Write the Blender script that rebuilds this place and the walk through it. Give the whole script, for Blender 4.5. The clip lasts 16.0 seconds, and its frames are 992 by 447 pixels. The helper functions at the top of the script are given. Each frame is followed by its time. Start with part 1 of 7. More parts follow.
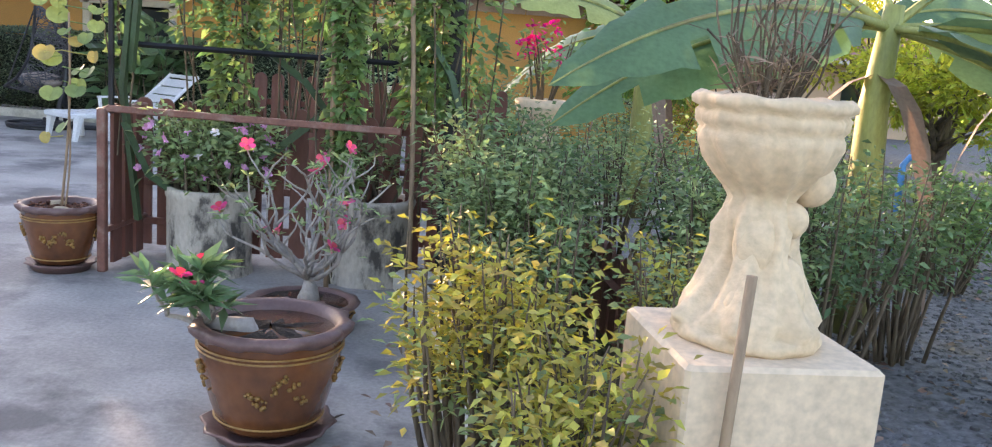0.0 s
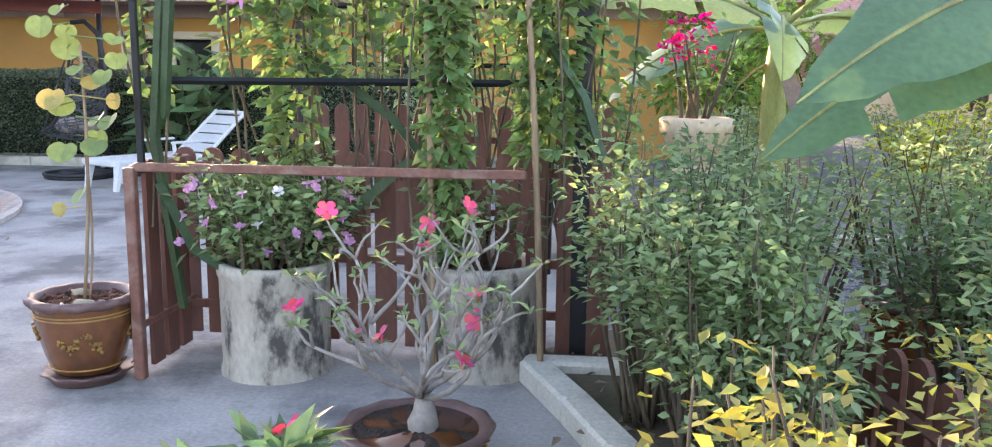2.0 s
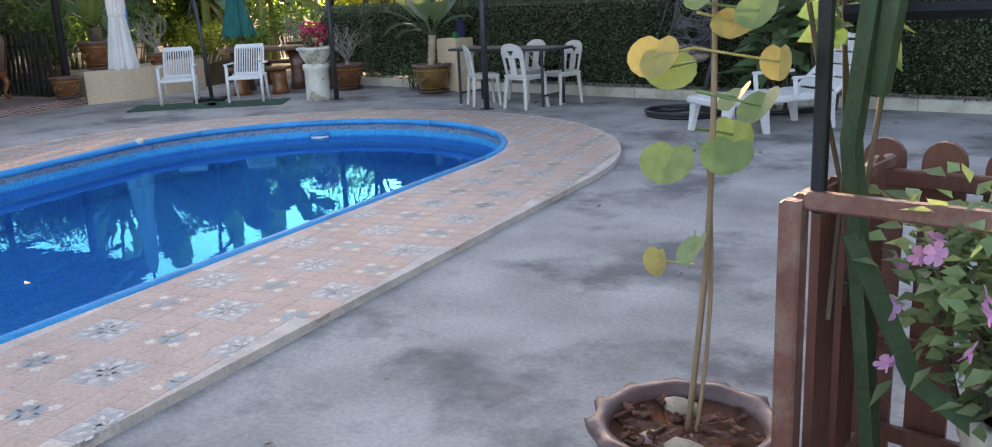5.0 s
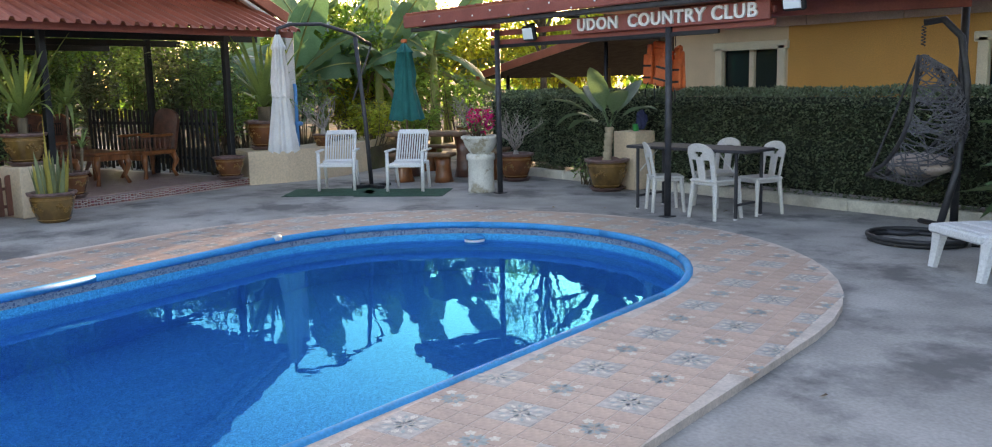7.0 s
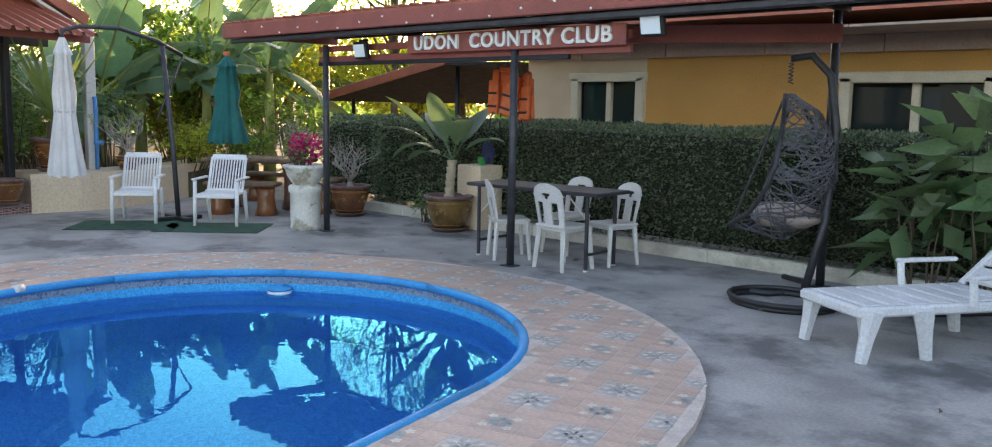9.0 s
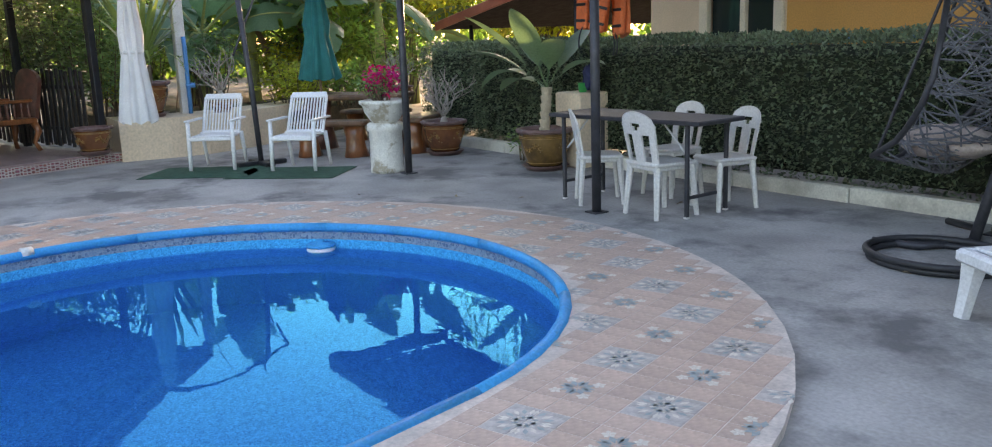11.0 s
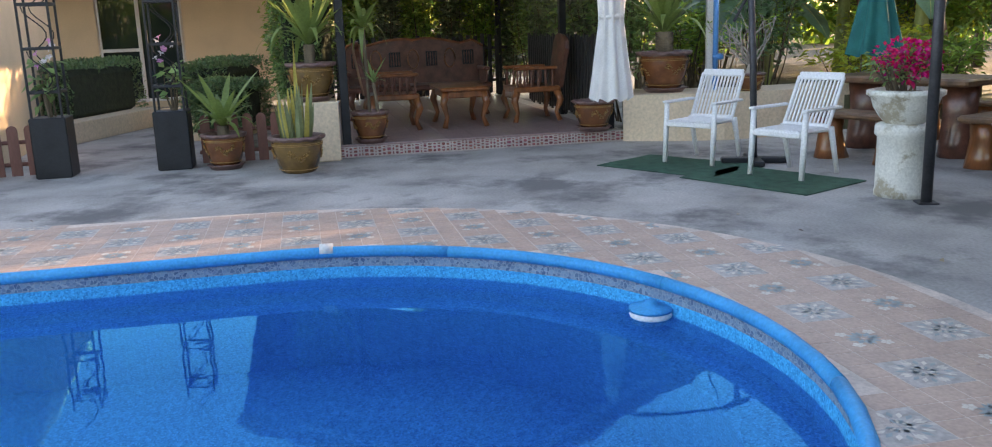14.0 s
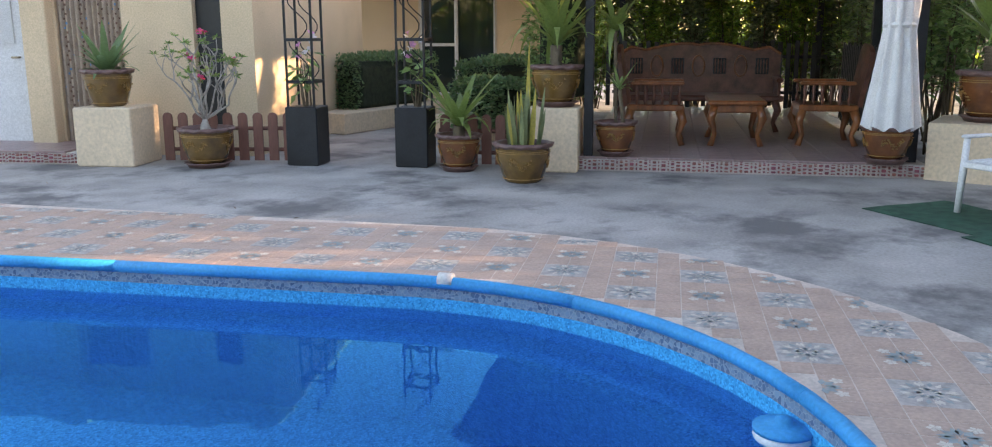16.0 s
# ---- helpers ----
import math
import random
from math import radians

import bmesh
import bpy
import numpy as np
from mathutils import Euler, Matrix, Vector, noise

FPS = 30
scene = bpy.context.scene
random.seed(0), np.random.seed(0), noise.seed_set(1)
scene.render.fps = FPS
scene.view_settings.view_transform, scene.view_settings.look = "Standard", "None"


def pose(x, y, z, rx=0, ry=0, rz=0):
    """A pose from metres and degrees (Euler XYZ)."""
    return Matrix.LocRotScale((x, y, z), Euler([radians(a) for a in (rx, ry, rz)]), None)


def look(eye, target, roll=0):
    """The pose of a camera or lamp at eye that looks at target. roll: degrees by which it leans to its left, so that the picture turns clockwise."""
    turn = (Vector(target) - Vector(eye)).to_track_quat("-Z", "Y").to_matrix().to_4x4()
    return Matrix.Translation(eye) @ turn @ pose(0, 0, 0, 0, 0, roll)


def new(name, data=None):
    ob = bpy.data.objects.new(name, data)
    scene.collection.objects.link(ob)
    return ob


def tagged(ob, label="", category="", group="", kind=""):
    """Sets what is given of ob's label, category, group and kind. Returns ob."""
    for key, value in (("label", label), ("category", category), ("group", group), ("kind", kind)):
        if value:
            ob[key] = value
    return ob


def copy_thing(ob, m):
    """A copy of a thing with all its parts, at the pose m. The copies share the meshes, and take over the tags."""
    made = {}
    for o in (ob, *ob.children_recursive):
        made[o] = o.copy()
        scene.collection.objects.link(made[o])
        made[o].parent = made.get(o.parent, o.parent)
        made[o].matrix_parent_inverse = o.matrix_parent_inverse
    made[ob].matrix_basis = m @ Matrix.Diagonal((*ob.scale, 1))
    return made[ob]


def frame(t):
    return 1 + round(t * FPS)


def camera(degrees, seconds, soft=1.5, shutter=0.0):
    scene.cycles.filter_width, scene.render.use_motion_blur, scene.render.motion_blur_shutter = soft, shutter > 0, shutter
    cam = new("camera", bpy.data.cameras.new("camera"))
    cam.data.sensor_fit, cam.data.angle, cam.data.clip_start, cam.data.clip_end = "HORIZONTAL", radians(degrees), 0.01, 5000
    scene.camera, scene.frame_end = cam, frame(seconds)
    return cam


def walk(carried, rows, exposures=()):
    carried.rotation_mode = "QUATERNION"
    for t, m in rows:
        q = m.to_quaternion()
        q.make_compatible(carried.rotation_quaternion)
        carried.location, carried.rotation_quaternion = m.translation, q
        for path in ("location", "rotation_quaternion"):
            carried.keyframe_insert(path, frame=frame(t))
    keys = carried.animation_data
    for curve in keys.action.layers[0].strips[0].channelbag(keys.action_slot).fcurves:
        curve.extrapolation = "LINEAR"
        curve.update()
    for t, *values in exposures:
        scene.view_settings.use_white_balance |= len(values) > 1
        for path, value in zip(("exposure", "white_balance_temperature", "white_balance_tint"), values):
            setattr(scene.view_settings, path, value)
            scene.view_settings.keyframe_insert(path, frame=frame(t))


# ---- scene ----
cam = camera(57.6, 16.0, soft=1.1)
PATH = [
    (0, (0.404, 0.288, 1.431), (0.308, 2.254, 1.074), 4.4),
    (0.5, (0.269, 0.609, 1.421), (0.03, 2.559, 1.046), 3.8),
    (1, (0.098, 0.953, 1.43), (-0.159, 2.894, 1.024), 1.3),
    (1.5, (-0.024, 1.327, 1.432), (-0.298, 3.282, 1.114), 0.8),
    (2, (-0.164, 1.64, 1.418), (-0.367, 3.601, 1.084), 0.6),
    (2.5, (-0.271, 2.017, 1.382), (-0.397, 3.982, 1.031), 0.3),
    (3, (-0.525, 2.331, 1.389), (-0.68, 4.298, 1.062), -0.2),
    (3.5, (-0.765, 2.644, 1.363), (-1.161, 4.579, 1.048), -1.9),
    (4, (-0.993, 2.958, 1.33), (-1.746, 4.759, 0.893), -3.2),
    (4.5, (-1.215, 3.271, 1.341), (-2.29, 4.874, 0.815), -2.5),
    (4.7, (-1.285, 3.422, 1.375), (-2.494, 4.922, 0.839), -2.1),
    (6.8, (-2.35, 4.628, 1.539), (-3.875, 5.879, 1.21), -2.3),
    (7, (-2.485, 4.735, 1.552), (-4.074, 5.908, 1.236), -1.3),
    (7.5, (-2.803, 4.984, 1.601), (-4.416, 6.134, 1.325), -0.8),
    (8, (-2.994, 5.289, 1.584), (-4.609, 6.44, 1.325), -0.7),
    (8.5, (-3.183, 5.641, 1.545), (-4.674, 6.951, 1.294), 0.6),
    (8.7, (-3.25, 5.758, 1.552), (-4.654, 7.161, 1.306), 1.3),
    (10.8, (-3.762, 7.309, 1.418), (-5.318, 8.496, 1.007), -1.7),
    (11, (-3.858, 7.468, 1.431), (-5.479, 8.565, 1.022), -2.0),
    (11.5, (-4.104, 8.011, 1.342), (-5.886, 8.825, 0.941), -1.2),
    (12, (-4.436, 8.49, 1.329), (-6.283, 9.104, 0.868), -1.1),
    (12.5, (-4.745, 8.883, 1.294), (-6.659, 9.184, 0.799), -0.7),
    (13, (-5.083, 9.276, 1.336), (-7.021, 9.358, 0.85), -1.5),
    (13.5, (-5.358, 9.656, 1.345), (-7.3, 9.532, 0.883), -1.7),
    (14, (-5.7, 9.986, 1.354), (-7.632, 9.705, 0.922), -2.0),
    (14.5, (-5.97, 10.281, 1.367), (-7.859, 9.776, 0.949), -1.7),
    (15, (-6.241, 10.446, 1.351), (-8.056, 9.711, 0.941), -1.0),
    (15.5, (-6.575, 10.649, 1.337), (-8.273, 9.676, 0.928), -0.4),
    (16, (-6.973, 10.796, 1.338), (-8.654, 9.795, 0.923), -0.2),
]
walk(cam, [(t, look(eye, target, roll)) for t, eye, target, roll in PATH], [(0, 2.55, 7600, 28), (0.5, 2.55, 7600, 28), (1.0, 2.75, 7600, 28), (3.5, 3.05, 7600, 28), (4.7, 2.28, 7800, 26), (6.8, 2.2, 8000, 23), (8.7, 2.3, 8000, 23), (16, 2.5, 8000, 23)])

# ---------------- world, sun, exposure ----------------
SUN_ELEV, SUN_AZ = radians(11), radians(-38)      # azimuth from +y towards +x
world = bpy.data.worlds.new("world")
scene.world = world
world.use_nodes = True
wn = world.node_tree
sky = wn.nodes.new("ShaderNodeTexSky")
sky.sky_type = "NISHITA"
sky.sun_disc = False
sky.sun_elevation, sky.sun_rotation = SUN_ELEV, SUN_AZ
sky.air_density, sky.dust_density, sky.ozone_density = 1.0, 0.9, 1.5
wn.links.new(sky.outputs[0], wn.nodes["Background"].inputs[0])
wn.nodes["Background"].inputs[1].default_value = 0.15
sun_data = bpy.data.lights.new("sun", "SUN")
sun_data.energy, sun_data.angle, sun_data.color = 3.0, radians(0.6), (1.0, 0.78, 0.5)
sun = new("sun", sun_data)
sun_dir = Vector((math.sin(SUN_AZ) * math.cos(SUN_ELEV), math.cos(SUN_AZ) * math.cos(SUN_ELEV), math.sin(SUN_ELEV)))
sun.matrix_world = look(tuple(sun_dir * 60), (0, 0, 0))

# ---------------- materials ----------------
def mat(name, col, rough=0.6, metal=0.0, var=0.25, scale=6.0, bump=0.15, fine=60.0, col2=None, stain=None, stain_amt=0.0,
        stain_scale=1.5, coat=0.0, piece=0.0, trans=0.0, island=0.0, spec=0.5, wave=None, stain_edge=(0.5, 0.68), stretch=(1, 1, 1)):
    m = bpy.data.materials.new(name)
    m.use_nodes = True
    nt = m.node_tree
    N, L = nt.nodes, nt.links
    b = N["Principled BSDF"]
    b.inputs["Roughness"].default_value, b.inputs["Metallic"].default_value = rough, metal
    b.inputs["Coat Weight"].default_value = coat
    b.inputs["Specular IOR Level"].default_value = spec
    tc = N.new("ShaderNodeTexCoord")
    mp = N.new("ShaderNodeMapping")
    mp.inputs["Scale"].default_value = stretch
    L.new(tc.outputs["Object"], mp.inputs["Vector"])
    n1 = N.new("ShaderNodeTexNoise")
    n1.inputs["Scale"].default_value, n1.inputs["Detail"].default_value = scale, 6
    L.new(mp.outputs[0], n1.inputs["Vector"])
    n2 = N.new("ShaderNodeTexNoise")
    n2.inputs["Scale"].default_value, n2.inputs["Detail"].default_value = fine, 4
    L.new(mp.outputs[0], n2.inputs["Vector"])
    ramp = N.new("ShaderNodeMix")
    ramp.data_type = "RGBA"
    c2 = col2 or tuple(max(0.0, c * (1 - 2 * var)) for c in col)
    ramp.inputs[6].default_value, ramp.inputs[7].default_value = (*col, 1), (*c2, 1)
    st = N.new("ShaderNodeMapRange")
    st.inputs[1].default_value, st.inputs[2].default_value = 0.35, 0.7
    L.new(n1.outputs["Fac"], st.inputs[0])
    L.new(st.outputs[0], ramp.inputs[0])
    out = ramp.outputs[2]
    mul = N.new("ShaderNodeMix")
    mul.data_type, mul.blend_type = "RGBA", "MULTIPLY"
    mul.inputs[0].default_value = 0.5
    L.new(out, mul.inputs[6])
    L.new(n2.outputs["Fac"], mul.inputs[7])
    hs = N.new("ShaderNodeHueSaturation")
    hs.inputs["Value"].default_value = 1.2
    L.new(mul.outputs[2], hs.inputs["Color"])
    out = hs.outputs[0]
    if piece or island:
        src = N.new("ShaderNodeNewGeometry").outputs["Random Per Island"] if island else N.new("ShaderNodeObjectInfo").outputs["Random"]
        mr = N.new("ShaderNodeMapRange")
        amt = island or piece
        mr.inputs[3].default_value, mr.inputs[4].default_value = 1.2 * (1 - amt), 1.2 * (1 + amt)
        L.new(src, mr.inputs[0])
        L.new(mr.outputs[0], hs.inputs["Value"])
        if island:
            mh = N.new("ShaderNodeMapRange")
            mh.inputs[3].default_value, mh.inputs[4].default_value = 0.47, 0.525
            ml = N.new("ShaderNodeMath")
            ml.operation = "MULTIPLY"
            ml.inputs[1].default_value = 7.31
            fr = N.new("ShaderNodeMath")
            fr.operation = "FRACT"
            L.new(src, ml.inputs[0])
            L.new(ml.outputs[0], fr.inputs[0])
            L.new(fr.outputs[0], mh.inputs[0])
            L.new(mh.outputs[0], hs.inputs["Hue"])
    if stain:
        n3 = N.new("ShaderNodeTexNoise")
        n3.inputs["Scale"].default_value, n3.inputs["Detail"].default_value, n3.inputs["Roughness"].default_value = stain_scale, 8, 0.65
        L.new(mp.outputs[0], n3.inputs["Vector"])
        mr3 = N.new("ShaderNodeMapRange")
        mr3.inputs[1].default_value, mr3.inputs[2].default_value = stain_edge
        mr3.inputs[4].default_value = stain_amt
        L.new(n3.outputs["Fac"], mr3.inputs[0])
        mx = N.new("ShaderNodeMix")
        mx.data_type = "RGBA"
        mx.inputs[7].default_value = (*stain, 1)
        L.new(mr3.outputs[0], mx.inputs[0])
        L.new(out, mx.inputs[6])
        out = mx.outputs[2]
    L.new(out, b.inputs["Base Color"])
    if bump:
        bp = N.new("ShaderNodeBump")
        bp.inputs["Strength"].default_value, bp.inputs["Distance"].default_value = bump, 0.02
        L.new(n2.outputs["Fac"], bp.inputs["Height"])
        L.new(bp.outputs[0], b.inputs["Normal"])
    if trans:
        tr = N.new("ShaderNodeBsdfTranslucent")
        mixs = N.new("ShaderNodeMixShader")
        mixs.inputs[0].default_value = trans
        br = N.new("ShaderNodeHueSaturation")
        br.inputs["Value"].default_value, br.inputs["Saturation"].default_value = 1.6, 1.15
        L.new(out, br.inputs["Color"])
        L.new(br.outputs[0], tr.inputs[0])
        L.new(b.outputs[0], mixs.inputs[1])
        L.new(tr.outputs[0], mixs.inputs[2])
        L.new(mixs.outputs[0], N["Material Output"].inputs[0])
    return m


def leafmat(name, col, island=0.35, trans=0.35, rough=0.5, grey=0.22, **k):
    lum = 0.3 * col[0] + 0.6 * col[1] + 0.1 * col[2]
    col = tuple(c + (lum - c) * grey for c in col)
    return mat(name, col, rough, var=0.12, scale=3, bump=0, fine=40, trans=trans, island=island, spec=0.35, **k)


M = {}
M["concrete"] = mat("concrete_yard", (0.47, 0.445, 0.42), 0.8, var=0.2, scale=1.6, bump=0.25, fine=45, stain=(0.12, 0.115, 0.115), stain_amt=0.9, stain_scale=1.1, stain_edge=(0.5, 0.63))
M["earth"] = mat("earth", (0.16, 0.12, 0.08), 0.95, var=0.3, scale=3, bump=0.5, fine=30, stain=(0.07, 0.09, 0.03), stain_amt=0.8, stain_scale=1.2)
M["gravel"] = mat("gravel", (0.23, 0.235, 0.25), 0.9, island=0.3, var=0.3, scale=18, bump=0.8, fine=70, stain=(0.2, 0.16, 0.11), stain_amt=0.7, stain_scale=0.9)
M["cream"] = mat("cream_paint", (0.78, 0.61, 0.44), 0.75, var=0.03, scale=2, bump=0.06, fine=35, stain=(0.55, 0.45, 0.33), stain_amt=0.18, stain_scale=2.2)
M["kerb"] = mat("kerb_paint", (0.74, 0.7, 0.6), 0.8, var=0.1, scale=3, bump=0.2, stain=(0.3, 0.27, 0.22), stain_amt=0.6, stain_scale=3)
M["urn"] = mat("urn_cement", (0.8, 0.61, 0.41), 0.75, var=0.06, scale=5, bump=0.2, fine=40, stain=(0.55, 0.38, 0.22), stain_amt=0.25, stain_scale=3.5)
M["orange"] = mat("orange_wall", (0.72, 0.36, 0.1), 0.8, var=0.06, scale=1.2, bump=0.1, stain=(0.5, 0.27, 0.1), stain_amt=0.3)
M["peach"] = mat("peach_wall", (0.74, 0.56, 0.38), 0.8, var=0.05, scale=1.5, bump=0.1, stain=(0.5, 0.38, 0.26), stain_amt=0.25)
M["trimcream"] = mat("cream_trim", (0.8, 0.7, 0.52), 0.6, var=0.05, bump=0.05)
M["soffit"] = mat("soffit_board", (0.55, 0.4, 0.34), 0.7, var=0.08, scale=3, bump=0.08)
M["fascia"] = mat("fascia_paint", (0.36, 0.09, 0.07), 0.55, var=0.12, scale=4, bump=0.1)
M["redroof"] = mat("red_metal_roof", (0.46, 0.13, 0.08), 0.45, metal=0.2, var=0.18, scale=2, bump=0.1, stain=(0.25, 0.07, 0.05), stain_amt=0.5)
M["pinkroof"] = mat("pink_tile_roof", (0.55, 0.27, 0.25), 0.8, var=0.15, scale=8, bump=0.3)
M["black"] = mat("black_steel", (0.022, 0.024, 0.03), 0.45, metal=0.3, var=0.2, scale=8, bump=0.08)
M["darkmetal"] = mat("dark_grey_steel", (0.07, 0.07, 0.08), 0.5, metal=0.4, var=0.2, scale=10, bump=0.08)
M["brownfence"] = mat("brown_fence_paint", (0.22, 0.085, 0.062), 0.6, var=0.14, scale=7, bump=0.2, fine=50, piece=0.14, stretch=(1, 1, 0.25))
M["brownrail"] = mat("brown_rail_paint", (0.25, 0.1, 0.075), 0.5, var=0.15, scale=12, bump=0.15, stain=(0.35, 0.26, 0.22), stain_amt=0.5, stain_scale=9)
M["darkfence"] = mat("black_fence_paint", (0.02, 0.02, 0.022), 0.5, var=0.2, bump=0.15, piece=0.2)
M["glaze"] = mat("brown_glaze", (0.23, 0.08, 0.03), 0.2, var=0.22, scale=5, bump=0.06, fine=25, coat=0.4, stain=(0.06, 0.025, 0.015), stain_amt=0.6, stain_scale=4)
M["glazegold"] = mat("golden_glaze", (0.22, 0.12, 0.035), 0.16, var=0.25, scale=5, bump=0.06, fine=25, coat=0.5, stain=(0.08, 0.04, 0.015), stain_amt=0.55, stain_scale=5)
M["potrim"] = mat("rim_glaze", (0.2, 0.11, 0.1), 0.4, var=0.2, scale=8, bump=0.1)
M["relief"] = mat("ochre_relief", (0.42, 0.22, 0.06), 0.4, var=0.2, scale=20, bump=0.2)
M["soil"] = mat("potting_soil", (0.055, 0.035, 0.024), 0.95, var=0.35, scale=25, bump=0.9, fine=60)
M["redsoil"] = mat("red_bark_mulch", (0.22, 0.085, 0.05), 0.95, var=0.4, scale=30, bump=0.9, fine=60)
M["stone"] = mat("pale_stone", (0.5, 0.4, 0.28), 0.8, var=0.2, scale=10, bump=0.3)
M["ring"] = mat("weathered_concrete_ring", (0.56, 0.5, 0.42), 0.85, var=0.15, scale=4, bump=0.4, fine=40, stain=(0.05, 0.045, 0.04), stain_amt=0.9, stain_scale=4.2, stain_edge=(0.52, 0.6), stretch=(1, 1, 0.55))
M["whiteped"] = mat("peeling_white_paint", (0.78, 0.76, 0.7), 0.8, var=0.06, scale=6, bump=0.3, stain=(0.3, 0.25, 0.17), stain_amt=0.85, stain_scale=4, stain_edge=(0.53, 0.6))
M["white"] = mat("white_plastic", (0.82, 0.82, 0.83), 0.35, var=0.03, bump=0.02, spec=0.5)
M["offwhite"] = mat("old_white_plastic", (0.72, 0.69, 0.66), 0.4, var=0.06, scale=5, bump=0.03)
M["fabric"] = mat("white_canvas", (0.8, 0.78, 0.77), 0.9, var=0.07, scale=5, bump=0.15, fine=120, trans=0.15)
M["teal"] = mat("teal_canvas", (0.0, 0.2, 0.19), 0.8, var=0.15, scale=6, bump=0.15, fine=120, trans=0.12)
M["matgreen"] = mat("green_mat", (0.03, 0.12, 0.075), 0.9, var=0.25, scale=9, bump=0.4, fine=90)
M["wood"] = mat("varnished_teak", (0.37, 0.125, 0.045), 0.28, var=0.3, scale=9, bump=0.08, coat=0.35, stretch=(1, 1, 0.3))
M["darkwood"] = mat("dark_rosewood", (0.2, 0.075, 0.05), 0.35, var=0.3, scale=9, bump=0.08, coat=0.3)
M["log"] = mat("log_wood", (0.24, 0.12, 0.06), 0.5, var=0.35, scale=6, bump=0.35, coat=0.15)
M["bark"] = mat("bark", (0.2, 0.15, 0.1), 0.9, var=0.35, scale=14, bump=0.6, stretch=(1, 1, 0.3))
M["greybark"] = mat("pale_grey_bark", (0.45, 0.4, 0.36), 0.8, var=0.2, scale=14, bump=0.3)
M["stick"] = mat("bamboo_stick", (0.4, 0.27, 0.17), 0.7, var=0.2, scale=14, bump=0.2, stretch=(1, 1, 0.3))
M["cactus"] = mat("cactus_skin", (0.07, 0.13, 0.06), 0.6, var=0.25, scale=6, bump=0.2)
M["banstem"] = mat("banana_stem", (0.42, 0.45, 0.14), 0.55, var=0.3, scale=3, bump=0.15, stain=(0.14, 0.08, 0.04), stain_amt=0.8, stain_scale=2.5, stretch=(1, 1, 0.35))
M["banleaf"] = leafmat("banana_leaf", (0.12, 0.24, 0.1), island=0.12, trans=0.3, rough=0.33)
M["hedge"] = leafmat("hedge_leaf", (0.17, 0.25, 0.13), island=0.5, trans=0.2)
# Near-black: the shade inside the hedges put into the colour.
M["hedgeshade"] = mat("hedge_inner_shade", (0.03, 0.045, 0.022), 0.95, var=0.3, scale=12, bump=0.8, fine=40)
M["vine"] = leafmat("vine_leaf", (0.2, 0.36, 0.1), island=0.45)
M["shrub"] = leafmat("shrub_leaf", (0.27, 0.4, 0.15), island=0.45)
M["yellow"] = leafmat("yellow_green_leaf", (0.5, 0.46, 0.12), island=0.4, grey=0)
M["tree"] = leafmat("tree_leaf", (0.22, 0.35, 0.07), island=0.5, trans=0.55, grey=0.1)
# Brighter, yellower copy of tree_leaf: sunlight on foliage put into the colour.
M["treelit"] = leafmat("sunlit_tree_leaf", (0.4, 0.43, 0.07), island=0.45, trans=0.55, grey=0.05)
M["dark"] = leafmat("dark_glossy_leaf", (0.14, 0.27, 0.1), island=0.35, rough=0.35)
M["agave"] = leafmat("strap_leaf", (0.2, 0.33, 0.06), island=0.35, rough=0.4)
M["snake"] = leafmat("snake_plant_leaf", (0.2, 0.26, 0.1), island=0.35, trans=0.1)
M["pink"] = leafmat("pink_petal", (0.8, 0.14, 0.28), island=0.3, trans=0.3, grey=0)
M["magenta"] = leafmat("magenta_bract", (0.72, 0.03, 0.2), island=0.3, trans=0.3, grey=0)
M["lilac"] = leafmat("lilac_petal", (0.78, 0.4, 0.66), island=0.25, trans=0.3, grey=0)
M["whitepetal"] = leafmat("white_petal", (0.85, 0.82, 0.85), island=0.1, trans=0.3, grey=0)
M["yellowleaf"] = leafmat("yellowing_round_leaf", (0.42, 0.36, 0.05), island=0.4, trans=0.2)
M["roundleaf"] = leafmat("orchid_tree_leaf", (0.17, 0.29, 0.07), island=0.35, trans=0.2)
M["dry"] = leafmat("dry_twigs", (0.34, 0.22, 0.14), island=0.4, trans=0.1)
M["rim"] = mat("blue_pool_coping", (0.0, 0.36, 0.74), 0.5, var=0.1, scale=4, bump=0.05, spec=0.25)
M["grout"] = mat("tile_grout", (0.74, 0.62, 0.54), 0.9, var=0.15, bump=0.2)
M["tile_a"] = mat("terracotta_tile", (0.57, 0.4, 0.32), 0.55, var=0.08, scale=6, bump=0.06, piece=0.1)
M["tile_b"] = mat("grey_tile_pattern", (0.55, 0.5, 0.47), 0.5, var=0.2, scale=20, bump=0.06, piece=0.08)
M["petal_w"] = mat("tile_white_motif", (0.72, 0.66, 0.58), 0.5, var=0.05, bump=0)
M["petal_g"] = mat("tile_green_motif", (0.33, 0.4, 0.41), 0.5, var=0.15, bump=0)
M["terr"] = mat("terrace_tile", (0.43, 0.3, 0.29), 0.35, var=0.2, scale=30, bump=0.05, piece=0.08)
M["terrline"] = mat("white_mosaic_joint", (0.76, 0.7, 0.66), 0.6, var=0.1, bump=0.1)
M["mosaic"] = mat("maroon_mosaic_stone", (0.42, 0.13, 0.13), 0.4, var=0.2, scale=14, bump=0.05, island=0.3)
M["jacket"] = mat("orange_life_vest", (0.8, 0.17, 0.05), 0.7, var=0.12, scale=9, bump=0.15)
M["curtain"] = mat("patterned_curtain", (0.5, 0.38, 0.3), 0.9, var=0.12, scale=8, bump=0.15)
M["door"] = mat("white_door_paint", (0.7, 0.7, 0.72), 0.5, var=0.04, bump=0.03)
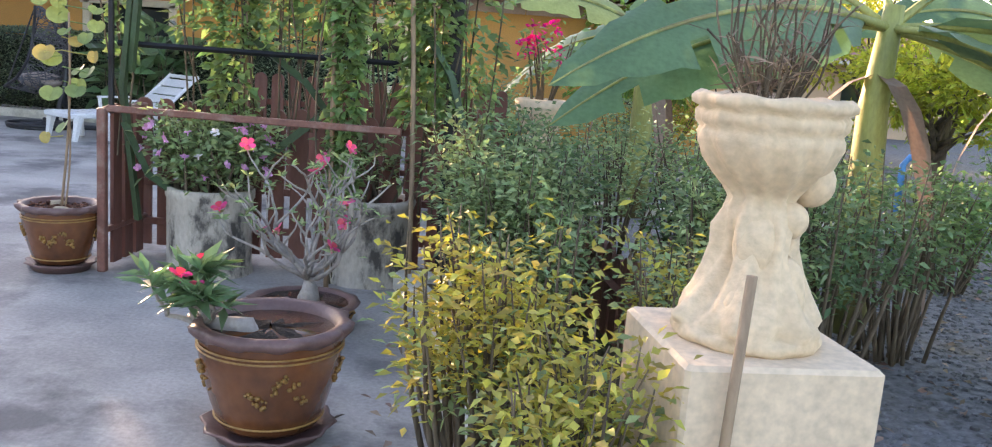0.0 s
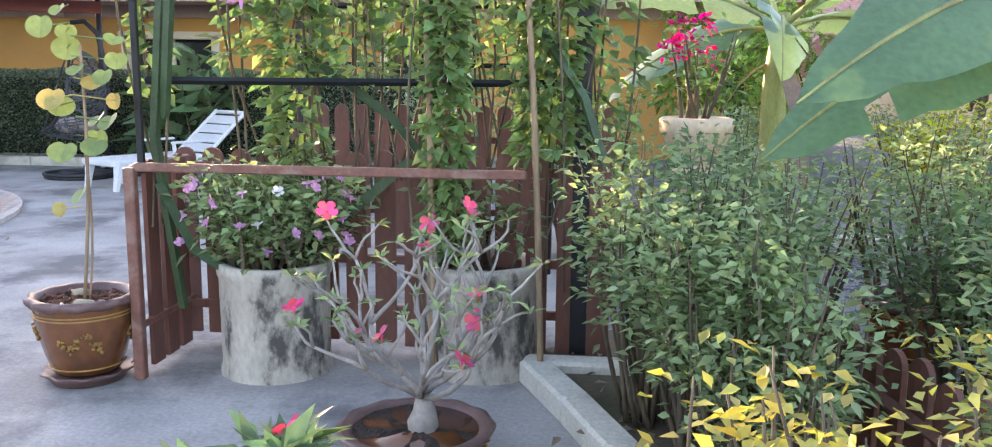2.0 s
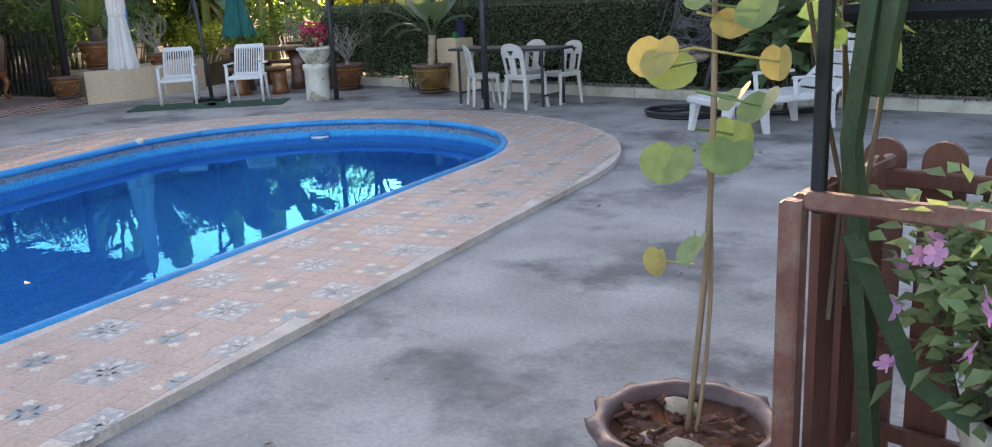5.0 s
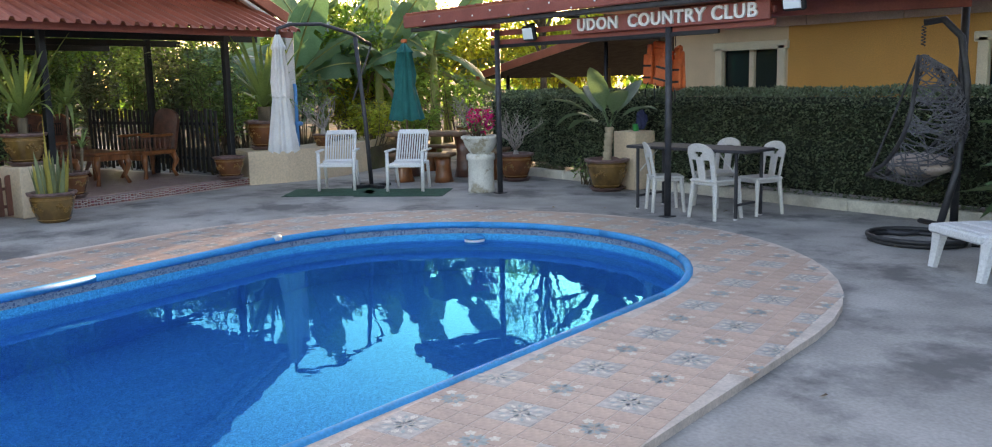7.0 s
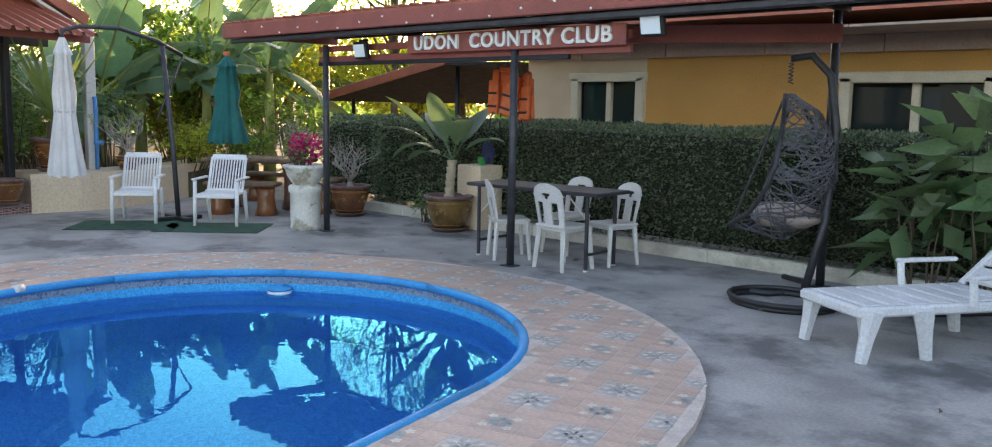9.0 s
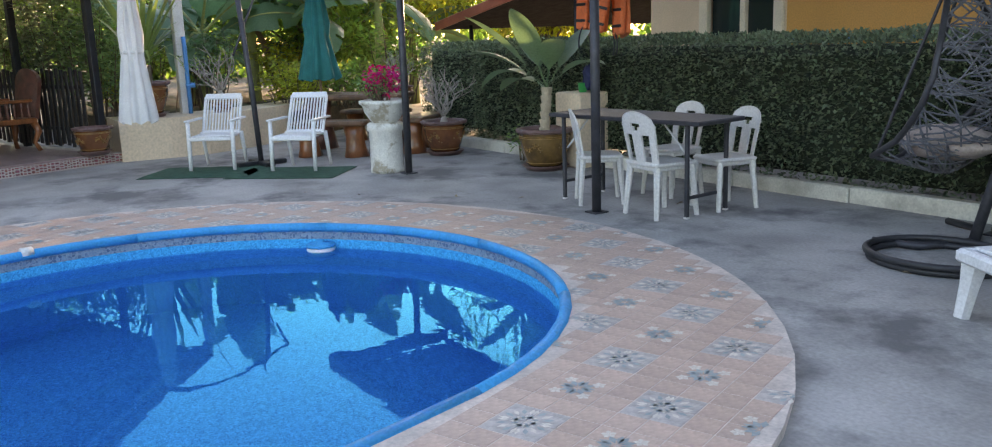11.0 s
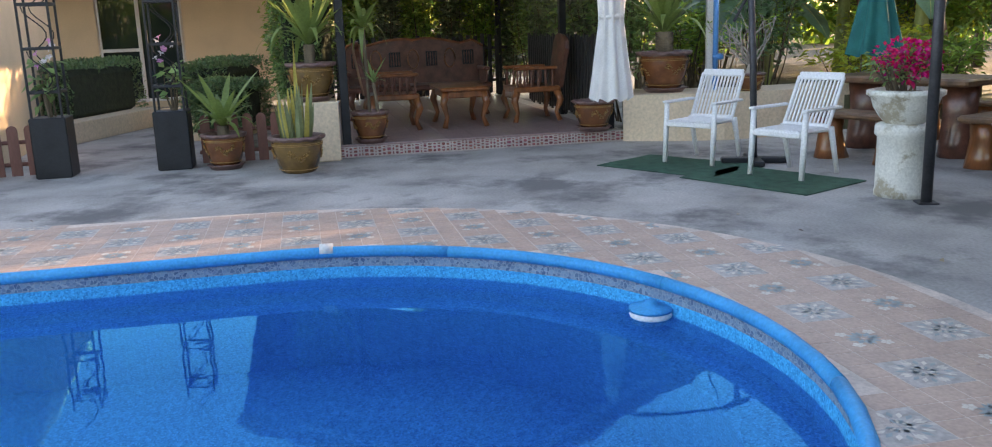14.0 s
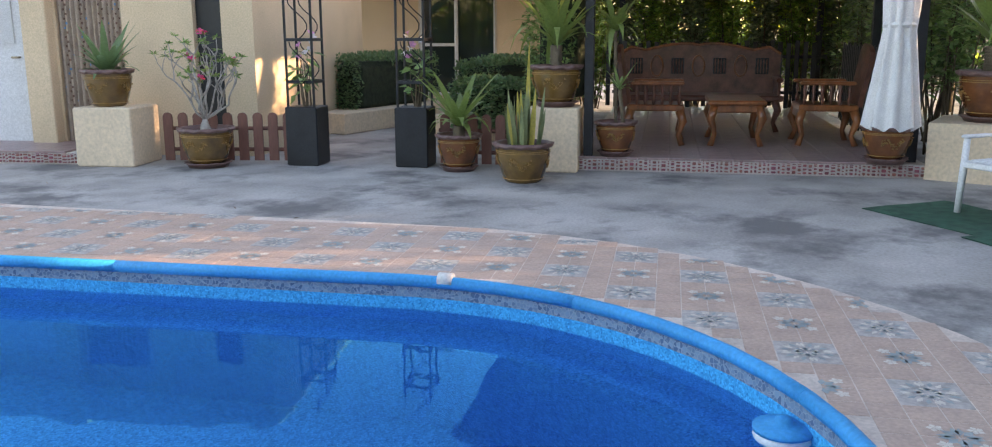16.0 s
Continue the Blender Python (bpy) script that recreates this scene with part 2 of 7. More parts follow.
M["plasticgreen"] = mat("green_plastic", (0.02, 0.5, 0.14), 0.4, var=0.05)
M["blueplastic"] = mat("blue_pvc", (0.06, 0.3, 0.7), 0.4, var=0.08)
M["letters"] = mat("white_letters", (0.85, 0.83, 0.8), 0.6, var=0.04, bump=0.03)
# Shade under the lean-to roof put into the colour: near-black, almost no sheen.
M["roofshade"] = mat("shaded_roof_board", (0.05, 0.046, 0.046), 0.95, var=0.2, spec=0.05)
M["hose"] = mat("black_hose", (0.03, 0.03, 0.034), 0.5, var=0.15, bump=0.1)
M["wicker"] = mat("grey_wicker", (0.15, 0.15, 0.17), 0.6, var=0.25, scale=20, bump=0.2)
M["cushion"] = mat("pale_cushion", (0.5, 0.4, 0.36), 0.9, var=0.15, bump=0.2)
M["navy"] = mat("dark_cloth", (0.03, 0.04, 0.12), 0.8, var=0.15)
M["bucket"] = mat("pale_blue_tub", (0.45, 0.55, 0.65), 0.6, var=0.1)
M["dots_b"] = mat("curtain_dot_blue", (0.15, 0.35, 0.6), 0.9, bump=0)
M["dots_r"] = mat("curtain_dot_brown", (0.2, 0.1, 0.07), 0.9, bump=0)


def voronoi_mat(name, lo, hi, scale, rough, line=(0.8, 0.8, 0.8)):
    """A surface of many small stones with pale joints."""
    m = bpy.data.materials.new(name)
    m.use_nodes = True
    N, L = m.node_tree.nodes, m.node_tree.links
    b = N["Principled BSDF"]
    b.inputs["Roughness"].default_value, b.inputs["Specular IOR Level"].default_value = rough, 0.08
    tc = N.new("ShaderNodeTexCoord")
    v = N.new("ShaderNodeTexVoronoi")
    v.inputs["Scale"].default_value = scale
    e = N.new("ShaderNodeTexVoronoi")
    e.feature = "DISTANCE_TO_EDGE"
    e.inputs["Scale"].default_value = scale
    for k in (v, e):
        L.new(tc.outputs["Object"], k.inputs["Vector"])
    mx = N.new("ShaderNodeMix")
    mx.data_type = "RGBA"
    mx.inputs[6].default_value, mx.inputs[7].default_value = (*lo, 1), (*hi, 1)
    sep = N.new("ShaderNodeSeparateColor")
    L.new(v.outputs["Color"], sep.inputs[0])
    L.new(sep.outputs[0], mx.inputs[0])
    mr = N.new("ShaderNodeMapRange")
    mr.inputs[1].default_value, mr.inputs[2].default_value = 0.03, 0.07
    L.new(e.outputs["Distance"], mr.inputs[0])
    m2 = N.new("ShaderNodeMix")
    m2.data_type = "RGBA"
    m2.inputs[6].default_value = (*line, 1)
    L.new(mr.outputs[0], m2.inputs[0])
    L.new(mx.outputs[2], m2.inputs[7])
    L.new(m2.outputs[2], b.inputs["Base Color"])
    return m


M["poolvinyl"] = voronoi_mat("blue_pool_vinyl", (0.0, 0.21, 0.5), (0.0, 0.52, 0.88), 105, 0.6, (0.0, 0.38, 0.7))
M["poolband"] = voronoi_mat("grey_blue_mosaic_band", (0.08, 0.14, 0.24), (0.22, 0.32, 0.42), 45, 0.4, (0.3, 0.36, 0.42))


def glassy(name, rough, ior, tint, trans=1.0, ripple=0.0):
    m = bpy.data.materials.new(name)
    m.use_nodes = True
    N, L = m.node_tree.nodes, m.node_tree.links
    b = N["Principled BSDF"]
    b.inputs["Roughness"].default_value, b.inputs["IOR"].default_value = rough, ior
    b.inputs["Transmission Weight"].default_value = trans
    b.inputs["Base Color"].default_value = (*tint, 1)
    if ripple:
        tc = N.new("ShaderNodeTexCoord")
        n = N.new("ShaderNodeTexNoise")
        n.inputs["Scale"].default_value, n.inputs["Detail"].default_value = 2.6, 3
        L.new(tc.outputs["Object"], n.inputs["Vector"])
        bp = N.new("ShaderNodeBump")
        bp.inputs["Strength"].default_value, bp.inputs["Distance"].default_value = ripple, 0.01
        L.new(n.outputs["Fac"], bp.inputs["Height"])
        L.new(bp.outputs[0], b.inputs["Normal"])
    return m


M["water"] = glassy("pool_water", 0.0, 1.33, (0.42, 0.82, 1.0), ripple=0.16)


def tint_reflection(m):
    """Water: a refracting body under a mirror layer whose colour tints the reflected sky blue, shared out by Fresnel.
    """
    N, L = m.node_tree.nodes, m.node_tree.links
    old = N["Principled BSDF"]
    normal = old.inputs["Normal"].links[0].from_socket
    refr, gloss = N.new("ShaderNodeBsdfRefraction"), N.new("ShaderNodeBsdfGlossy")
    fres, mix = N.new("ShaderNodeFresnel"), N.new("ShaderNodeMixShader")
    refr.inputs["Color"].default_value, refr.inputs["Roughness"].default_value = (0.5, 0.86, 1.0, 1), 0.0
    refr.inputs["IOR"].default_value = fres.inputs["IOR"].default_value = 1.33
    gloss.inputs["Color"].default_value, gloss.inputs["Roughness"].default_value = (0.07, 0.66, 0.92, 1), 0.0
    for n in (refr, gloss, fres):
        L.new(normal, n.inputs["Normal"])
    L.new(fres.outputs[0], mix.inputs[0])
    L.new(refr.outputs[0], mix.inputs[1])
    L.new(gloss.outputs[0], mix.inputs[2])
    L.new(mix.outputs[0], N["Material Output"].inputs["Surface"])
    N.remove(old)


tint_reflection(M["water"])
M["glass"] = glassy("window_glass", 0.02, 1.5, (0.02, 0.03, 0.03), trans=0.0)
M["lamp"] = glassy("lamp_glass", 0.1, 1.5, (0.75, 0.82, 0.85), trans=0.0)

# ---------------- geometry helpers ----------------
RNG = np.random.default_rng(7)


class Geo:
    """Collects vertices and faces for one mesh."""

    def __init__(self):
        self.v, self.f = [], []

    def add(self, verts, faces):
        k = len(self.v)
        self.v += [tuple(p) for p in verts]
        self.f += [tuple(i + k for i in f) for f in faces]
        return self

    def box(self, c, s, m=None, taper=1.0):
        m = m or Matrix()
        p = []
        for z in (-1, 1):
            t = taper if z > 0 else 1.0
            for x, y in ((-1, -1), (1, -1), (1, 1), (-1, 1)):
                p.append(m @ Vector((c[0] + x * s[0] / 2 * t, c[1] + y * s[1] / 2 * t, c[2] + z * s[2] / 2)))
        return self.add(p, [(3, 2, 1, 0), (4, 5, 6, 7), (0, 1, 5, 4), (1, 2, 6, 5), (2, 3, 7, 6), (3, 0, 4, 7)])

    def bbox(self, c, s, b=0.01, m=None):
        """A box with chamfered edges."""
        m = m or Matrix()
        hx, hy, hz = (k / 2 for k in s)
        b = min(b, hx * 0.6, hy * 0.6, hz * 0.6)
        rings = []
        for z, i in ((-hz, b), (-hz + b, 0), (hz - b, 0), (hz, b)):
            x, y = hx - i, hy - i
            k = b
            rings.append([(-x + k, -y, z), (x - k, -y, z), (x, -y + k, z), (x, y - k, z), (x - k, y, z), (-x + k, y, z), (-x, y - k, z), (-x, -y + k, z)])
        p = [m @ (Vector(c) + Vector(q)) for r in rings for q in r]
        fs = [tuple(range(7, -1, -1)), tuple(range(24, 32))]
        for r in range(3):
            fs += [(r * 8 + i, r * 8 + (i + 1) % 8, r * 8 + 8 + (i + 1) % 8, r * 8 + 8 + i) for i in range(8)]
        return self.add(p, fs)

    def tube(self, path, r, n=8, cap=True):
        path = [Vector(p) for p in path]
        rs = r if isinstance(r, (list, tuple)) else [r] * len(path)
        up = Vector((0, 0, 1))
        ps = []
        d0 = (path[1] - path[0]).normalized()
        side = d0.cross(up) if abs(d0.z) < 0.9 else d0.cross(Vector((0, 1, 0)))
        side.normalize()
        for i, p in enumerate(path):
            d = (path[min(i + 1, len(path) - 1)] - path[max(i - 1, 0)]).normalized()
            side = (side - d * side.dot(d))
            side = side.normalized() if side.length > 1e-5 else d.orthogonal().normalized()
            o = d.cross(side)
            ps += [p + (side * math.cos(a) + o * math.sin(a)) * rs[i] for a in (2 * math.pi * k / n for k in range(n))]
        fs = [(i * n + k, i * n + (k + 1) % n, (i + 1) * n + (k + 1) % n, (i + 1) * n + k) for i in range(len(path) - 1) for k in range(n)]
        if cap:
            fs += [tuple(range(n - 1, -1, -1)), tuple(range((len(path) - 1) * n, len(path) * n))]
        return self.add(ps, fs)

    def lathe(self, prof, n=32, c=(0, 0, 0), wob=None, close=True):
        """prof: (radius, z) from bottom to top; wob(i, angle) changes the radius and z."""
        ps = []
        for i, (r, z) in enumerate(prof):
            for k in range(n):
                a = 2 * math.pi * k / n
                dr, dz = wob(i, a) if wob else (0, 0)
                ps.append((c[0] + (r + dr) * math.cos(a), c[1] + (r + dr) * math.sin(a), c[2] + z + dz))
        fs = [(i * n + k, i * n + (k + 1) % n, (i + 1) * n + (k + 1) % n, (i + 1) * n + k) for i in range(len(prof) - 1) for k in range(n)]
        if close:
            fs += [tuple(range(n - 1, -1, -1)), tuple(range((len(prof) - 1) * n, len(prof) * n))]
        return self.add(ps, fs)

    def poly(self, pts, z0, z1):
        """A slab with the outline pts (anticlockwise)."""
        n = len(pts)
        return self.add([(x, y, z0) for x, y in pts] + [(x, y, z1) for x, y in pts],
                        [tuple(range(n - 1, -1, -1)), tuple(range(n, 2 * n))] + [(i, (i + 1) % n, n + (i + 1) % n, n + i) for i in range(n)])

    def blob(self, c, r, s=(1, 1, 1), n=8, jit=0.2):
        ps, fs = [], []
        for i in range(1, n):
            th = math.pi * i / n
            for k in range(n * 2 - 4):
                a = 2 * math.pi * k / (n * 2 - 4)
                q = r * (1 + jit * (random.random() - 0.5))
                ps.append((c[0] + q * s[0] * math.sin(th) * math.cos(a), c[1] + q * s[1] * math.sin(th) * math.sin(a), c[2] + q * s[2] * math.cos(th)))
        w = n * 2 - 4
        fs = [(i * w + k, (i + 1) * w + k, (i + 1) * w + (k + 1) % w, i * w + (k + 1) % w) for i in range(n - 2) for k in range(w)]
        fs += [tuple(range(w)), tuple(range((n - 2) * w + w - 1, (n - 2) * w - 1, -1))]
        return self.add(ps, fs)

    def mesh(self, name, smooth=False):
        me = bpy.data.meshes.new(name)
        me.from_pydata(self.v, [], self.f)
        if smooth:
            me.polygons.foreach_set("use_smooth", [True] * len(me.polygons))
        me.update()
        return me


def part(name, geo, material, parent=None, label="", smooth=False, at=None):
    me = geo if isinstance(geo, bpy.types.Mesh) else geo.mesh(name, smooth)
    if not me.materials:
        me.materials.append(M[material])
    ob = new(name, me)
    if parent is not None:
        ob.parent = parent
    if at is not None:
        ob.matrix_basis = at
    if label:
        ob["label"] = label
    return ob


def thing(name, label, category, at=None, group="", kind=""):
    ob = new(name)
    ob.empty_display_size = 0.1
    if at is not None:
        ob.matrix_basis = at
    return tagged(ob, label, category, group, kind)


def structure(name, geo, material, label, smooth=False):
    return tagged(part(name, geo, material, smooth=smooth), label, name.split("_")[0], "", "structure")


def leaves(pos, dirs, length, width, fold=0.25, droop=0.15, jitter=0.35):
    """One mesh of many leaves, each two folded halves with a pointed tip."""
    pos, dirs = np.asarray(pos, float), np.asarray(dirs, float)
    n = len(pos)
    dirs = dirs + RNG.normal(0, jitter, (n, 3))
    dirs /= np.linalg.norm(dirs, axis=1, keepdims=True) + 1e-9
    ref = RNG.normal(0, 0.5, (n, 3)) + (0, 0, 1)
    side = np.cross(dirs, ref)
    side /= np.linalg.norm(side, axis=1, keepdims=True) + 1e-9
    nor = np.cross(side, dirs)
    ln = (length * RNG.uniform(0.65, 1.25, n))[:, None]
    wd = (width * RNG.uniform(0.7, 1.2, n))[:, None]
    mid = pos + dirs * ln * 0.45 - nor * wd * fold * 0.5
    tip = pos + dirs * ln - np.array([0, 0, 1.0]) * ln * droop
    lft = pos + dirs * ln * 0.42 + side * wd * 0.5 + nor * wd * fold * 0.5
    rgt = pos + dirs * ln * 0.42 - side * wd * 0.5 + nor * wd * fold * 0.5
    v = np.stack([pos, lft, mid, rgt, tip], 1).reshape(-1, 3)
    k = np.arange(n)[:, None] * 5
    f = np.concatenate([k + [[0, 2, 4, 1]], k + [[0, 3, 4, 2]]], 1).reshape(-1, 4)
    me = bpy.data.meshes.new("leaves")
    me.vertices.add(len(v))
    me.vertices.foreach_set("co", v.ravel())
    me.loops.add(f.size)
    me.loops.foreach_set("vertex_index", f.ravel().astype(np.int32))
    me.polygons.add(len(f))
    me.polygons.foreach_set("loop_start", np.arange(len(f), dtype=np.int32) * 4)
    me.polygons.foreach_set("loop_total", np.full(len(f), 4, dtype=np.int32))
    me.update(calc_edges=True)
    return me


def ball_points(n, c, r, shell=0.55):
    """Points in an uneven ball, more of them near its skin, and the ways out."""
    d = RNG.normal(size=(n, 3))
    d /= np.linalg.norm(d, axis=1, keepdims=True)
    q = RNG.uniform(shell, 1, n) ** 0.7
    return np.asarray(c) + d * q[:, None] * np.asarray(r), d


def strap(g, base, d, length, width, lift=0.5, droop=1.0, n=6, cup=0.15):
    """A long arching leaf from base towards the level way d."""
    d = Vector(d).normalized()
    side = Vector((0, 0, 1)).cross(d).normalized()
    ps = []
    for i in range(n + 1):
        t = i / n
        w = width * (math.sin(math.pi * (0.12 + 0.88 * t) ** 0.8) * 0.5 + 0.03) if t < 1 else 0.002
        p = Vector(base) + d * length * t * (1 - 0.25 * droop * t) + Vector((0, 0, 1)) * length * (lift * t * 1.3 - droop * 0.75 * t * t)
        up = Vector((0, 0, cup * w))
        ps += [p + side * w + up, p, p - side * w + up]
    fs = []
    for i in range(n):
        k = i * 3
        fs += [(k, k + 1, k + 4, k + 3), (k + 1, k + 2, k + 5, k + 4)]
    g.add(ps, fs)


def stem_path(p, q, n=5, bend=0.08):
    p, q = Vector(p), Vector(q)
    off = Vector((random.uniform(-1, 1), random.uniform(-1, 1), random.uniform(-0.3, 0.3))) * bend * (q - p).length
    return [p.lerp(q, i / n) + off * math.sin(math.pi * i / n) for i in range(n + 1)]


# ---------------- ground, pool and deck ----------------
def stadium(cx, cy, r, ang, length, taper=0.0, n=28):
    """Outline of the pool's shape: a round head at (cx, cy), straight sides along ang and a round foot. Anticlockwise."""
    d = Vector((math.sin(radians(ang)), -math.cos(radians(ang))))
    e = Vector((-d.y, d.x))            # to the east
    c = Vector((cx, cy))
    pts = []
    for i in range(n + 1):
        a = math.pi * i / n
        pts.append(c + e * r * math.cos(a) - d * r * math.sin(a))
    for k in range(1, 8):
        pts.append(c - e * (r - taper * length * k / 8) + d * length * k / 8)
    for i in range(n + 1):
        a = math.pi * i / n
        q = r - taper * length
        pts.append(c + d * length - e * q * math.cos(a) + d * q * math.sin(a))
    for k in range(1, 8):
        pts.append(c + e * (r - taper * length * (1 - k / 8)) + d * length * (1 - k / 8))
    return [(p.x, p.y) for p in pts]


POOL = (-8.74, 8.64, 2.125, 17.4, 7.0, 0.047)
DECK = (-8.73, 8.35, 3.375, 15.5, 7.2, 0.02)
rim_out = stadium(*POOL)
deck_out = stadium(*DECK)
N_ST = len(rim_out)
DECK_Z, WATER_Z = 0.045, -0.13


def ring_strip(g, a, b, za, zb):
    n = len(a)
    g.add([(x, y, za) for x, y in a] + [(x, y, zb) for x, y in b], [(i, (i + 1) % n, n + (i + 1) % n, n + i) for i in range(n)])


# One ground sheet with the pool's hole: concrete yard, then earth to the horizon.
g = Geo()
hole = stadium(POOL[0], POOL[1], 2.3, *POOL[3:])
rings = [hole]
for far in (6, 12, 22, 60, 300, 2500):
    cx, cy = -7.5, 5.0
    rings.append([(cx + (x - cx) / math.hypot(x - cx, y - cy) * max(far, math.hypot(x - cx, y - cy) * 1.02), cy + (y - cy) / math.hypot(x - cx, y - cy) * max(far, math.hypot(x - cx, y - cy) * 1.02)) for x, y in hole])
for a, b in zip(rings, rings[1:]):
    ring_strip(g, b, a, 0, 0)
ground = structure("ground", g, "concrete", "stained grey concrete yard with earth beyond it")
ground.data.materials.append(M["earth"])
for i, p in enumerate(ground.data.polygons):
    p.material_index = 1 if i >= 3 * N_ST else 0

# Deck: slab edge, tile bed, coping, pool wall, floor and water.
g = Geo()
ring_strip(g, deck_out, deck_out, 0.0, DECK_Z - 0.0016)
ring_strip(g, deck_out, rim_out, DECK_Z - 0.0016, DECK_Z - 0.0016)
structure("pool_deck", g, "grout", "raised concrete deck round the swimming pool")
g = Geo()
ring_strip(g, rim_out, rim_out, DECK_Z, -0.06)
structure("pool_band", g, "poolband", "grey-blue mosaic band under the pool coping")
inner = stadium(POOL[0], POOL[1], 1.8, *POOL[3:])
g = Geo()
ring_strip(g, rim_out, rim_out, -0.06, -0.3)
ring_strip(g, rim_out, inner, -0.3, -0.34)
ring_strip(g, inner, inner, -0.34, -1.3)
n = len(inner)
g.add([(x, y, -1.3) for x, y in inner], [tuple(range(n))])
structure("pool_basin", g, "poolvinyl", "speckled blue vinyl pool basin with a ledge")
g = Geo()
g.add([(x, y, WATER_Z) for x, y in rim_out], [tuple(range(n))])
water = structure("water", g, "water", "still clear pool water reflecting sky and trees")
water.visible_shadow = False
coping = thing("pool_coping", "bright blue plastic coping along the pool's edge", "pool coping")
for k in range(0, n, 6):
    seg = [Vector((*rim_out[(k + i) % n], DECK_Z - 0.012)) for i in range(7)]
    part("coping_length", Geo().tube(seg, 0.034, 10), "rim", coping, smooth=True)
for k in (27, 54):
    p = Vector((*rim_out[k], DECK_Z + 0.004))
    q = Vector((*rim_out[k + 1], DECK_Z + 0.004))
    part("joint_clip", Geo().tube([p, p + (q - p).normalized() * 0.08], 0.039, 10), "offwhite", coping, "pale joint clip", smooth=True)
fl = thing("chlorine_floater", "blue and white floating chlorine dispenser in the pool", "pool floater", pose(-10.17, 10.12, WATER_Z))
part("float", Geo().lathe([(0.02, -0.03), (0.1, -0.02), (0.11, 0.01), (0.1, 0.035)], 24), "white", fl, smooth=True)
part("lid", Geo().lathe([(0.112, 0.03), (0.112, 0.045), (0.08, 0.055), (0.035, 0.06), (0.03, 0.08), (0.01, 0.083)], 24), "rim", fl, "blue lid", smooth=True)

# Gravel garden and its beds, east of the kerb.
KERB = [(-0.47, 5.66), (-0.26, 5.17), (-0.08, 4.7), (0.06, 3.83), (0.3, 2.6), (0.75, 0.6), (1.3, -2.0), (1.9, -5.0)]
structure("gravel", Geo().poly([(-0.3, 6.0), (0.15, 4.0), (0.8, 1.2), (2.0, -5.0), (3.0, -20), (45, -20), (45, 40), (0.5, 40), (-0.3, 12)], -0.05, 0.006), "gravel", "grey-blue gravel ground with dry leaves")
structure("bed", Geo().poly([(-0.4, 5.9), (-0.05, 4.75), (0.35, 2.6), (0.8, 0.6), (1.9, -4.5), (2.6, -4.5), (1.7, 1.0), (1.6, 4.2), (1.1, 6.2), (0.2, 6.6)], -0.05, 0.06), "earth", "dark soil planting bed behind the kerb")
kerb = thing("kerb", "cream-painted concrete kerb round the planting bed", "kerb", kind="structure")
for (x0, y0), (x1, y1) in zip(KERB, KERB[1:]):
    d = Vector((x1 - x0, y1 - y0, 0))
    m = Matrix.Translation(((x0 + x1) / 2 + 0.07, (y0 + y1) / 2, 0.05)) @ Matrix.Rotation(math.atan2(d.y, d.x), 4, "Z")
    part("kerb_stone", Geo().bbox((0, 0, 0), (d.length + 0.01, 0.14, 0.12), 0.015, m), "kerb", kerb)
part("kerb_stone", Geo().bbox((-0.2, 5.66, 0.05), (0.5, 0.13, 0.118), 0.015), "kerb", kerb)
part("kerb_stone", Geo().bbox((1.8, 9.3, 0.05), (4.6, 0.16, 0.1), 0.015, Matrix.Rotation(radians(-2), 4, "Z")), "kerb", kerb)

# ---------------- orange club house behind the hedge ----------------
WY = 16.6


def wall_with_openings(g, x0, x1, z0, z1, y, t, holes):
    """A wall along x with rectangular holes (x0, x1, z0, z1), sorted by x."""
    x = x0
    for a, b, c, d in holes:
        g.box(((x + a) / 2, y + t / 2, (z0 + z1) / 2), (a - x, t, z1 - z0))
        g.box(((a + b) / 2, y + t / 2, (z0 + c) / 2), (b - a, t, c - z0))
        g.box(((a + b) / 2, y + t / 2, (d + z1) / 2), (b - a, t, z1 - d))
        x = b
    g.box(((x + x1) / 2, y + t / 2, (z0 + z1) / 2), (x1 - x, t, z1 - z0))


house = thing("club_house", "single-storey orange-painted club house with cream window frames", "house")
WINS = [(-12.3, -11.1, 0.75, 1.98), (-8.1, -6.5, 0.75, 1.95), (-3.6, -2.2, 0.75, 1.95)]
g = Geo()
wall_with_openings(g, -11.1 + 0.1, 3.0, 0, 2.5, WY, 0.15, WINS[1:])
part("wall", g, "orange", house)
g = Geo()
wall_with_openings(g, -13.3, -11.0, 0, 2.5, WY, 0.15, WINS[:1])
part("wall", g, "peach", house, "paler peach end wall")
part("wall", Geo().box((-13.22, 19.6, 1.25), (0.15, 5.7, 2.5)), "peach", house)
part("wall", Geo().box((3.0, 19.6, 1.25), (0.15, 5.7, 2.5)), "orange", house)
part("wall", Geo().box((-5.1, 22.45, 1.25), (16.2, 0.15, 2.5)), "orange", house)
part("roof", Geo().add([(-13.9, 15.4, 2.72), (3.8, 15.4, 2.72), (3.8, 19.5, 3.9), (-13.9, 19.5, 3.9), (3.8, 23.6, 2.72), (-13.9, 23.6, 2.72),
                        (-13.9, 15.4, 2.6), (3.8, 15.4, 2.6), (3.8, 23.6, 2.6), (-13.9, 23.6, 2.6)],
                       [(0, 1, 2, 3), (3, 2, 4, 5), (6, 7, 1, 0), (5, 4, 8, 9), (0, 3, 5), (1, 4, 2), (6, 0, 5, 9), (1, 7, 8, 4), (9, 8, 7, 6)]), "redroof", house)
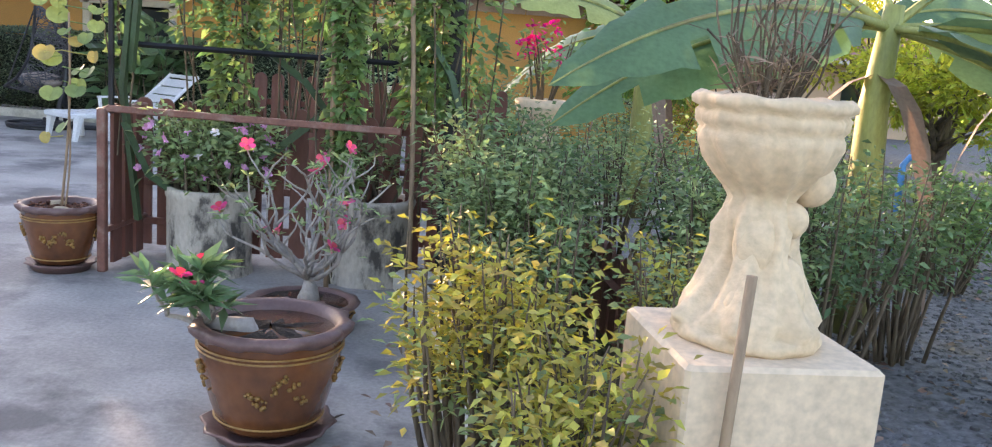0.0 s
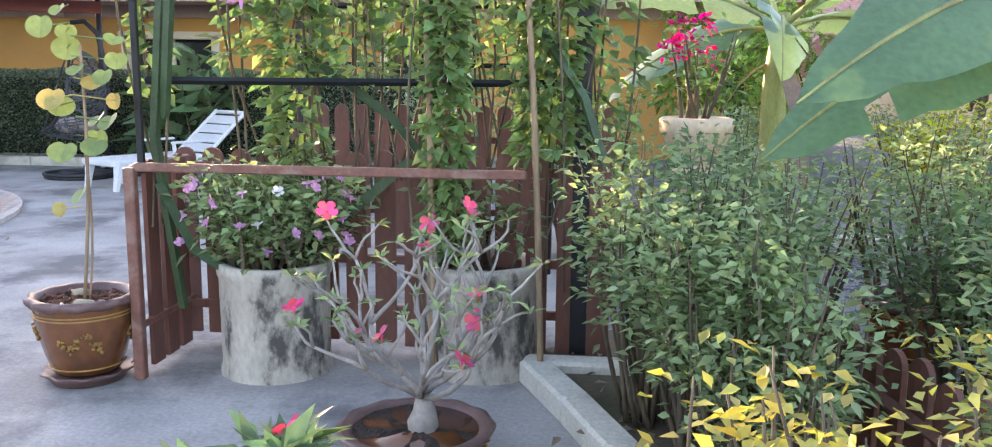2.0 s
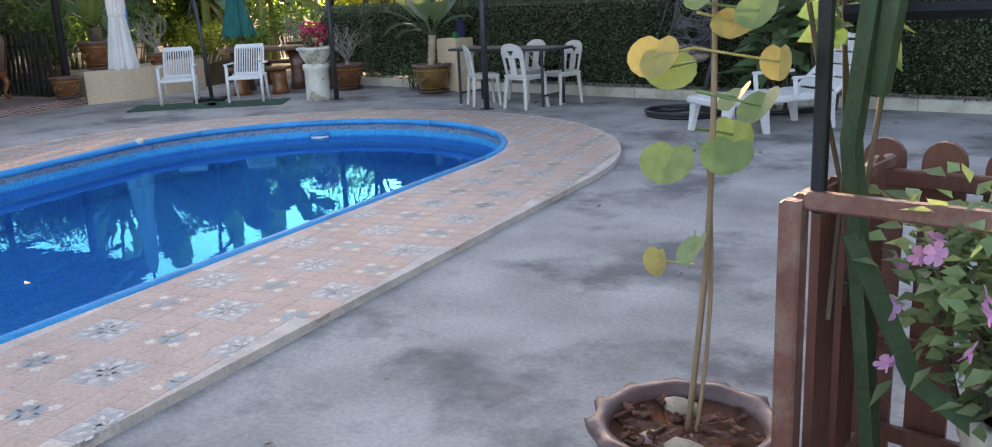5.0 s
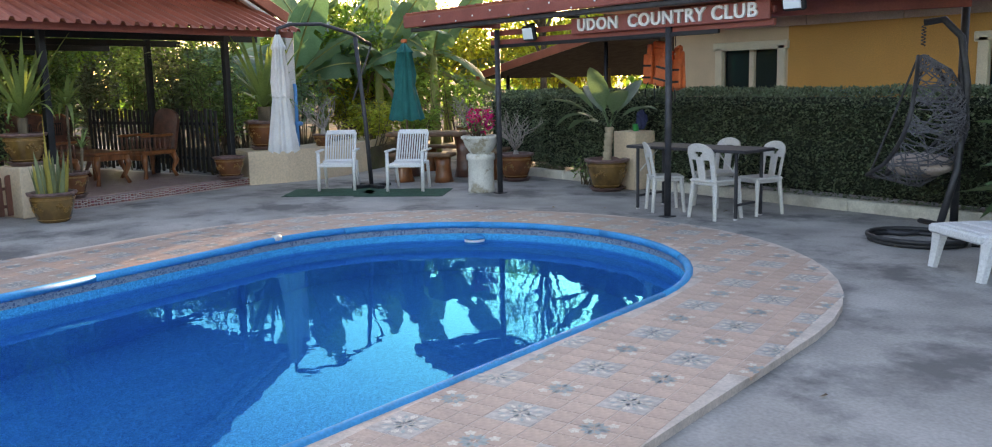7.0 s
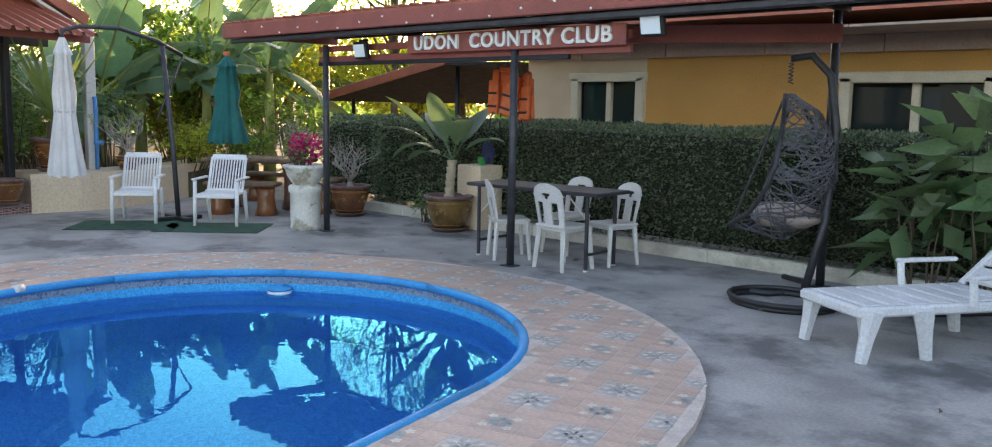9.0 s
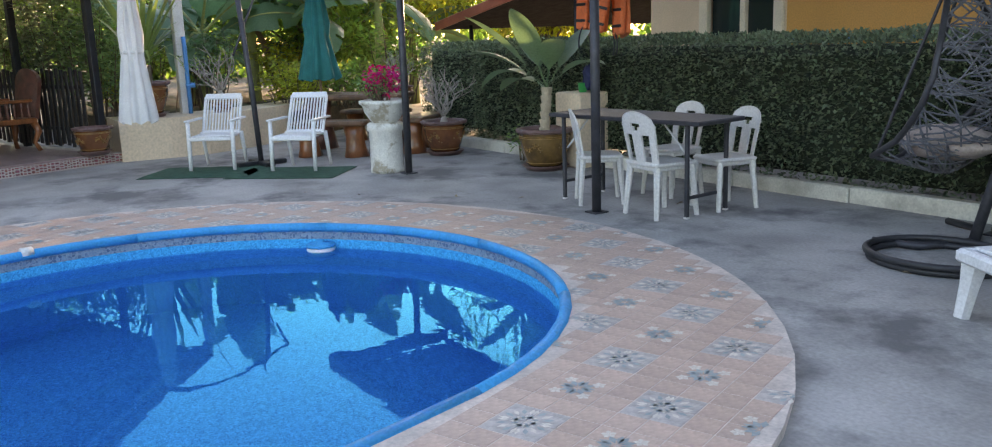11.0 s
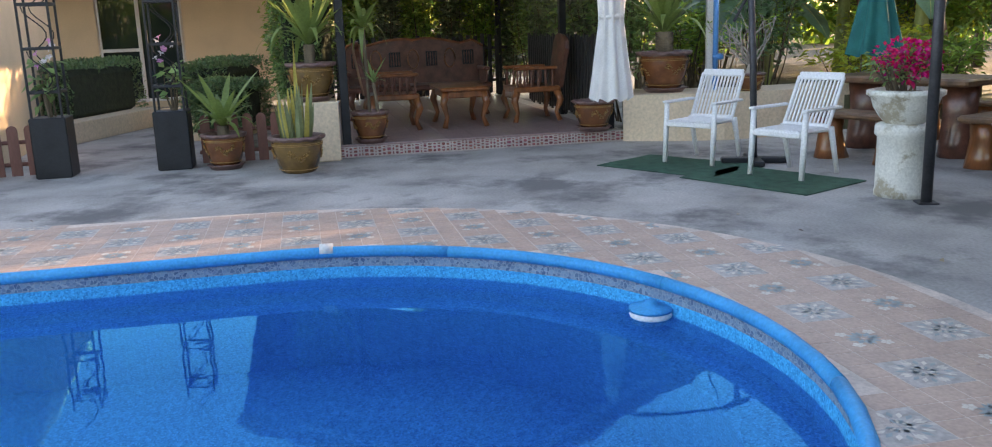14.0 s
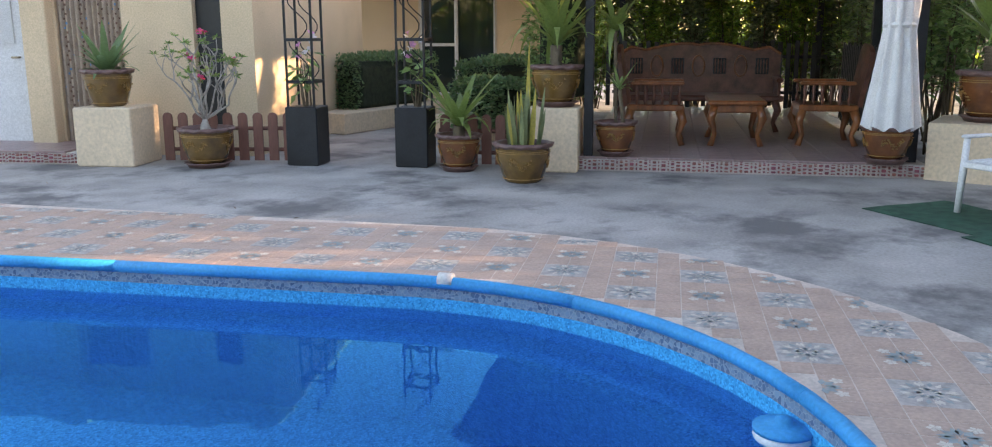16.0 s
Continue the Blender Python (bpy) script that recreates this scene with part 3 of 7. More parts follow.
for i in range(11):
    part("soffit_panel", Geo().bbox((-12.9 + 1.5 * i, WY - 0.55, 2.46), (1.485, 1.0, 0.03), 0.004), "soffit", house)
    part("fascia_panel", Geo().bbox((-12.9 + 1.5 * i, WY - 0.06, 2.34), (1.485, 0.03, 0.2), 0.004), "soffit", house)
for a, b, c, d in WINS:
    w = part("window", Geo().box(((a + b) / 2, WY + 0.1, (c + d) / 2), (b - a - 0.1, 0.012, d - c - 0.1)), "glass", house)
    for p, s in ((((a + b) / 2, d), (b - a + 0.24, 0.13)), (((a + b) / 2, c), (b - a + 0.24, 0.13)), ((a, (c + d) / 2), (0.14, d - c)), ((b, (c + d) / 2), (0.14, d - c))):
        part("frame", Geo().bbox((p[0], WY, p[1]), (s[0], 0.1, s[1]), 0.012), "trimcream", w)
    part("mullion", Geo().bbox(((a + b) / 2, WY + 0.06, (c + d) / 2), (0.09, 0.07, d - c), 0.008), "trimcream", w)
part("pipe", Geo().tube([(-10.9, WY - 0.04, 1.27), (-2.5, WY - 0.04, 1.22)], 0.02), "blueplastic", house, "thin blue water pipe", smooth=True)

# Canopy in front of the club house.
can = thing("canopy", "steel canopy with a red-brown fascia and black posts", "canopy")
for x, y in ((-12.37, 12.12), (-9.32, 12.15), (-6.85, 13.55)):
    z1 = 2.2 if x < -7 else 2.45
    pl = part("post", Geo().tube([(x, y, 0.0), (x, y, z1)], 0.038, 12), "darkmetal", can, smooth=True)
    part("foot_plate", Geo().bbox((x, y, 0.006), (0.14, 0.14, 0.012), 0.003), "darkmetal", pl)
part("fascia", Geo().bbox((-9.0, 11.92, 2.42), (10.8, 0.05, 0.17), 0.01), "fascia", can)
part("gutter", Geo().bbox((-9.0, 11.99, 2.3), (10.6, 0.09, 0.06), 0.01), "darkmetal", can)
part("roof_sheet", Geo().add([(-14.4, 11.9, 2.52), (-3.6, 11.9, 2.52), (-3.6, 13.7, 2.6), (-14.4, 13.7, 2.6), (-14.4, 11.9, 2.5), (-3.6, 11.9, 2.5), (-3.6, 13.7, 2.58), (-14.4, 13.7, 2.58)],
                             [(0, 1, 2, 3), (7, 6, 5, 4), (0, 4, 5, 1), (1, 5, 6, 2), (2, 6, 7, 3), (3, 7, 4, 0)]), "redroof", can)
for i in range(55):
    part("roof_rib", Geo().tube([(-14.3 + 0.198 * i, 11.88, 2.535), (-14.3 + 0.198 * i, 13.66, 2.61)], 0.018, 6), "redroof", can)
part("fascia", Geo().bbox((-14.4, 12.8, 2.44), (0.05, 1.8, 0.17), 0.01), "fascia", can)
for z in (2.16, 2.04):
    part("beam", Geo().bbox((-10.3, 12.2, z), (4.6, 0.05, 0.07), 0.006), "fascia", can)
part("beam", Geo().bbox((-10.6, 12.16, 1.985), (3.9, 0.045, 0.045), 0.005), "black", can)
for y in (12.8, 13.6):
    part("purlin", Geo().bbox((-9.0, y, 2.47), (10.6, 0.05, 0.08), 0.006), "black", can)
for x in (-12.44, -9.37, -6.8, -4.5):
    part("rafter", Geo().bbox((x, 12.8, 2.43), (0.05, 1.7, 0.08), 0.006), "black", can)
part("crossbar", Geo().bbox((-8.1, 12.8, 2.2), (3.0, 0.05, 0.16), 0.006, Matrix.Translation((-8.1, 12.8, 0)) @ Matrix.Rotation(radians(26), 4, "Z") @ Matrix.Translation((8.1, -12.8, 0))), "fascia", can)
# Sign with its words.
sign = thing("club_sign", "red-brown wooden sign with raised white capital letters", "sign", pose(-9.43, 12.12, 2.155))
part("board", Geo().bbox((0, 0, 0), (2.86, 0.025, 0.185), 0.006), "fascia", sign)
cu = bpy.data.curves.new("sign_text", "FONT")
cu.body, cu.size, cu.extrude, cu.align_x, cu.align_y, cu.space_character = "UDON  COUNTRY CLUB", 0.19, 0.012, "CENTER", "CENTER", 1.12
cu.offset = 0.005
cu.materials.append(M["letters"])
txt = new("lettering", cu)
txt.parent = sign
txt.matrix_basis = pose(0, -0.025, 0.0, 90, 0, 0) @ Matrix.Diagonal((1.12, 1.0, 1, 1))
for x, y, z in ((-7.69, 12.05, 2.21), (-11.65, 12.1, 2.12)):
    fl = thing("floodlight", "black floodlight with a pale glass front on the canopy", "floodlight", pose(x, y, z, 12, 0, 0), "canopy floodlights")
    part("housing", Geo().bbox((0, 0, 0), (0.24, 0.06, 0.19), 0.015), "black", fl)
    part("glass", Geo().bbox((0, -0.034, 0), (0.19, 0.01, 0.14), 0.003), "lamp", fl, "pale glass front")
    part("bracket", Geo().bbox((0, 0.05, 0.1), (0.05, 0.1, 0.03), 0.004), "black", fl)
for i in range(26):
    fl = tagged(part("fairy_light", Geo().blob((-13.8 + 0.4 * i, 11.885, 2.4 + 0.05 * math.sin(i * 2.1)), 0.013, n=5, jit=0), "white"), "tiny white fairy light on the canopy fascia", "fairy light", "fairy lights along the fascia")

# Second lean-to roof seen beyond the hedge.
lean = thing("lean_to", "open lean-to shed with a sloping red-edged roof", "shed")
part("roof", Geo().add([(-19.0, 16.6, 1.62), (-15.3, 16.6, 2.28), (-13.5, 16.6, 2.24), (-13.5, 22, 2.24), (-15.3, 22, 2.28), (-19.0, 22, 1.62), (-19.0, 16.6, 1.56), (-15.3, 16.6, 2.22), (-13.5, 16.6, 2.18), (-13.5, 22, 2.18), (-15.3, 22, 2.22), (-19.0, 22, 1.56)],
                       [(0, 1, 4, 5), (1, 2, 3, 4), (11, 10, 7, 6), (10, 9, 8, 7), (0, 6, 7, 1), (1, 7, 8, 2), (2, 8, 9, 3), (5, 4, 10, 11), (4, 3, 9, 10), (0, 5, 11, 6)]), "roofshade", lean)
part("verge", Geo().bbox((-17.15, 16.52, 1.96), (3.86, 0.05, 0.16), 0.01, Matrix.Translation((-17.15, 16.52, 1.96)) @ Matrix.Rotation(-math.atan2(0.66, 3.7), 4, "Y") @ Matrix.Translation((17.15, -16.52, -1.96))), "redroof", lean, "red verge board")
for x, y, z in ((-18.4, 16.9, 1.62), (-15.3, 16.9, 2.2), (-18.4, 21.6, 1.62), (-15.3, 21.6, 2.2)):
    part("post", Geo().tube([(x, y, 0), (x, y, z)], 0.04, 8), "black", lean, smooth=True)

# Kerb under the long hedge.
hk = thing("hedge_kerb", "low cream concrete kerb under the clipped hedge", "kerb", kind="structure")
for i in range(9):
    part("kerb_length", Geo().bbox((-13.6 + 1.2 * i, 13.86 + 0.012 * i, 0.06), (1.195, 0.12, 0.14), 0.012), "kerb", hk)


def hedge(name, label, x0, x1, y0, y1, h, nl, size=0.05, m="hedge", z0=0.1):
    hd = thing(name, label, "hedge", pose((x0 + x1) / 2, (y0 + y1) / 2, 0.0))
    L, W = x1 - x0, y1 - y0
    # Added solid box; its dark colour stands for shade deep between the leaves.
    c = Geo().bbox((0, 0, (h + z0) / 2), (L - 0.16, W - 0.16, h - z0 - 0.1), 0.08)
    part("core", c, "hedgeshade", hd)
    area = L * h + L * W + 2 * W * h
    fr, tp = int(nl * L * h / area), int(nl * L * W / area)
    sd = nl - fr - tp
    p = np.concatenate([
        np.stack([RNG.uniform(-L / 2, L / 2, fr), np.full(fr, -W / 2), RNG.uniform(z0, h, fr)], 1),
        np.stack([RNG.uniform(-L / 2, L / 2, tp), RNG.uniform(-W / 2, W / 2, tp), np.full(tp, h)], 1),
        np.stack([np.where(RNG.random(sd) < 0.5, -L / 2, L / 2), RNG.uniform(-W / 2, W / 2, sd), RNG.uniform(z0, h, sd)], 1)])
    d = np.concatenate([np.tile((0, -1, 0.25), (fr, 1)), np.tile((0, -0.2, 1), (tp, 1)), np.stack([np.sign(p[fr + tp:, 0]), np.zeros(sd), np.full(sd, 0.2)], 1)])
    depth = np.array([0.06 * noise.noise(Vector((q[0] * 2.2, q[1], q[2] * 2.2))) + 0.03 for q in p])
    p = p + d * (depth + RNG.uniform(-0.09, 0.02, len(p)))[:, None]
    part("foliage", leaves(p, d, size, size * 0.6, jitter=0.6), m, hd)
    return hd


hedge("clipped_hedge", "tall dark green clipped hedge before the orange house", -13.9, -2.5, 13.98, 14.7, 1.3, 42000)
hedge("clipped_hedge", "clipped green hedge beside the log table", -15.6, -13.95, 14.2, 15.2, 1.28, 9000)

# ---------------- tiled terrace with its red roof ----------------
def lp(a, b, t):
    return (a[0] + (b[0] - a[0]) * t, a[1] + (b[1] - a[1]) * t)


TF0, TF1 = Vector((-14.93, 6.96, 0)), Vector((-16.05, 10.02, 0))
tdir = (TF1 - TF0).normalized()
tin = Vector((-tdir.y, tdir.x, 0))
if tin.x > 0:
    tin = -tin
TERR = Matrix(((tdir.x, tin.x, 0, TF0.x), (tdir.y, tin.y, 0, TF0.y), (0, 0, 1, 0), (0, 0, 0, 1)))  # u along the front, w inwards
TL = (TF1 - TF0).length


def terrace(name, m, length, depth, label):
    t = thing(name, label, "terrace", m, kind="structure")
    part("slab", Geo().box((length / 2, depth / 2 + 0.02, 0.06), (length, depth - 0.04, 0.12)), "terrline", t)
    me = Geo().bbox((0, 0, 0), (0.297, 0.297, 0.02), 0.003).mesh("terrace_tile")
    nu, nw = int(length / 0.3), int(depth / 0.3)
    for i in range(nu):
        for j in range(nw):
            if i * nw + j < 290:
                part("tile", me, "terr", t, at=pose(0.15 + 0.3 * i + 0.01, 0.17 + 0.3 * j, 0.13))
    g = Geo()
    random.seed(3)
    u = 0.0
    while u < length:
        w = random.uniform(0.03, 0.06)
        z = 0.012
        while z < 0.115:
            h = min(random.uniform(0.025, 0.045), 0.118 - z)
            g.bbox((u + w / 2, 0.012, z + h / 2), (w - 0.019, 0.024, max(h - 0.016, 0.006)), 0.004)
            z += h
        u += w
    o = part("mosaic_riser", g, "mosaic", t, "riser of small maroon stones in white joints")
    return t


terrace("terrace", TERR, TL, 6.4, "raised pink-brown tiled terrace with a maroon mosaic riser")
M_T2 = Matrix.Translation((-12.0, 0.6, 0)) @ Matrix.Rotation(math.atan2(2.24 - 1.47, -12.75 + 12.41), 4, "Z")
terrace("door_terrace", M_T2 @ Matrix.Translation((-1.6, 0, 0)), 3.45, 2.2, "raised tiled step with a maroon mosaic riser before the white door")

# Terrace roof: corrugated red sheets on black posts.
pav = thing("pavilion", "open pavilion over the terrace with a red corrugated roof", "pavilion", TERR)
E0, E1, EZ = -0.85, TL + 0.55, 2.32
for i in range(int((E1 - E0) / 0.2)):
    u = E0 + 0.2 * i
    g = Geo()
    g.add([(u + a, w, z + EZ + b) for w, z in ((-0.75, 0.0), (0.55, 0.5)) for a, b in ((0, 0), (0.11, 0), (0.135, 0.05), (0.175, 0.05), (0.2, 0))],
          [(0, 1, 6, 5), (1, 2, 7, 6), (2, 3, 8, 7), (3, 4, 9, 8)])
    part("roof_sheet", g, "redroof", pav)
GU, GH_, GZ, GR = 1.5, 2.75, EZ + 0.3, 1.28       # gable: middle, half width, eave height and rise
part("gable_wall", Geo().add([(GU - GH_ + 0.5, w, GZ + 0.2) for w in (0.56, 0.62)] + [(GU + GH_ - 0.5, w, GZ + 0.2) for w in (0.56, 0.62)] + [(GU, w, GZ + GR - 0.06) for w in (0.56, 0.62)],
                             [(0, 2, 4), (1, 5, 3), (0, 1, 3, 2), (2, 3, 5, 4), (4, 5, 1, 0)]), "fascia", pav, "maroon boarded gable")
for sgn in (-1, 1):
    for i in range(30):
        w = 0.1 + 0.24 * i
        g = Geo()
        g.add([(GU + sgn * q * GH_, w + a, GZ + GR * (1 - q) + b) for q in (0, 1) for a, b in ((0, 0), (0.14, 0), (0.16, 0.03), (0.22, 0.03), (0.24, 0))],
              [(0, 1, 6, 5), (1, 2, 7, 6), (2, 3, 8, 7), (3, 4, 9, 8)])
        part("roof_sheet", g, "redroof", pav)
    tilt = Matrix.Translation((GU + sgn * GH_ / 2, 0, GZ + GR / 2)) @ Matrix.Rotation(sgn * math.atan2(GR, GH_), 4, "Y")
    part("verge", Geo().bbox((0, 0.08, 0.0), (math.hypot(GH_, GR) + 0.1, 0.04, 0.17), 0.008, tilt), "redroof", pav)
    part("verge_trim", Geo().bbox((0, 0.16, -0.13), (math.hypot(GH_, GR) - 0.2, 0.1, 0.05), 0.008, tilt), "offwhite", pav, "white trim under the verge")
part("ridge_cap", Geo().tube([(GU, 0.05, GZ + GR + 0.02), (GU, 7.3, GZ + GR + 0.02)], 0.09, 6), "redroof", pav)
part("eave_beam", Geo().bbox(((E0 + E1) / 2, -0.5, EZ - 0.02), (E1 - E0, 0.06, 0.1), 0.008), "fascia", pav)
for u, w in ((0.12, 0.12), (TL - 0.1, 2.2), (TL - 0.1, 0.3), (0.12, 6.2), (TL - 0.1, 6.2)):
    part("post", Geo().bbox((u, w, 1.2), (0.09, 0.09, 2.4), 0.006), "black", pav)
for w in (0.3, 2.2, 4.2, 6.2):
    part("tie_beam", Geo().bbox(((E0 + E1) / 2, w, 2.26), (E1 - E0, 0.05, 0.1), 0.006), "black", pav)

# Black picket screen round the back of the terrace.
scr = thing("picket_screen", "black-painted picket fence round the terrace", "fence", TERR)
pk = Geo().bbox((0, 0, 0.5), (0.07, 0.02, 1.0), 0.01).mesh("dark_picket")
for i in range(30):
    part("picket", pk, "darkfence", scr, at=pose(TL - 0.12, 0.6 + 0.115 * i, 0.16 + 0.02 * (i % 3), 0, 0, 90))
for i in range(26):
    part("picket", pk, "darkfence", scr, at=pose(TL - 0.2 - 0.125 * i, 5.9, 0.16 + 0.02 * (i % 3)))
for z in (0.4, 0.95):
    part("rail", Geo().bbox((TL - 0.1, 2.3, z), (0.03, 3.4, 0.05), 0.005), "darkfence", scr)
    part("rail", Geo().bbox((TL / 2, 5.93, z), (TL, 0.03, 0.05), 0.005), "darkfence", scr)

# Low cream wall from the terrace to the log table.
LW = [(-16.02, 9.98), (-15.95, 10.6), (-15.98, 11.1), (-16.25, 11.75), (-16.55, 12.25), (-17.1, 12.9), (-17.9, 13.6)]
g = Geo()
outer = LW
inn = [(x - 0.95 if i < 1 else x - 0.9, y + (0.05 if i < 1 else 0.2)) for i, (x, y) in enumerate(LW)]
lw = structure("wall_low", Geo().poly(outer + inn[::-1], 0.0, 0.52), "cream", "low cream-painted planter wall")
structure("floor_bed", Geo().poly([(-16.9, 10.3), (-16.8, 12.6), (-18, 14.5), (-24, 16), (-24, 10.2)], 0, 0.4), "earth", "soil bed behind the low wall")

# ---------------- guest house on the west side ----------------
gh = thing("guest_house", "peach-painted guest house with a glass sliding door", "house")
D0, D1 = Vector((-21.75, 0.28, 0)), Vector((-22.45, 1.58, 0))
hd_ = (D1 - D0).normalized()
hn = Vector((hd_.y, -hd_.x, 0))
GH = Matrix(((hd_.x, -hn.x, 0, D0.x), (hd_.y, -hn.y, 0, D0.y), (0, 0, 1, 0), (0, 0, 0, 1)))
DW = (D1 - D0).length
gh.matrix_basis = GH
g = Geo()
wall_with_openings(g, -3.2, 3.4, 0, 2.8, 0, 0.15, [(0, DW, 0.12, 2.25)])
part("wall", g, "peach", gh)
dr = part("sliding_door", Geo().box((DW * 0.74, 0.08, 1.2), (DW * 0.5, 0.012, 2.05)), "glass", gh, "dark glass sliding door")
part("inner_panel", Geo().box((DW * 0.25, 0.11, 1.2), (DW * 0.5, 0.012, 2.05)), "glass", dr)
for a in (0.0, DW * 0.48, DW):
    part("frame", Geo().bbox((a, 0.05, 1.2), (0.07, 0.1, 2.2), 0.006), "door", dr)
for z in (0.14, 1.1, 2.26):
    part("rail", Geo().bbox((DW / 2 if z != 1.1 else DW * 0.25, 0.05, z), (DW if z != 1.1 else DW * 0.5, 0.08, 0.06), 0.006), "door", dr)
part("eave", Geo().bbox((0.2, -1.5, 2.62), (7.4, 3.6, 0.08), 0.02), "darkmetal", gh)
part("planter_wall", Geo().bbox((-1.4, -2.4, 0.15), (1.9, 0.15, 0.3), 0.01), "cream", gh)

# Annex with the white louvred door and curtain, beside the door terrace.
an = thing("annex", "cream annex with a white louvred door and a curtained opening", "house")
AX = M_T2 @ Matrix.Translation((0, 0.85, 0))
an.matrix_basis = AX
g = Geo()
wall_with_openings(g, -4.0, 3.5, 0, 3.0, 0, 0.15, [(-0.1, 0.85, 0.12, 2.15), (1.23, 2.0, 0.12, 2.3), (2.82, 3.14, 0.12, 2.2)])
part("wall", g, "peach", an)
part("wall", Geo().box((3.425, 2.3, 1.5), (0.15, 4.3, 3.0)), "peach", an)
part("wall", Geo().box((0.75, 1.2, 1.5), (5.2, 0.1, 3.0)), "peach", an)
part("pilaster", Geo().bbox((1.05, -0.06, 1.5), (0.3, 0.16, 3.0), 0.012), "peach", an)
part("side_door", Geo().bbox((2.98, 0.1, 1.16), (0.31, 0.04, 2.05), 0.006), "darkfence", an, "dark brown side door")
dr = part("door", Geo().bbox((0.37, 0.03, 1.14), (0.9, 0.045, 2.02), 0.008), "door", an, "white louvred door")
for i in range(22):
    part("slat", Geo().box((0.42, -0.005, 1.25 + 0.035 * i), (0.6, 0.02, 0.028)), "door", dr)
part("handle", Geo().tube([(0.76, 0.0, 1.08), (0.76, -0.05, 1.08), (0.7, -0.06, 1.08)], 0.012), "stone", dr, smooth=True)
g = Geo()
ps = []
for i in range(81):
    u = 1.23 + 0.77 * i / 80
    ps.append((u, 0.05 + 0.035 * math.sin(i * 0.95) + 0.01 * math.sin(i * 2.3)))
g.add([(u, w, 0.14) for u, w in ps] + [(u, w, 2.3) for u, w in ps], [(i, i + 1, 82 + i, 81 + i) for i in range(80)])
cn = tagged(part("curtain", g, "curtain", smooth=True, at=AX), "beige curtain with blue and brown dots, hanging closed", "curtain")
gd, gr = Geo(), Geo()
for i in range(16):
    for j in range(20):
        k = 2 + i * 5
        u, w = ps[k]
        q = gd if (i * 7 + j * 3) % 5 == 0 else gr
        q.box((u, w - 0.006, 0.25 + 0.1 * j + 0.05 * (i % 2)), (0.022, 0.006, 0.024))
part("blue_dots", gd, "dots_b", cn)
part("brown_dots", gr, "dots_r", cn)

# ---------------- pots ----------------
def dragon_pot(label, x, y, z, r, h, m="glaze", saucer=True, category="plant pot", soil="soil", stones=False):
    """A round glazed pot with a wavy rim, bands and a dragon relief."""
    p = thing("plant_pot", label, category, pose(x, y, z))
    b = 0.045 if saucer else 0.0
    wavy = 0.012 if h > 0.25 else 0.003
    if saucer:
        part("saucer", Geo().lathe([(r * 0.7, 0), (r * 0.78, 0.03), (r * 0.88, 0.05), (r * 0.84, 0.055), (r * 0.7, 0.03)], 40,
                                   wob=lambda i, a: (0.012 * math.sin(10 * a) if i in (2, 3) else 0, 0)), "potrim", p, smooth=True)
    prof = [(r * 0.62, b), (r * 0.68, b + 0.02), (r * 0.78, b + h * 0.25), (r * 0.9, b + h * 0.55), (r * 0.95, b + h * 0.75), (r * 0.93, b + h * 0.86), (r * 0.96, b + h * 0.9)]
    part("body", Geo().lathe(prof, 40), m, p, smooth=True)
    rim = [(r * 0.95, b + h * 0.88), (r * 1.04, b + h * 0.9), (r * 1.06, b + h * 0.96), (r * 0.98, b + h), (r * 0.88, b + h * 0.985), (r * 0.84, b + h * 0.9)]
    part("rim", Geo().lathe(rim, 60, wob=lambda i, a: (wavy * math.sin(12 * a), wavy * math.sin(12 * a)) if i in (1, 2) else (0, 0), close=False), "potrim", p, smooth=True)
    part("soil", Geo().lathe([(r * 0.85, b + h * 0.88), (r * 0.5, b + h * 0.9), (0.01, b + h * 0.92)], 20, close=False, wob=lambda i, a: (0, random.uniform(-0.01, 0.01))), soil, p, "dark soil")
    for zz in (0.8, 0.76, 0.1):
        q = r * (0.95 if zz > 0.5 else 0.715)
        part("band", Geo().lathe([(q, b + h * zz - 0.004), (q + 0.006, b + h * zz), (q, b + h * zz + 0.004)], 40, close=False), "relief", p, smooth=True)
    g = Geo()
    for a0 in range(4):
        base = a0 * math.pi / 2 + 0.4
        for k in range(44):
            t = random.random()
            a = base + 0.9 * (t - 0.5) + 0.05 * math.sin(k)
            zz = b + h * (0.5 + 0.1 * math.sin(t * 8 + a0) + random.uniform(-0.07, 0.07))
            q = r * (0.78 + 0.12 * ((zz - b) / h - 0.25) / 0.3) + 0.004
            g.blob((q * math.cos(a), q * math.sin(a), zz), random.uniform(0.005, 0.011), n=4, jit=0.3)
    tagged(part("dragon_relief", g, "relief", p, "ochre dragon relief", smooth=True), kind="stuff")
    if stones:
        g = Geo()
        for k in range(60):
            a, q = random.uniform(0, 6.28), r * 0.8 * math.sqrt(random.random())
            g.bbox((0, 0, 0), (random.uniform(0.02, 0.045), 0.014, 0.008), 0.002, pose(q * math.cos(a), q * math.sin(a), b + h * 0.915 + random.uniform(0, 0.012), random.uniform(-30, 30), random.uniform(-30, 30), random.uniform(0, 180)))
        tagged(part("bark_chips", g, "redsoil", p, "reddish bark chips"), kind="stuff")
        for k in range(2):
            a = 2.2 + k * 3.0
            part("stone", Geo().blob((r * 0.5 * math.cos(a), r * 0.5 * math.sin(a), b + h * 0.92), 0.045, (1.2, 0.8, 0.5), 6, 0.3), "stone", p, smooth=True)
    p["top"] = z + b + h * 0.9
    return p


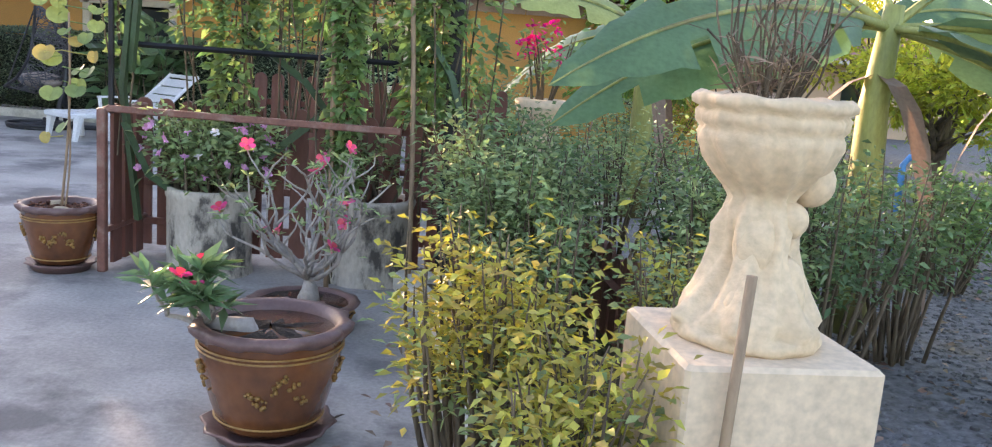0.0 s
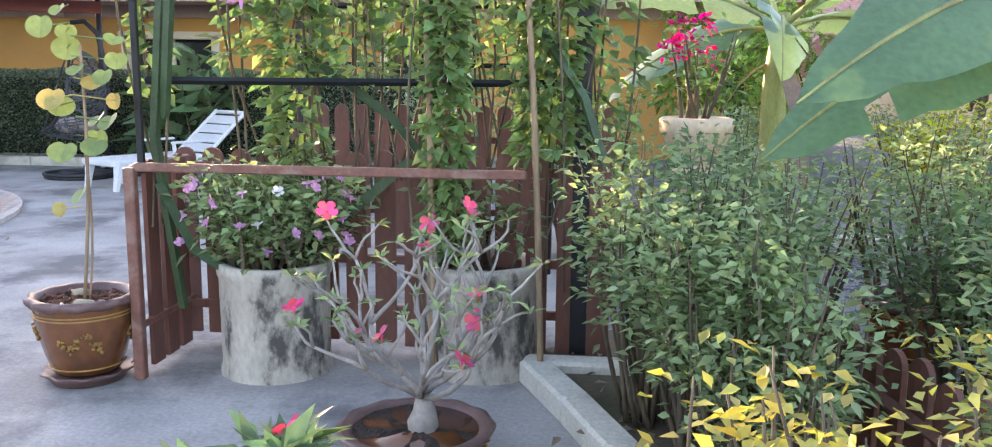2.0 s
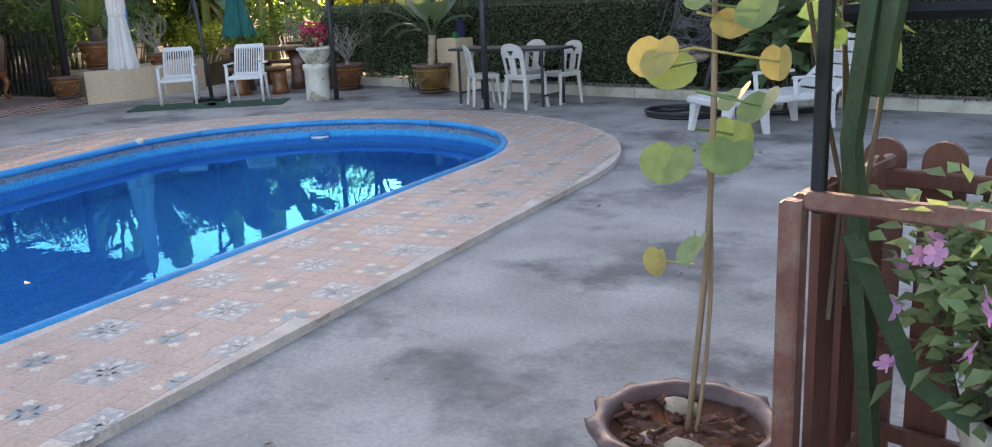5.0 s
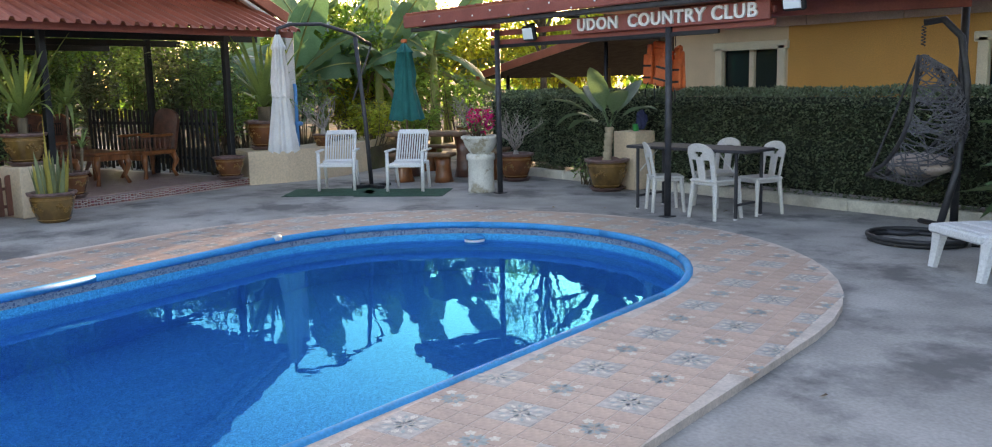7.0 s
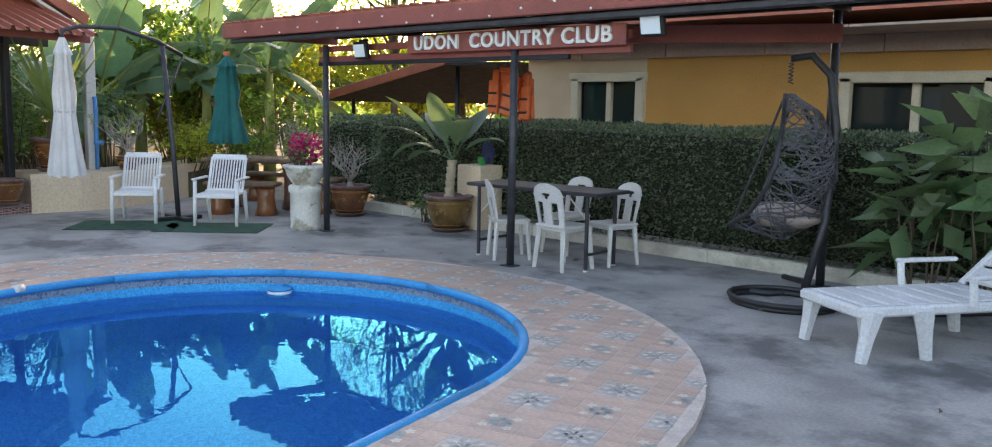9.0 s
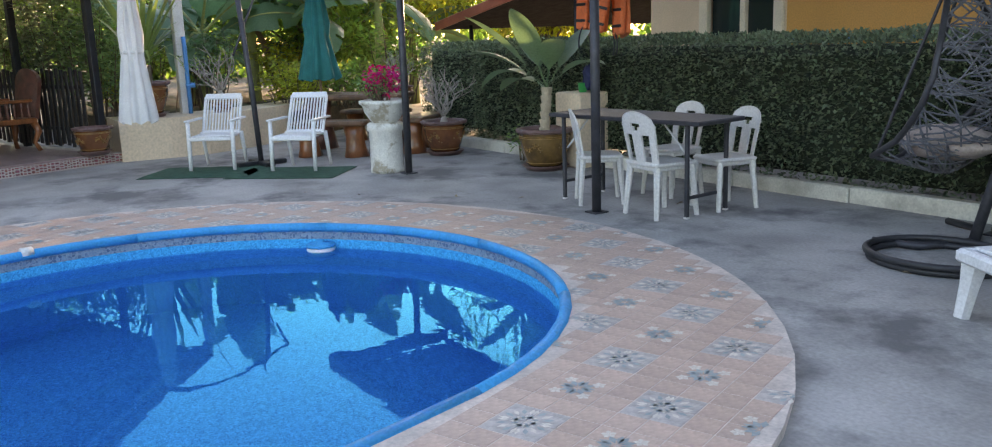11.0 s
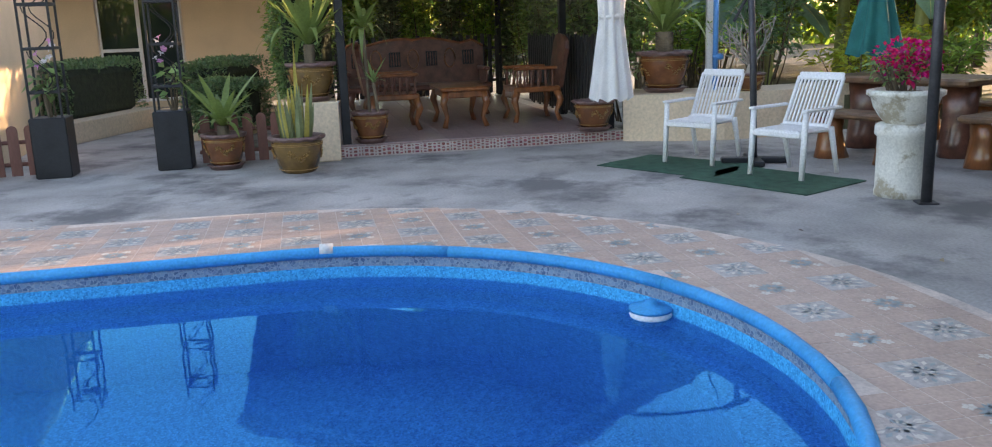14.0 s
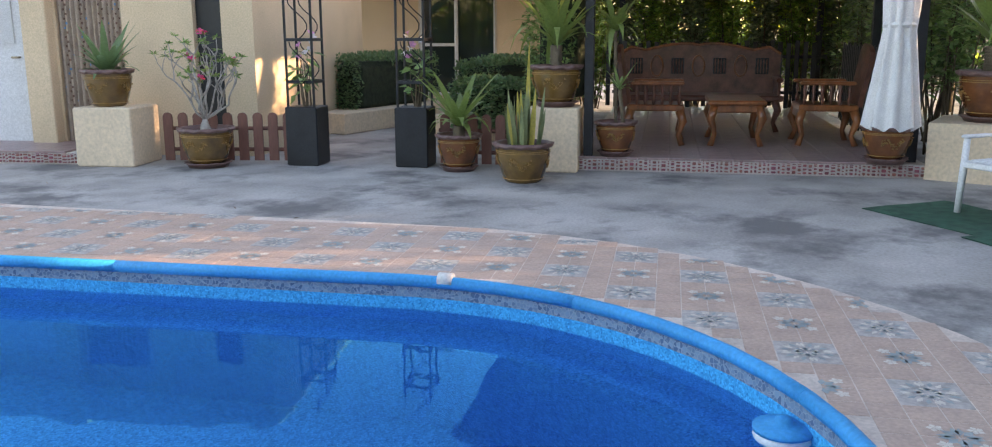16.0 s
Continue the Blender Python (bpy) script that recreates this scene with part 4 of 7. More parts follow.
def desert_rose(x, y, z, h, spread, label, leaf="shrub", flowers=8, nb=7, bark="greybark", lean=(0, 0), leafn=14, seed=1, fm="pink", leafl=0.07):
    random.seed(seed)
    t = thing("desert_rose", label, "plant", pose(x, y, z))
    base_top = Vector((lean[0] * 0.3, lean[1] * 0.3, h * 0.17))
    part("trunk", Geo().tube([(0, 0, -0.03), (0.005, 0, h * 0.03), (0.01, 0, h * 0.09), base_top], [0.05, 0.058, 0.042, 0.02], 12), bark, t, "swollen pale grey trunk", smooth=True)
    tips = []

    def limb(g, p, way, r, length, left):
        """A crooked limb that forks towards its tip."""
        path, rs = [p], [r]
        for i in range(4):
            way = (way + Vector((random.uniform(-0.5, 0.5), random.uniform(-0.5, 0.5), random.uniform(-0.12, 0.34)))).normalized()
            path.append(path[-1] + way * length / 4)
            rs.append(r * (1 - 0.1 * (i + 1)))
        g.tube(path, rs, 6)
        if left == 0:
            tips.append(path[-1])
            return
        for k in range(2 + (random.random() < 0.45)):
            w = (way + Vector((random.uniform(-0.9, 0.9), random.uniform(-0.9, 0.9), random.uniform(-0.2, 0.7)))).normalized()
            limb(g, path[-1] if k < 2 else path[2], w, r * 0.68, length * random.uniform(0.55, 0.8), left - 1)

    for k in range(nb):
        a = 2 * math.pi * k / nb + random.uniform(-0.3, 0.3)
        e = random.uniform(0.35, 1.15)
        g = Geo()
        way = Vector((math.cos(a) * math.cos(e) * spread / h + lean[0], math.sin(a) * math.cos(e) * spread / h + lean[1], math.sin(e))).normalized()
        limb(g, base_top - Vector((0, 0, 0.02)), way, 0.0135, h * random.uniform(0.33, 0.46), 2)
        part("branch", g, bark, t, smooth=True)
    if leafn:
        P, D = [], []
        for tp in tips:
            for _ in range(leafn):
                a, e = random.uniform(0, 6.28), random.uniform(-0.1, 1.0)
                P.append(tuple(tp))
                D.append((math.cos(a) * math.cos(e), math.sin(a) * math.cos(e), math.sin(e)))
        part("leaves", leaves(P, D, leafl, leafl * 0.3, jitter=0.15), leaf, t)
    random.shuffle(tips)
    for tp in tips[:flowers]:
        flower(tp + Vector((0, 0, 0.03)), 0.038, fm, t)
    return t


def flower(c, r, m, parent, n=5):
    g = Geo()
    tilt = Matrix.Rotation(random.uniform(0.2, 1.2), 3, Vector((random.uniform(-1, 1), random.uniform(-1, 1), 0.01)).normalized())
    for k in range(n):
        a = 2 * math.pi * k / n
        d, s = Vector((math.cos(a), math.sin(a), 0.25)), Vector((-math.sin(a), math.cos(a), 0))
        ps = [Vector((0, 0, 0)), d * r * 0.5 + s * r * 0.36, d * r * 0.88 + s * r * 0.44, d * r * 1.08 + s * r * 0.16, d * r * 1.08 - s * r * 0.16, d * r * 0.88 - s * r * 0.44, d * r * 0.5 - s * r * 0.36]
        g.add([Vector(c) + tilt @ q for q in ps], [(0, 1, 2, 3, 4, 5, 6)])
    g.tube([Vector(c) - Vector((0, 0, r * 0.8)), Vector(c)], [r * 0.08, r * 0.2], 5)
    return part("flower", g, m, parent, "open flower")


def rosette(name, label, x, y, z, n, length, width, m, trunk=0.0, tr=0.04, lift=0.8, droop=0.8, seed=1, category="plant", lean=0.0):
    """Strap leaves in a rosette, on a stem where there is one."""
    random.seed(seed)
    t = thing(name, label, category, pose(x, y, z))
    if trunk:
        g = Geo()
        for i in range(10):
            g.lathe([(tr * 1.0, i * trunk / 10 - 0.02), (tr * 1.25, (i + 0.85) * trunk / 10), (tr * 0.9, (i + 1) * trunk / 10)], 10, (lean * i / 10, 0, 0), close=False)
        part("stem", g, "bark", t, "ringed stem", smooth=True)
    for k in range(n):
        g = Geo()
        a = k * 2.4
        u = k / n
        strap(g, (lean, 0, trunk - 0.01 + 0.03 * (1 - u)), (math.cos(a), math.sin(a), 0), length * random.uniform(0.7, 1.1), width, lift * (1.5 - u), droop * random.uniform(0.7, 1.3) * (0.5 + u * 0.7))
        part("leaf", g, m, t, smooth=True)
    return t


def stemmy_shrub(name, label, x, y, z, r, h, nl, size, m, stems=12, seed=1, m2=None, frac=0.0, low=0.25, base=0.05):
    """Many upright twigs with leaves crowded on the outer half."""
    random.seed(seed)
    t = thing(name, label, "shrub", pose(x, y, z))
    P, D, P2, D2 = [], [], [], []
    g = Geo()
    for k in range(stems):
        a = random.uniform(0, 6.28)
        q = math.sqrt(random.random())
        top = Vector((math.cos(a) * r[0] * q, math.sin(a) * r[1] * q, h * random.uniform(0.65, 1.0)))
        foot = Vector((top.x * 0.35 + random.uniform(-base, base), top.y * 0.35 + random.uniform(-base, base), -0.02))
        path = stem_path(foot, top, 6, 0.06)
        g.tube(path, [0.012, 0.011, 0.01, 0.008, 0.006, 0.004, 0.002], 5)
        for _ in range(max(1, nl // stems)):
            u = random.uniform(low, 1.0) ** 0.7
            i = min(int(u * 6), 5)
            p = path[i].lerp(path[i + 1], u * 6 - i)
            b = random.uniform(0, 6.28)
            s = random.uniform(0.02, 0.16) * (0.5 + r[0])
            w = Vector((math.cos(b), math.sin(b), random.uniform(-0.3, 0.7)))
            pp = p + w * s
            if random.random() < frac * max(0.0, (u - 0.3)) * 1.6:
                P2.append(tuple(pp)), D2.append(tuple(w))
            else:
                P.append(tuple(pp)), D.append(tuple(w))
    tagged(part("twig_tangle", g, "bark", t, smooth=True), kind="stuff")
    if P:
        part("leaves", leaves(P, D, size, size * 0.5), m, t)
    if P2:
        part("young_leaves", leaves(P2, D2, size, size * 0.5), m2, t, "yellow-green young leaves")
    return t


# ---------------- fence, trellis and vine ----------------
fence = thing("picket_fence", "red-brown picket fence with rounded tops behind a steel frame", "fence")


def picket_mesh(w, h, t=0.022):
    g = Geo()
    pts = [(-w / 2, 0.0), (w / 2, 0.0)] + [(w / 2 * math.cos(a), h - w / 2 + w / 2 * math.sin(a)) for a in (math.pi * i / 8 for i in range(9))]
    n = len(pts)
    g.add([(x, -t / 2, z) for x, z in pts] + [(x, t / 2, z) for x, z in pts],
          [tuple(range(n)), tuple(range(2 * n - 1, n - 1, -1))] + [((i + 1) % n, i, n + i, n + (i + 1) % n) for i in range(n)])
    return g.mesh("picket")


pm = picket_mesh(0.105, 0.97)
for i in range(15):
    x = -2.22 + 0.151 * i
    part("picket", pm, "brownfence", fence, at=pose(x, 6.05 - 0.075 * (x + 2.2), 0.05 + 0.008 * math.sin(i * 3)))
for i in range(3):
    part("picket", pm, "brownfence", fence, at=pose(-2.19, 5.6 + 0.15 * i, 0.03, 0, 0, 90))
for z in (0.22, 0.48, 0.93):
    part("back_rail", Geo().bbox((-1.15, 5.99, z), (2.2, 0.03, 0.045), 0.005), "brownfence", fence)
part("frame_post", Geo().bbox((-2.19, 5.43, 0.49), (0.05, 0.05, 0.98), 0.006), "brownrail", fence)
part("frame_rail", Geo().bbox((-1.3, 5.44, 0.98), (1.74, 0.035, 0.04), 0.006), "brownrail", fence)
part("frame_rail", Geo().bbox((-2.19, 5.73, 0.97), (0.03, 0.56, 0.035), 0.006), "brownrail", fence)
part("frame_rail", Geo().bbox((-2.19, 5.73, 0.25), (0.03, 0.56, 0.035), 0.006), "brownrail", fence)
f2 = thing("picket_fence", "farther red-brown picket fence with rounded tops", "fence")
pm2 = picket_mesh(0.11, 1.1)
for i in range(16):
    part("picket", pm2, "brownfence", f2, at=pose(-2.35 + 0.155 * i, 8.35, 0.06))
for z in (0.35, 0.9):
    part("back_rail", Geo().bbox((-1.2, 8.39, z), (2.5, 0.03, 0.05), 0.005), "brownfence", f2)
f3 = thing("low_fence", "low red-brown picket fence leaning with a sloping rail", "fence")
pm3 = picket_mesh(0.11, 0.5)
for i in range(14):
    part("picket", pm3, "brownfence", f3, at=pose(0.62 + 0.033 * i, 5.6 - 0.143 * i, 0.02 + 0.015 * (i % 3), 0, 0, -77))
part("sloping_rail", Geo().tube([(0.57, 5.6, 0.42), (1.06, 3.7, 0.3)], 0.024, 4), "brownfence", f3)

trel = thing("trellis", "black steel trellis frame over the picket fence", "trellis")
for x, y, z1, r in ((-2.15, 5.46, 2.6, 0.014), (-0.2, 5.92, 2.8, 0.04), (-0.45, 7.9, 2.8, 0.03), (-1.25, 7.9, 2.6, 0.025), (-2.2, 7.9, 2.6, 0.025), (-0.98, 6.0, 2.6, 0.015)):
    z0 = 0.95 if x < -2.1 and y < 6 else 0.0
    part("upright", Geo().bbox((x, y, (z0 + z1) / 2), (2 * r, 2 * r, z1 - z0), 0.004), "black", trel)
for x0, y0, x1, y1, z in ((-2.13, 5.5, -0.2, 5.92, 1.36), (-2.13, 5.5, -0.2, 5.92, 1.83), (-2.2, 7.9, -0.45, 7.9, 1.45), (-2.2, 7.9, -0.45, 7.9, 1.85), (-0.2, 5.92, -0.45, 7.9, 1.83), (-2.13, 5.5, -2.2, 7.9, 1.83), (-2.13, 5.5, -0.2, 5.92, 2.3)):
    part("bar", Geo().tube([(x0, y0, z), (x1, y1, z)], 0.017, 4), "black", trel)

for x, y, lx, ly, zt in ((-0.85, 5.52, -0.9, 5.6, 2.0), (-0.36, 5.6, -0.48, 5.75, 2.1), (-1.55, 6.1, -1.5, 6.0, 2.3)):
    tagged(part("stake", Geo().tube(stem_path((x, y, 0.0), (lx, ly, zt), 6, 0.02), 0.016, 7), "stick", smooth=True), "thin brown wooden stake standing in the planting", "stake", "wooden stakes")

# Climbing vine in bunches over the trellis.
vine = thing("climbing_vine", "leafy green climbing vine over the trellis and stakes", "vine", pose(-1.2, 5.9, 0))
P, D = [], []
random.seed(11)
cols = [(-0.36, -0.1, 0.7, 2.5, 0.16, 650), (0.4, -0.3, 0.55, 2.0, 0.11, 650), (0.85, -0.05, 1.0, 2.6, 0.24, 950), (0.2, 0.0, 1.5, 2.6, 0.35, 420), (-0.55, 0.0, 1.45, 2.6, 0.3, 420), (-0.95, -0.3, 1.3, 2.5, 0.1, 160),
        (-0.12, 0.0, 1.35, 2.6, 0.3, 420), (0.62, 0.1, 1.4, 2.6, 0.3, 420), (0.1, 1.9, 1.3, 2.7, 0.5, 600), (0.6, 1.9, 1.2, 2.7, 0.35, 420), (-0.5, 1.9, 1.4, 2.7, 0.35, 420), (1.05, 0.3, 0.9, 2.4, 0.3, 500)]
for cx, cy, z0, z1, r, k in cols:
    for _ in range(k):
        z = random.uniform(z0, z1)
        a, q = random.uniform(0, 6.28), r * math.sqrt(random.random()) * (0.7 + 0.5 * noise.noise(Vector((cx * 7, cy * 3, z * 4))))
        P.append((cx + math.cos(a) * q, cy + math.sin(a) * q * 0.6, z))
        D.append((math.cos(a), math.sin(a) - 0.6, random.uniform(-0.7, 0.2)))
part("leaves", leaves(P, D, 0.085, 0.06, jitter=0.4), "vine", vine)
g = Geo()
for cx, cy, z0, z1, r, k in cols:
    for _ in range(5):
        a = (cx + random.uniform(-r, r) * 0.4, cy + random.uniform(-0.1, 0.1), max(0.02, z0 - 0.6))
        b = (cx + random.uniform(-r, r), cy + random.uniform(-0.1, 0.1), z1)
        g.tube(stem_path(a, b, 8, 0.06), 0.006, 5)
tagged(part("stem_tangle", g, "bark", vine, smooth=True), kind="stuff")
for p in ((-0.95, -0.45, 1.85), (-0.5, -0.35, 1.72), (-0.45, -0.3, 1.8)):
    flower(Vector(p), 0.06, "lilac", vine)

# Ribbed cactus stems leaning on the trellis.
cac = thing("climbing_cactus", "dark green three-ribbed climbing cactus stems on the trellis", "cactus")
for pts in ([(-2.05, 5.6, 0.3), (-2.1, 5.5, 1.1), (-2.0, 5.45, 1.9)], [(-1.5, 5.95, 1.45), (-1.1, 5.8, 1.2), (-0.8, 5.75, 0.85)], [(-0.95, 5.85, 0.9), (-0.9, 5.8, 1.5), (-1.0, 5.85, 2.2)], [(-1.0, 5.8, 1.0), (-1.4, 5.75, 0.65), (-1.5, 5.7, 0.55)],
            [(-0.4, 5.8, 1.6), (-0.2, 5.75, 1.3), (-0.1, 5.7, 1.0)], [(-2.05, 5.5, 1.2), (-1.95, 5.4, 1.75), (-1.8, 5.4, 2.1)], [(-2.1, 5.5, 0.9), (-1.95, 5.5, 0.6), (-1.75, 5.55, 0.45)]):
    part("stem", Geo().tube([Vector(pts[0]).lerp(Vector(pts[1]), i / 4) for i in range(4)] + [Vector(pts[1]).lerp(Vector(pts[2]), i / 4) for i in range(5)], 0.027, 3), "cactus", cac)

# ---------------- concrete ring planters by the fence ----------------
def ring_planter(x, y, r, h, label):
    t = thing("ring_planter", label, "planter", pose(x, y, 0.0), "concrete ring planters")
    part("ring", Geo().lathe([(r * 1.04, 0), (r * 1.02, 0.03), (r, 0.05), (r, h - 0.07), (r * 1.04, h - 0.055), (r * 1.06, h - 0.02), (r * 1.03, h), (r * 0.9, h), (r * 0.88, h - 0.08)], 48, wob=lambda i, a: (0.006 * noise.noise(Vector((3 * math.cos(a), 3 * math.sin(a), i + x))), 0.006 * noise.noise(Vector((2 * math.cos(a), 2 * math.sin(a), 5)))), close=False), "ring", t, smooth=True)
    part("soil", Geo().lathe([(r * 0.89, h - 0.07), (0.01, h - 0.04)], 24, close=False), "soil", t)
    return t


ring_planter(-1.63, 5.68, 0.255, 0.53, "weathered grey concrete ring planter with black stains")
ring_planter(-0.66, 5.82, 0.265, 0.53, "grey concrete ring planter beside the fence")
per = stemmy_shrub("periwinkle", "bushy periwinkle with lilac and white flowers in the concrete ring", -1.63, 5.66, 0.48, (0.4, 0.3), 0.52, 2800, 0.065, "shrub", stems=40, seed=4, base=0.12, low=0.1)
random.seed(5)
for k in range(30):
    a, e = random.uniform(3.3, 6.2), random.uniform(0.1, 1.1)
    flower(Vector((math.cos(a) * 0.42 * math.cos(e * 0.6), math.sin(a) * 0.38 * math.cos(e * 0.6), 0.12 + 0.4 * math.sin(e))), 0.025, "whitepetal" if k % 9 == 0 else "lilac", per)
stemmy_shrub("potted_shrub", "thin green shrub growing in the concrete ring", -0.66, 5.82, 0.48, (0.26, 0.2), 0.5, 240, 0.07, "shrub", stems=10, seed=6, base=0.1)

# Pots near the fence.
dragon_pot("small brown glazed dragon pot with a wavy rim on a saucer", -2.44, 5.42, 0, 0.225, 0.36, soil="redsoil", stones=True)
dragon_pot("large dark brown dragon pot with a wavy rim on a saucer", -0.54, 3.42, 0, 0.275, 0.4)
dragon_pot("low dark brown glazed bowl under the bare desert rose", -0.76, 4.68, 0, 0.27, 0.16, saucer=False)
bt = thing("orchid_tree", "young orchid tree with round yellow-green leaves in a dragon pot", "tree", pose(-2.44, 5.42, 0.36))
g = Geo()
g.tube(stem_path((0, 0, -0.02), (0.06, 0.0, 1.15), 8, 0.02), [0.008] * 4 + [0.007] * 3 + [0.006] * 2, 7)
g.tube(stem_path((0.02, 0.01, -0.02), (0.04, 0.02, 0.7), 6, 0.03), 0.006, 6)
part("trunk", g, "stick", bt, smooth=True)
random.seed(21)
spots = [(0.06, 0.5, 0), (-0.1, 0.42, 1)] + [(random.uniform(-0.09, 0.26), random.uniform(0.66, 1.35), k % 4) for k in range(17)]
for dx, dz, k in spots:
    g = Geo()
    cx, cy, r = dx, random.uniform(-0.14, 0.06), random.uniform(0.04, 0.068)
    tl = Matrix.Rotation(random.uniform(0.6, 1.6), 3, "X") @ Matrix.Rotation(random.uniform(-0.6, 0.6), 3, "Y")
    pts = [Vector((r * (1 - 0.22 * math.exp(-((a - 1.57) ** 2) * 12)) * math.cos(a), r * 0.82 * (1 - 0.3 * math.exp(-((a - 1.57) ** 2) * 12)) * math.sin(a), 0.012 * abs(math.cos(a)))) for a in (2 * math.pi * i / 16 for i in range(16))]
    g.add([Vector((cx, cy, dz))] + [Vector((cx, cy, dz)) + tl @ q for q in pts], [(0, 1 + i, 1 + (i + 1) % 16) for i in range(16)])
    g.tube([(0.02, 0, dz + 0.02), (cx, cy, dz)], 0.003, 4)
    part("leaf", g, "yellowleaf" if k == 1 and dz < 1.1 else "roundleaf", bt)
flower(Vector((-0.02, -0.05, 1.42)), 0.07, "lilac", bt)
desert_rose(-0.74, 4.68, 0.14, 0.84, 1.05, "old desert rose with bare pale branches and pink flowers", flowers=10, nb=11, seed=8, leafn=6, leafl=0.055)
desert_rose(-0.62, 3.38, 0.38, 0.3, 0.3, "young desert rose with pink flowers leaning over its pot", leaf="dark", flowers=5, nb=4, seed=9, lean=(-0.5, -0.1), leafn=9, leafl=0.13)

# ---------------- statue urn on its block ----------------
BL = pose(1.0, 2.74, 0, 0, 0, 11)
blk = thing("pedestal_block", "cream-painted square concrete pedestal", "pedestal", BL)
part("body", Geo().bbox((0, 0, 0.365), (0.53, 0.55, 0.73), 0.012), "cream", blk)
g = Geo()


def fold(i, a):
    k = 0.0
    if 3 <= i <= 9:
        k = 0.015 * math.sin(6 * a + i * 0.35) + 0.008 * math.sin(13 * a - i * 0.5)
    if 5 <= i <= 8:
        k += 0.016 * math.sin(3 * a + 0.6)
    if 11 <= i <= 15:
        k += 0.008 * math.sin(12 * a + i)
    if 16 <= i:
        k += 0.004 * math.sin(18 * a)
    return k, 0.004 * math.sin(9 * a + i)


g.lathe([(0.195, 0), (0.205, 0.015), (0.2, 0.035), (0.192, 0.04), (0.196, 0.06), (0.178, 0.085), (0.15, 0.13), (0.118, 0.19), (0.1, 0.25), (0.104, 0.31), (0.098, 0.36), (0.084, 0.39), (0.1, 0.415), (0.13, 0.445), (0.165, 0.485), (0.186, 0.535), (0.19, 0.56), (0.182, 0.572), (0.196, 0.585), (0.198, 0.61), (0.188, 0.62), (0.21, 0.632), (0.212, 0.652), (0.195, 0.662), (0.17, 0.645)], 96, wob=fold)
g.blob((0.125, -0.02, 0.44), 0.068, (0.95, 0.9, 1.0), 14, 0.02)
g.blob((0.06, -0.06, 0.34), 0.05, (1, 0.8, 1.0), 12, 0.02)
g.blob((0.06, -0.07, 0.12), 0.07, (0.9, 0.8, 1.8), 10, 0.06)
g.blob((-0.05, -0.1, 0.1), 0.06, (1.1, 0.7, 1.2), 10, 0.06)
g.blob((-0.02, -0.06, 0.27), 0.07, (1.0, 0.8, 1.3), 10, 0.06)
tagged(part("garden_urn", g, "urn", smooth=True, at=BL @ pose(-0.005, 0.0, 0.73)), "cream sculpted cement garden urn, weathered at its foot", "urn")
dp = thing("dry_plant", "dried brown twiggy plant in the garden urn", "plant", BL @ pose(-0.02, 0, 1.36))
P, D = [], []
g = Geo()
random.seed(31)
for k in range(46):
    a, s = random.uniform(0, 6.28), random.uniform(0.03, 0.2)
    tip = Vector((math.cos(a) * s, math.sin(a) * s, random.uniform(0.06, 0.42)))
    g.tube(stem_path((math.cos(a) * s * 0.3, math.sin(a) * s * 0.3, -0.03), tip, 4, 0.15), 0.003, 4)
    for _ in range(7):
        P.append(tuple(tip * random.uniform(0.1, 1)))
        D.append((random.uniform(-1, 1), random.uniform(-1, 1), random.uniform(-0.2, 1)))
tagged(part("twig_tangle", g, "bark", dp), kind="stuff")
part("dry_leaves", leaves(P, D, 0.1, 0.006, jitter=0.5), "dry", dp)
tagged(part("garden_stake", Geo().tube([(0.88, 2.38, 0), (0.9, 2.4, 0.5), (0.92, 2.42, 0.97)], 0.014, 8), "stick", smooth=True), "brown wooden stake leaning beside the pedestal", "stake")

# ---------------- shrubs of the bed ----------------
stemmy_shrub("yellow_shrub", "yellow-green leafed shrub with bare lower twigs beside the kerb", 0.27, 2.98, 0.05, (0.28, 0.27), 0.93, 2300, 0.046, "shrub", 46, 41, "yellow", 1.0, low=0.3)
stemmy_shrub("yellow_shrub", "yellow-green leafed shrub with bare lower twigs behind the kerb", 0.5, 2.55, 0.05, (0.25, 0.22), 0.72, 1700, 0.046, "shrub", 40, 42, "yellow", 1.0, low=0.3)
stemmy_shrub("yellow_shrub", "low yellow-green shrub with small leaves", 1.0, 3.75, 0.05, (0.32, 0.3), 0.8, 1600, 0.046, "shrub", 34, 43, "yellow", 0.6)
stemmy_shrub("green_shrub", "low green shrub with small leaves before the leaning fence", 0.42, 4.3, 0.05, (0.3, 0.34), 0.82, 1700, 0.05, "shrub", 30, 54, low=0.25)
for i, (x, y, r, h, sd) in enumerate(((0.12, 5.1, 0.36, 1.12, 44), (0.4, 5.35, 0.34, 1.12, 45), (1.4, 4.5, 0.36, 0.98, 46), (1.35, 5.2, 0.4, 1.05, 47), (0.28, 4.65, 0.28, 0.98, 48), (1.75, 4.5, 0.45, 1.1, 49), (1.5, 6.2, 0.5, 1.2, 51), (2.3, 5.0, 0.4, 1.0, 52), (0.9, 6.3, 0.5, 1.2, 53), (2.9, 4.0, 0.4, 0.9, 56))):
    stemmy_shrub("green_shrub", "dense green shrub with small leaves and twiggy stems", x, y, 0.05, (r, r), h, 2600 if i < 5 else 1500, 0.05, "shrub" if i % 2 == 0 else "dark", 26, sd, low=0.35)

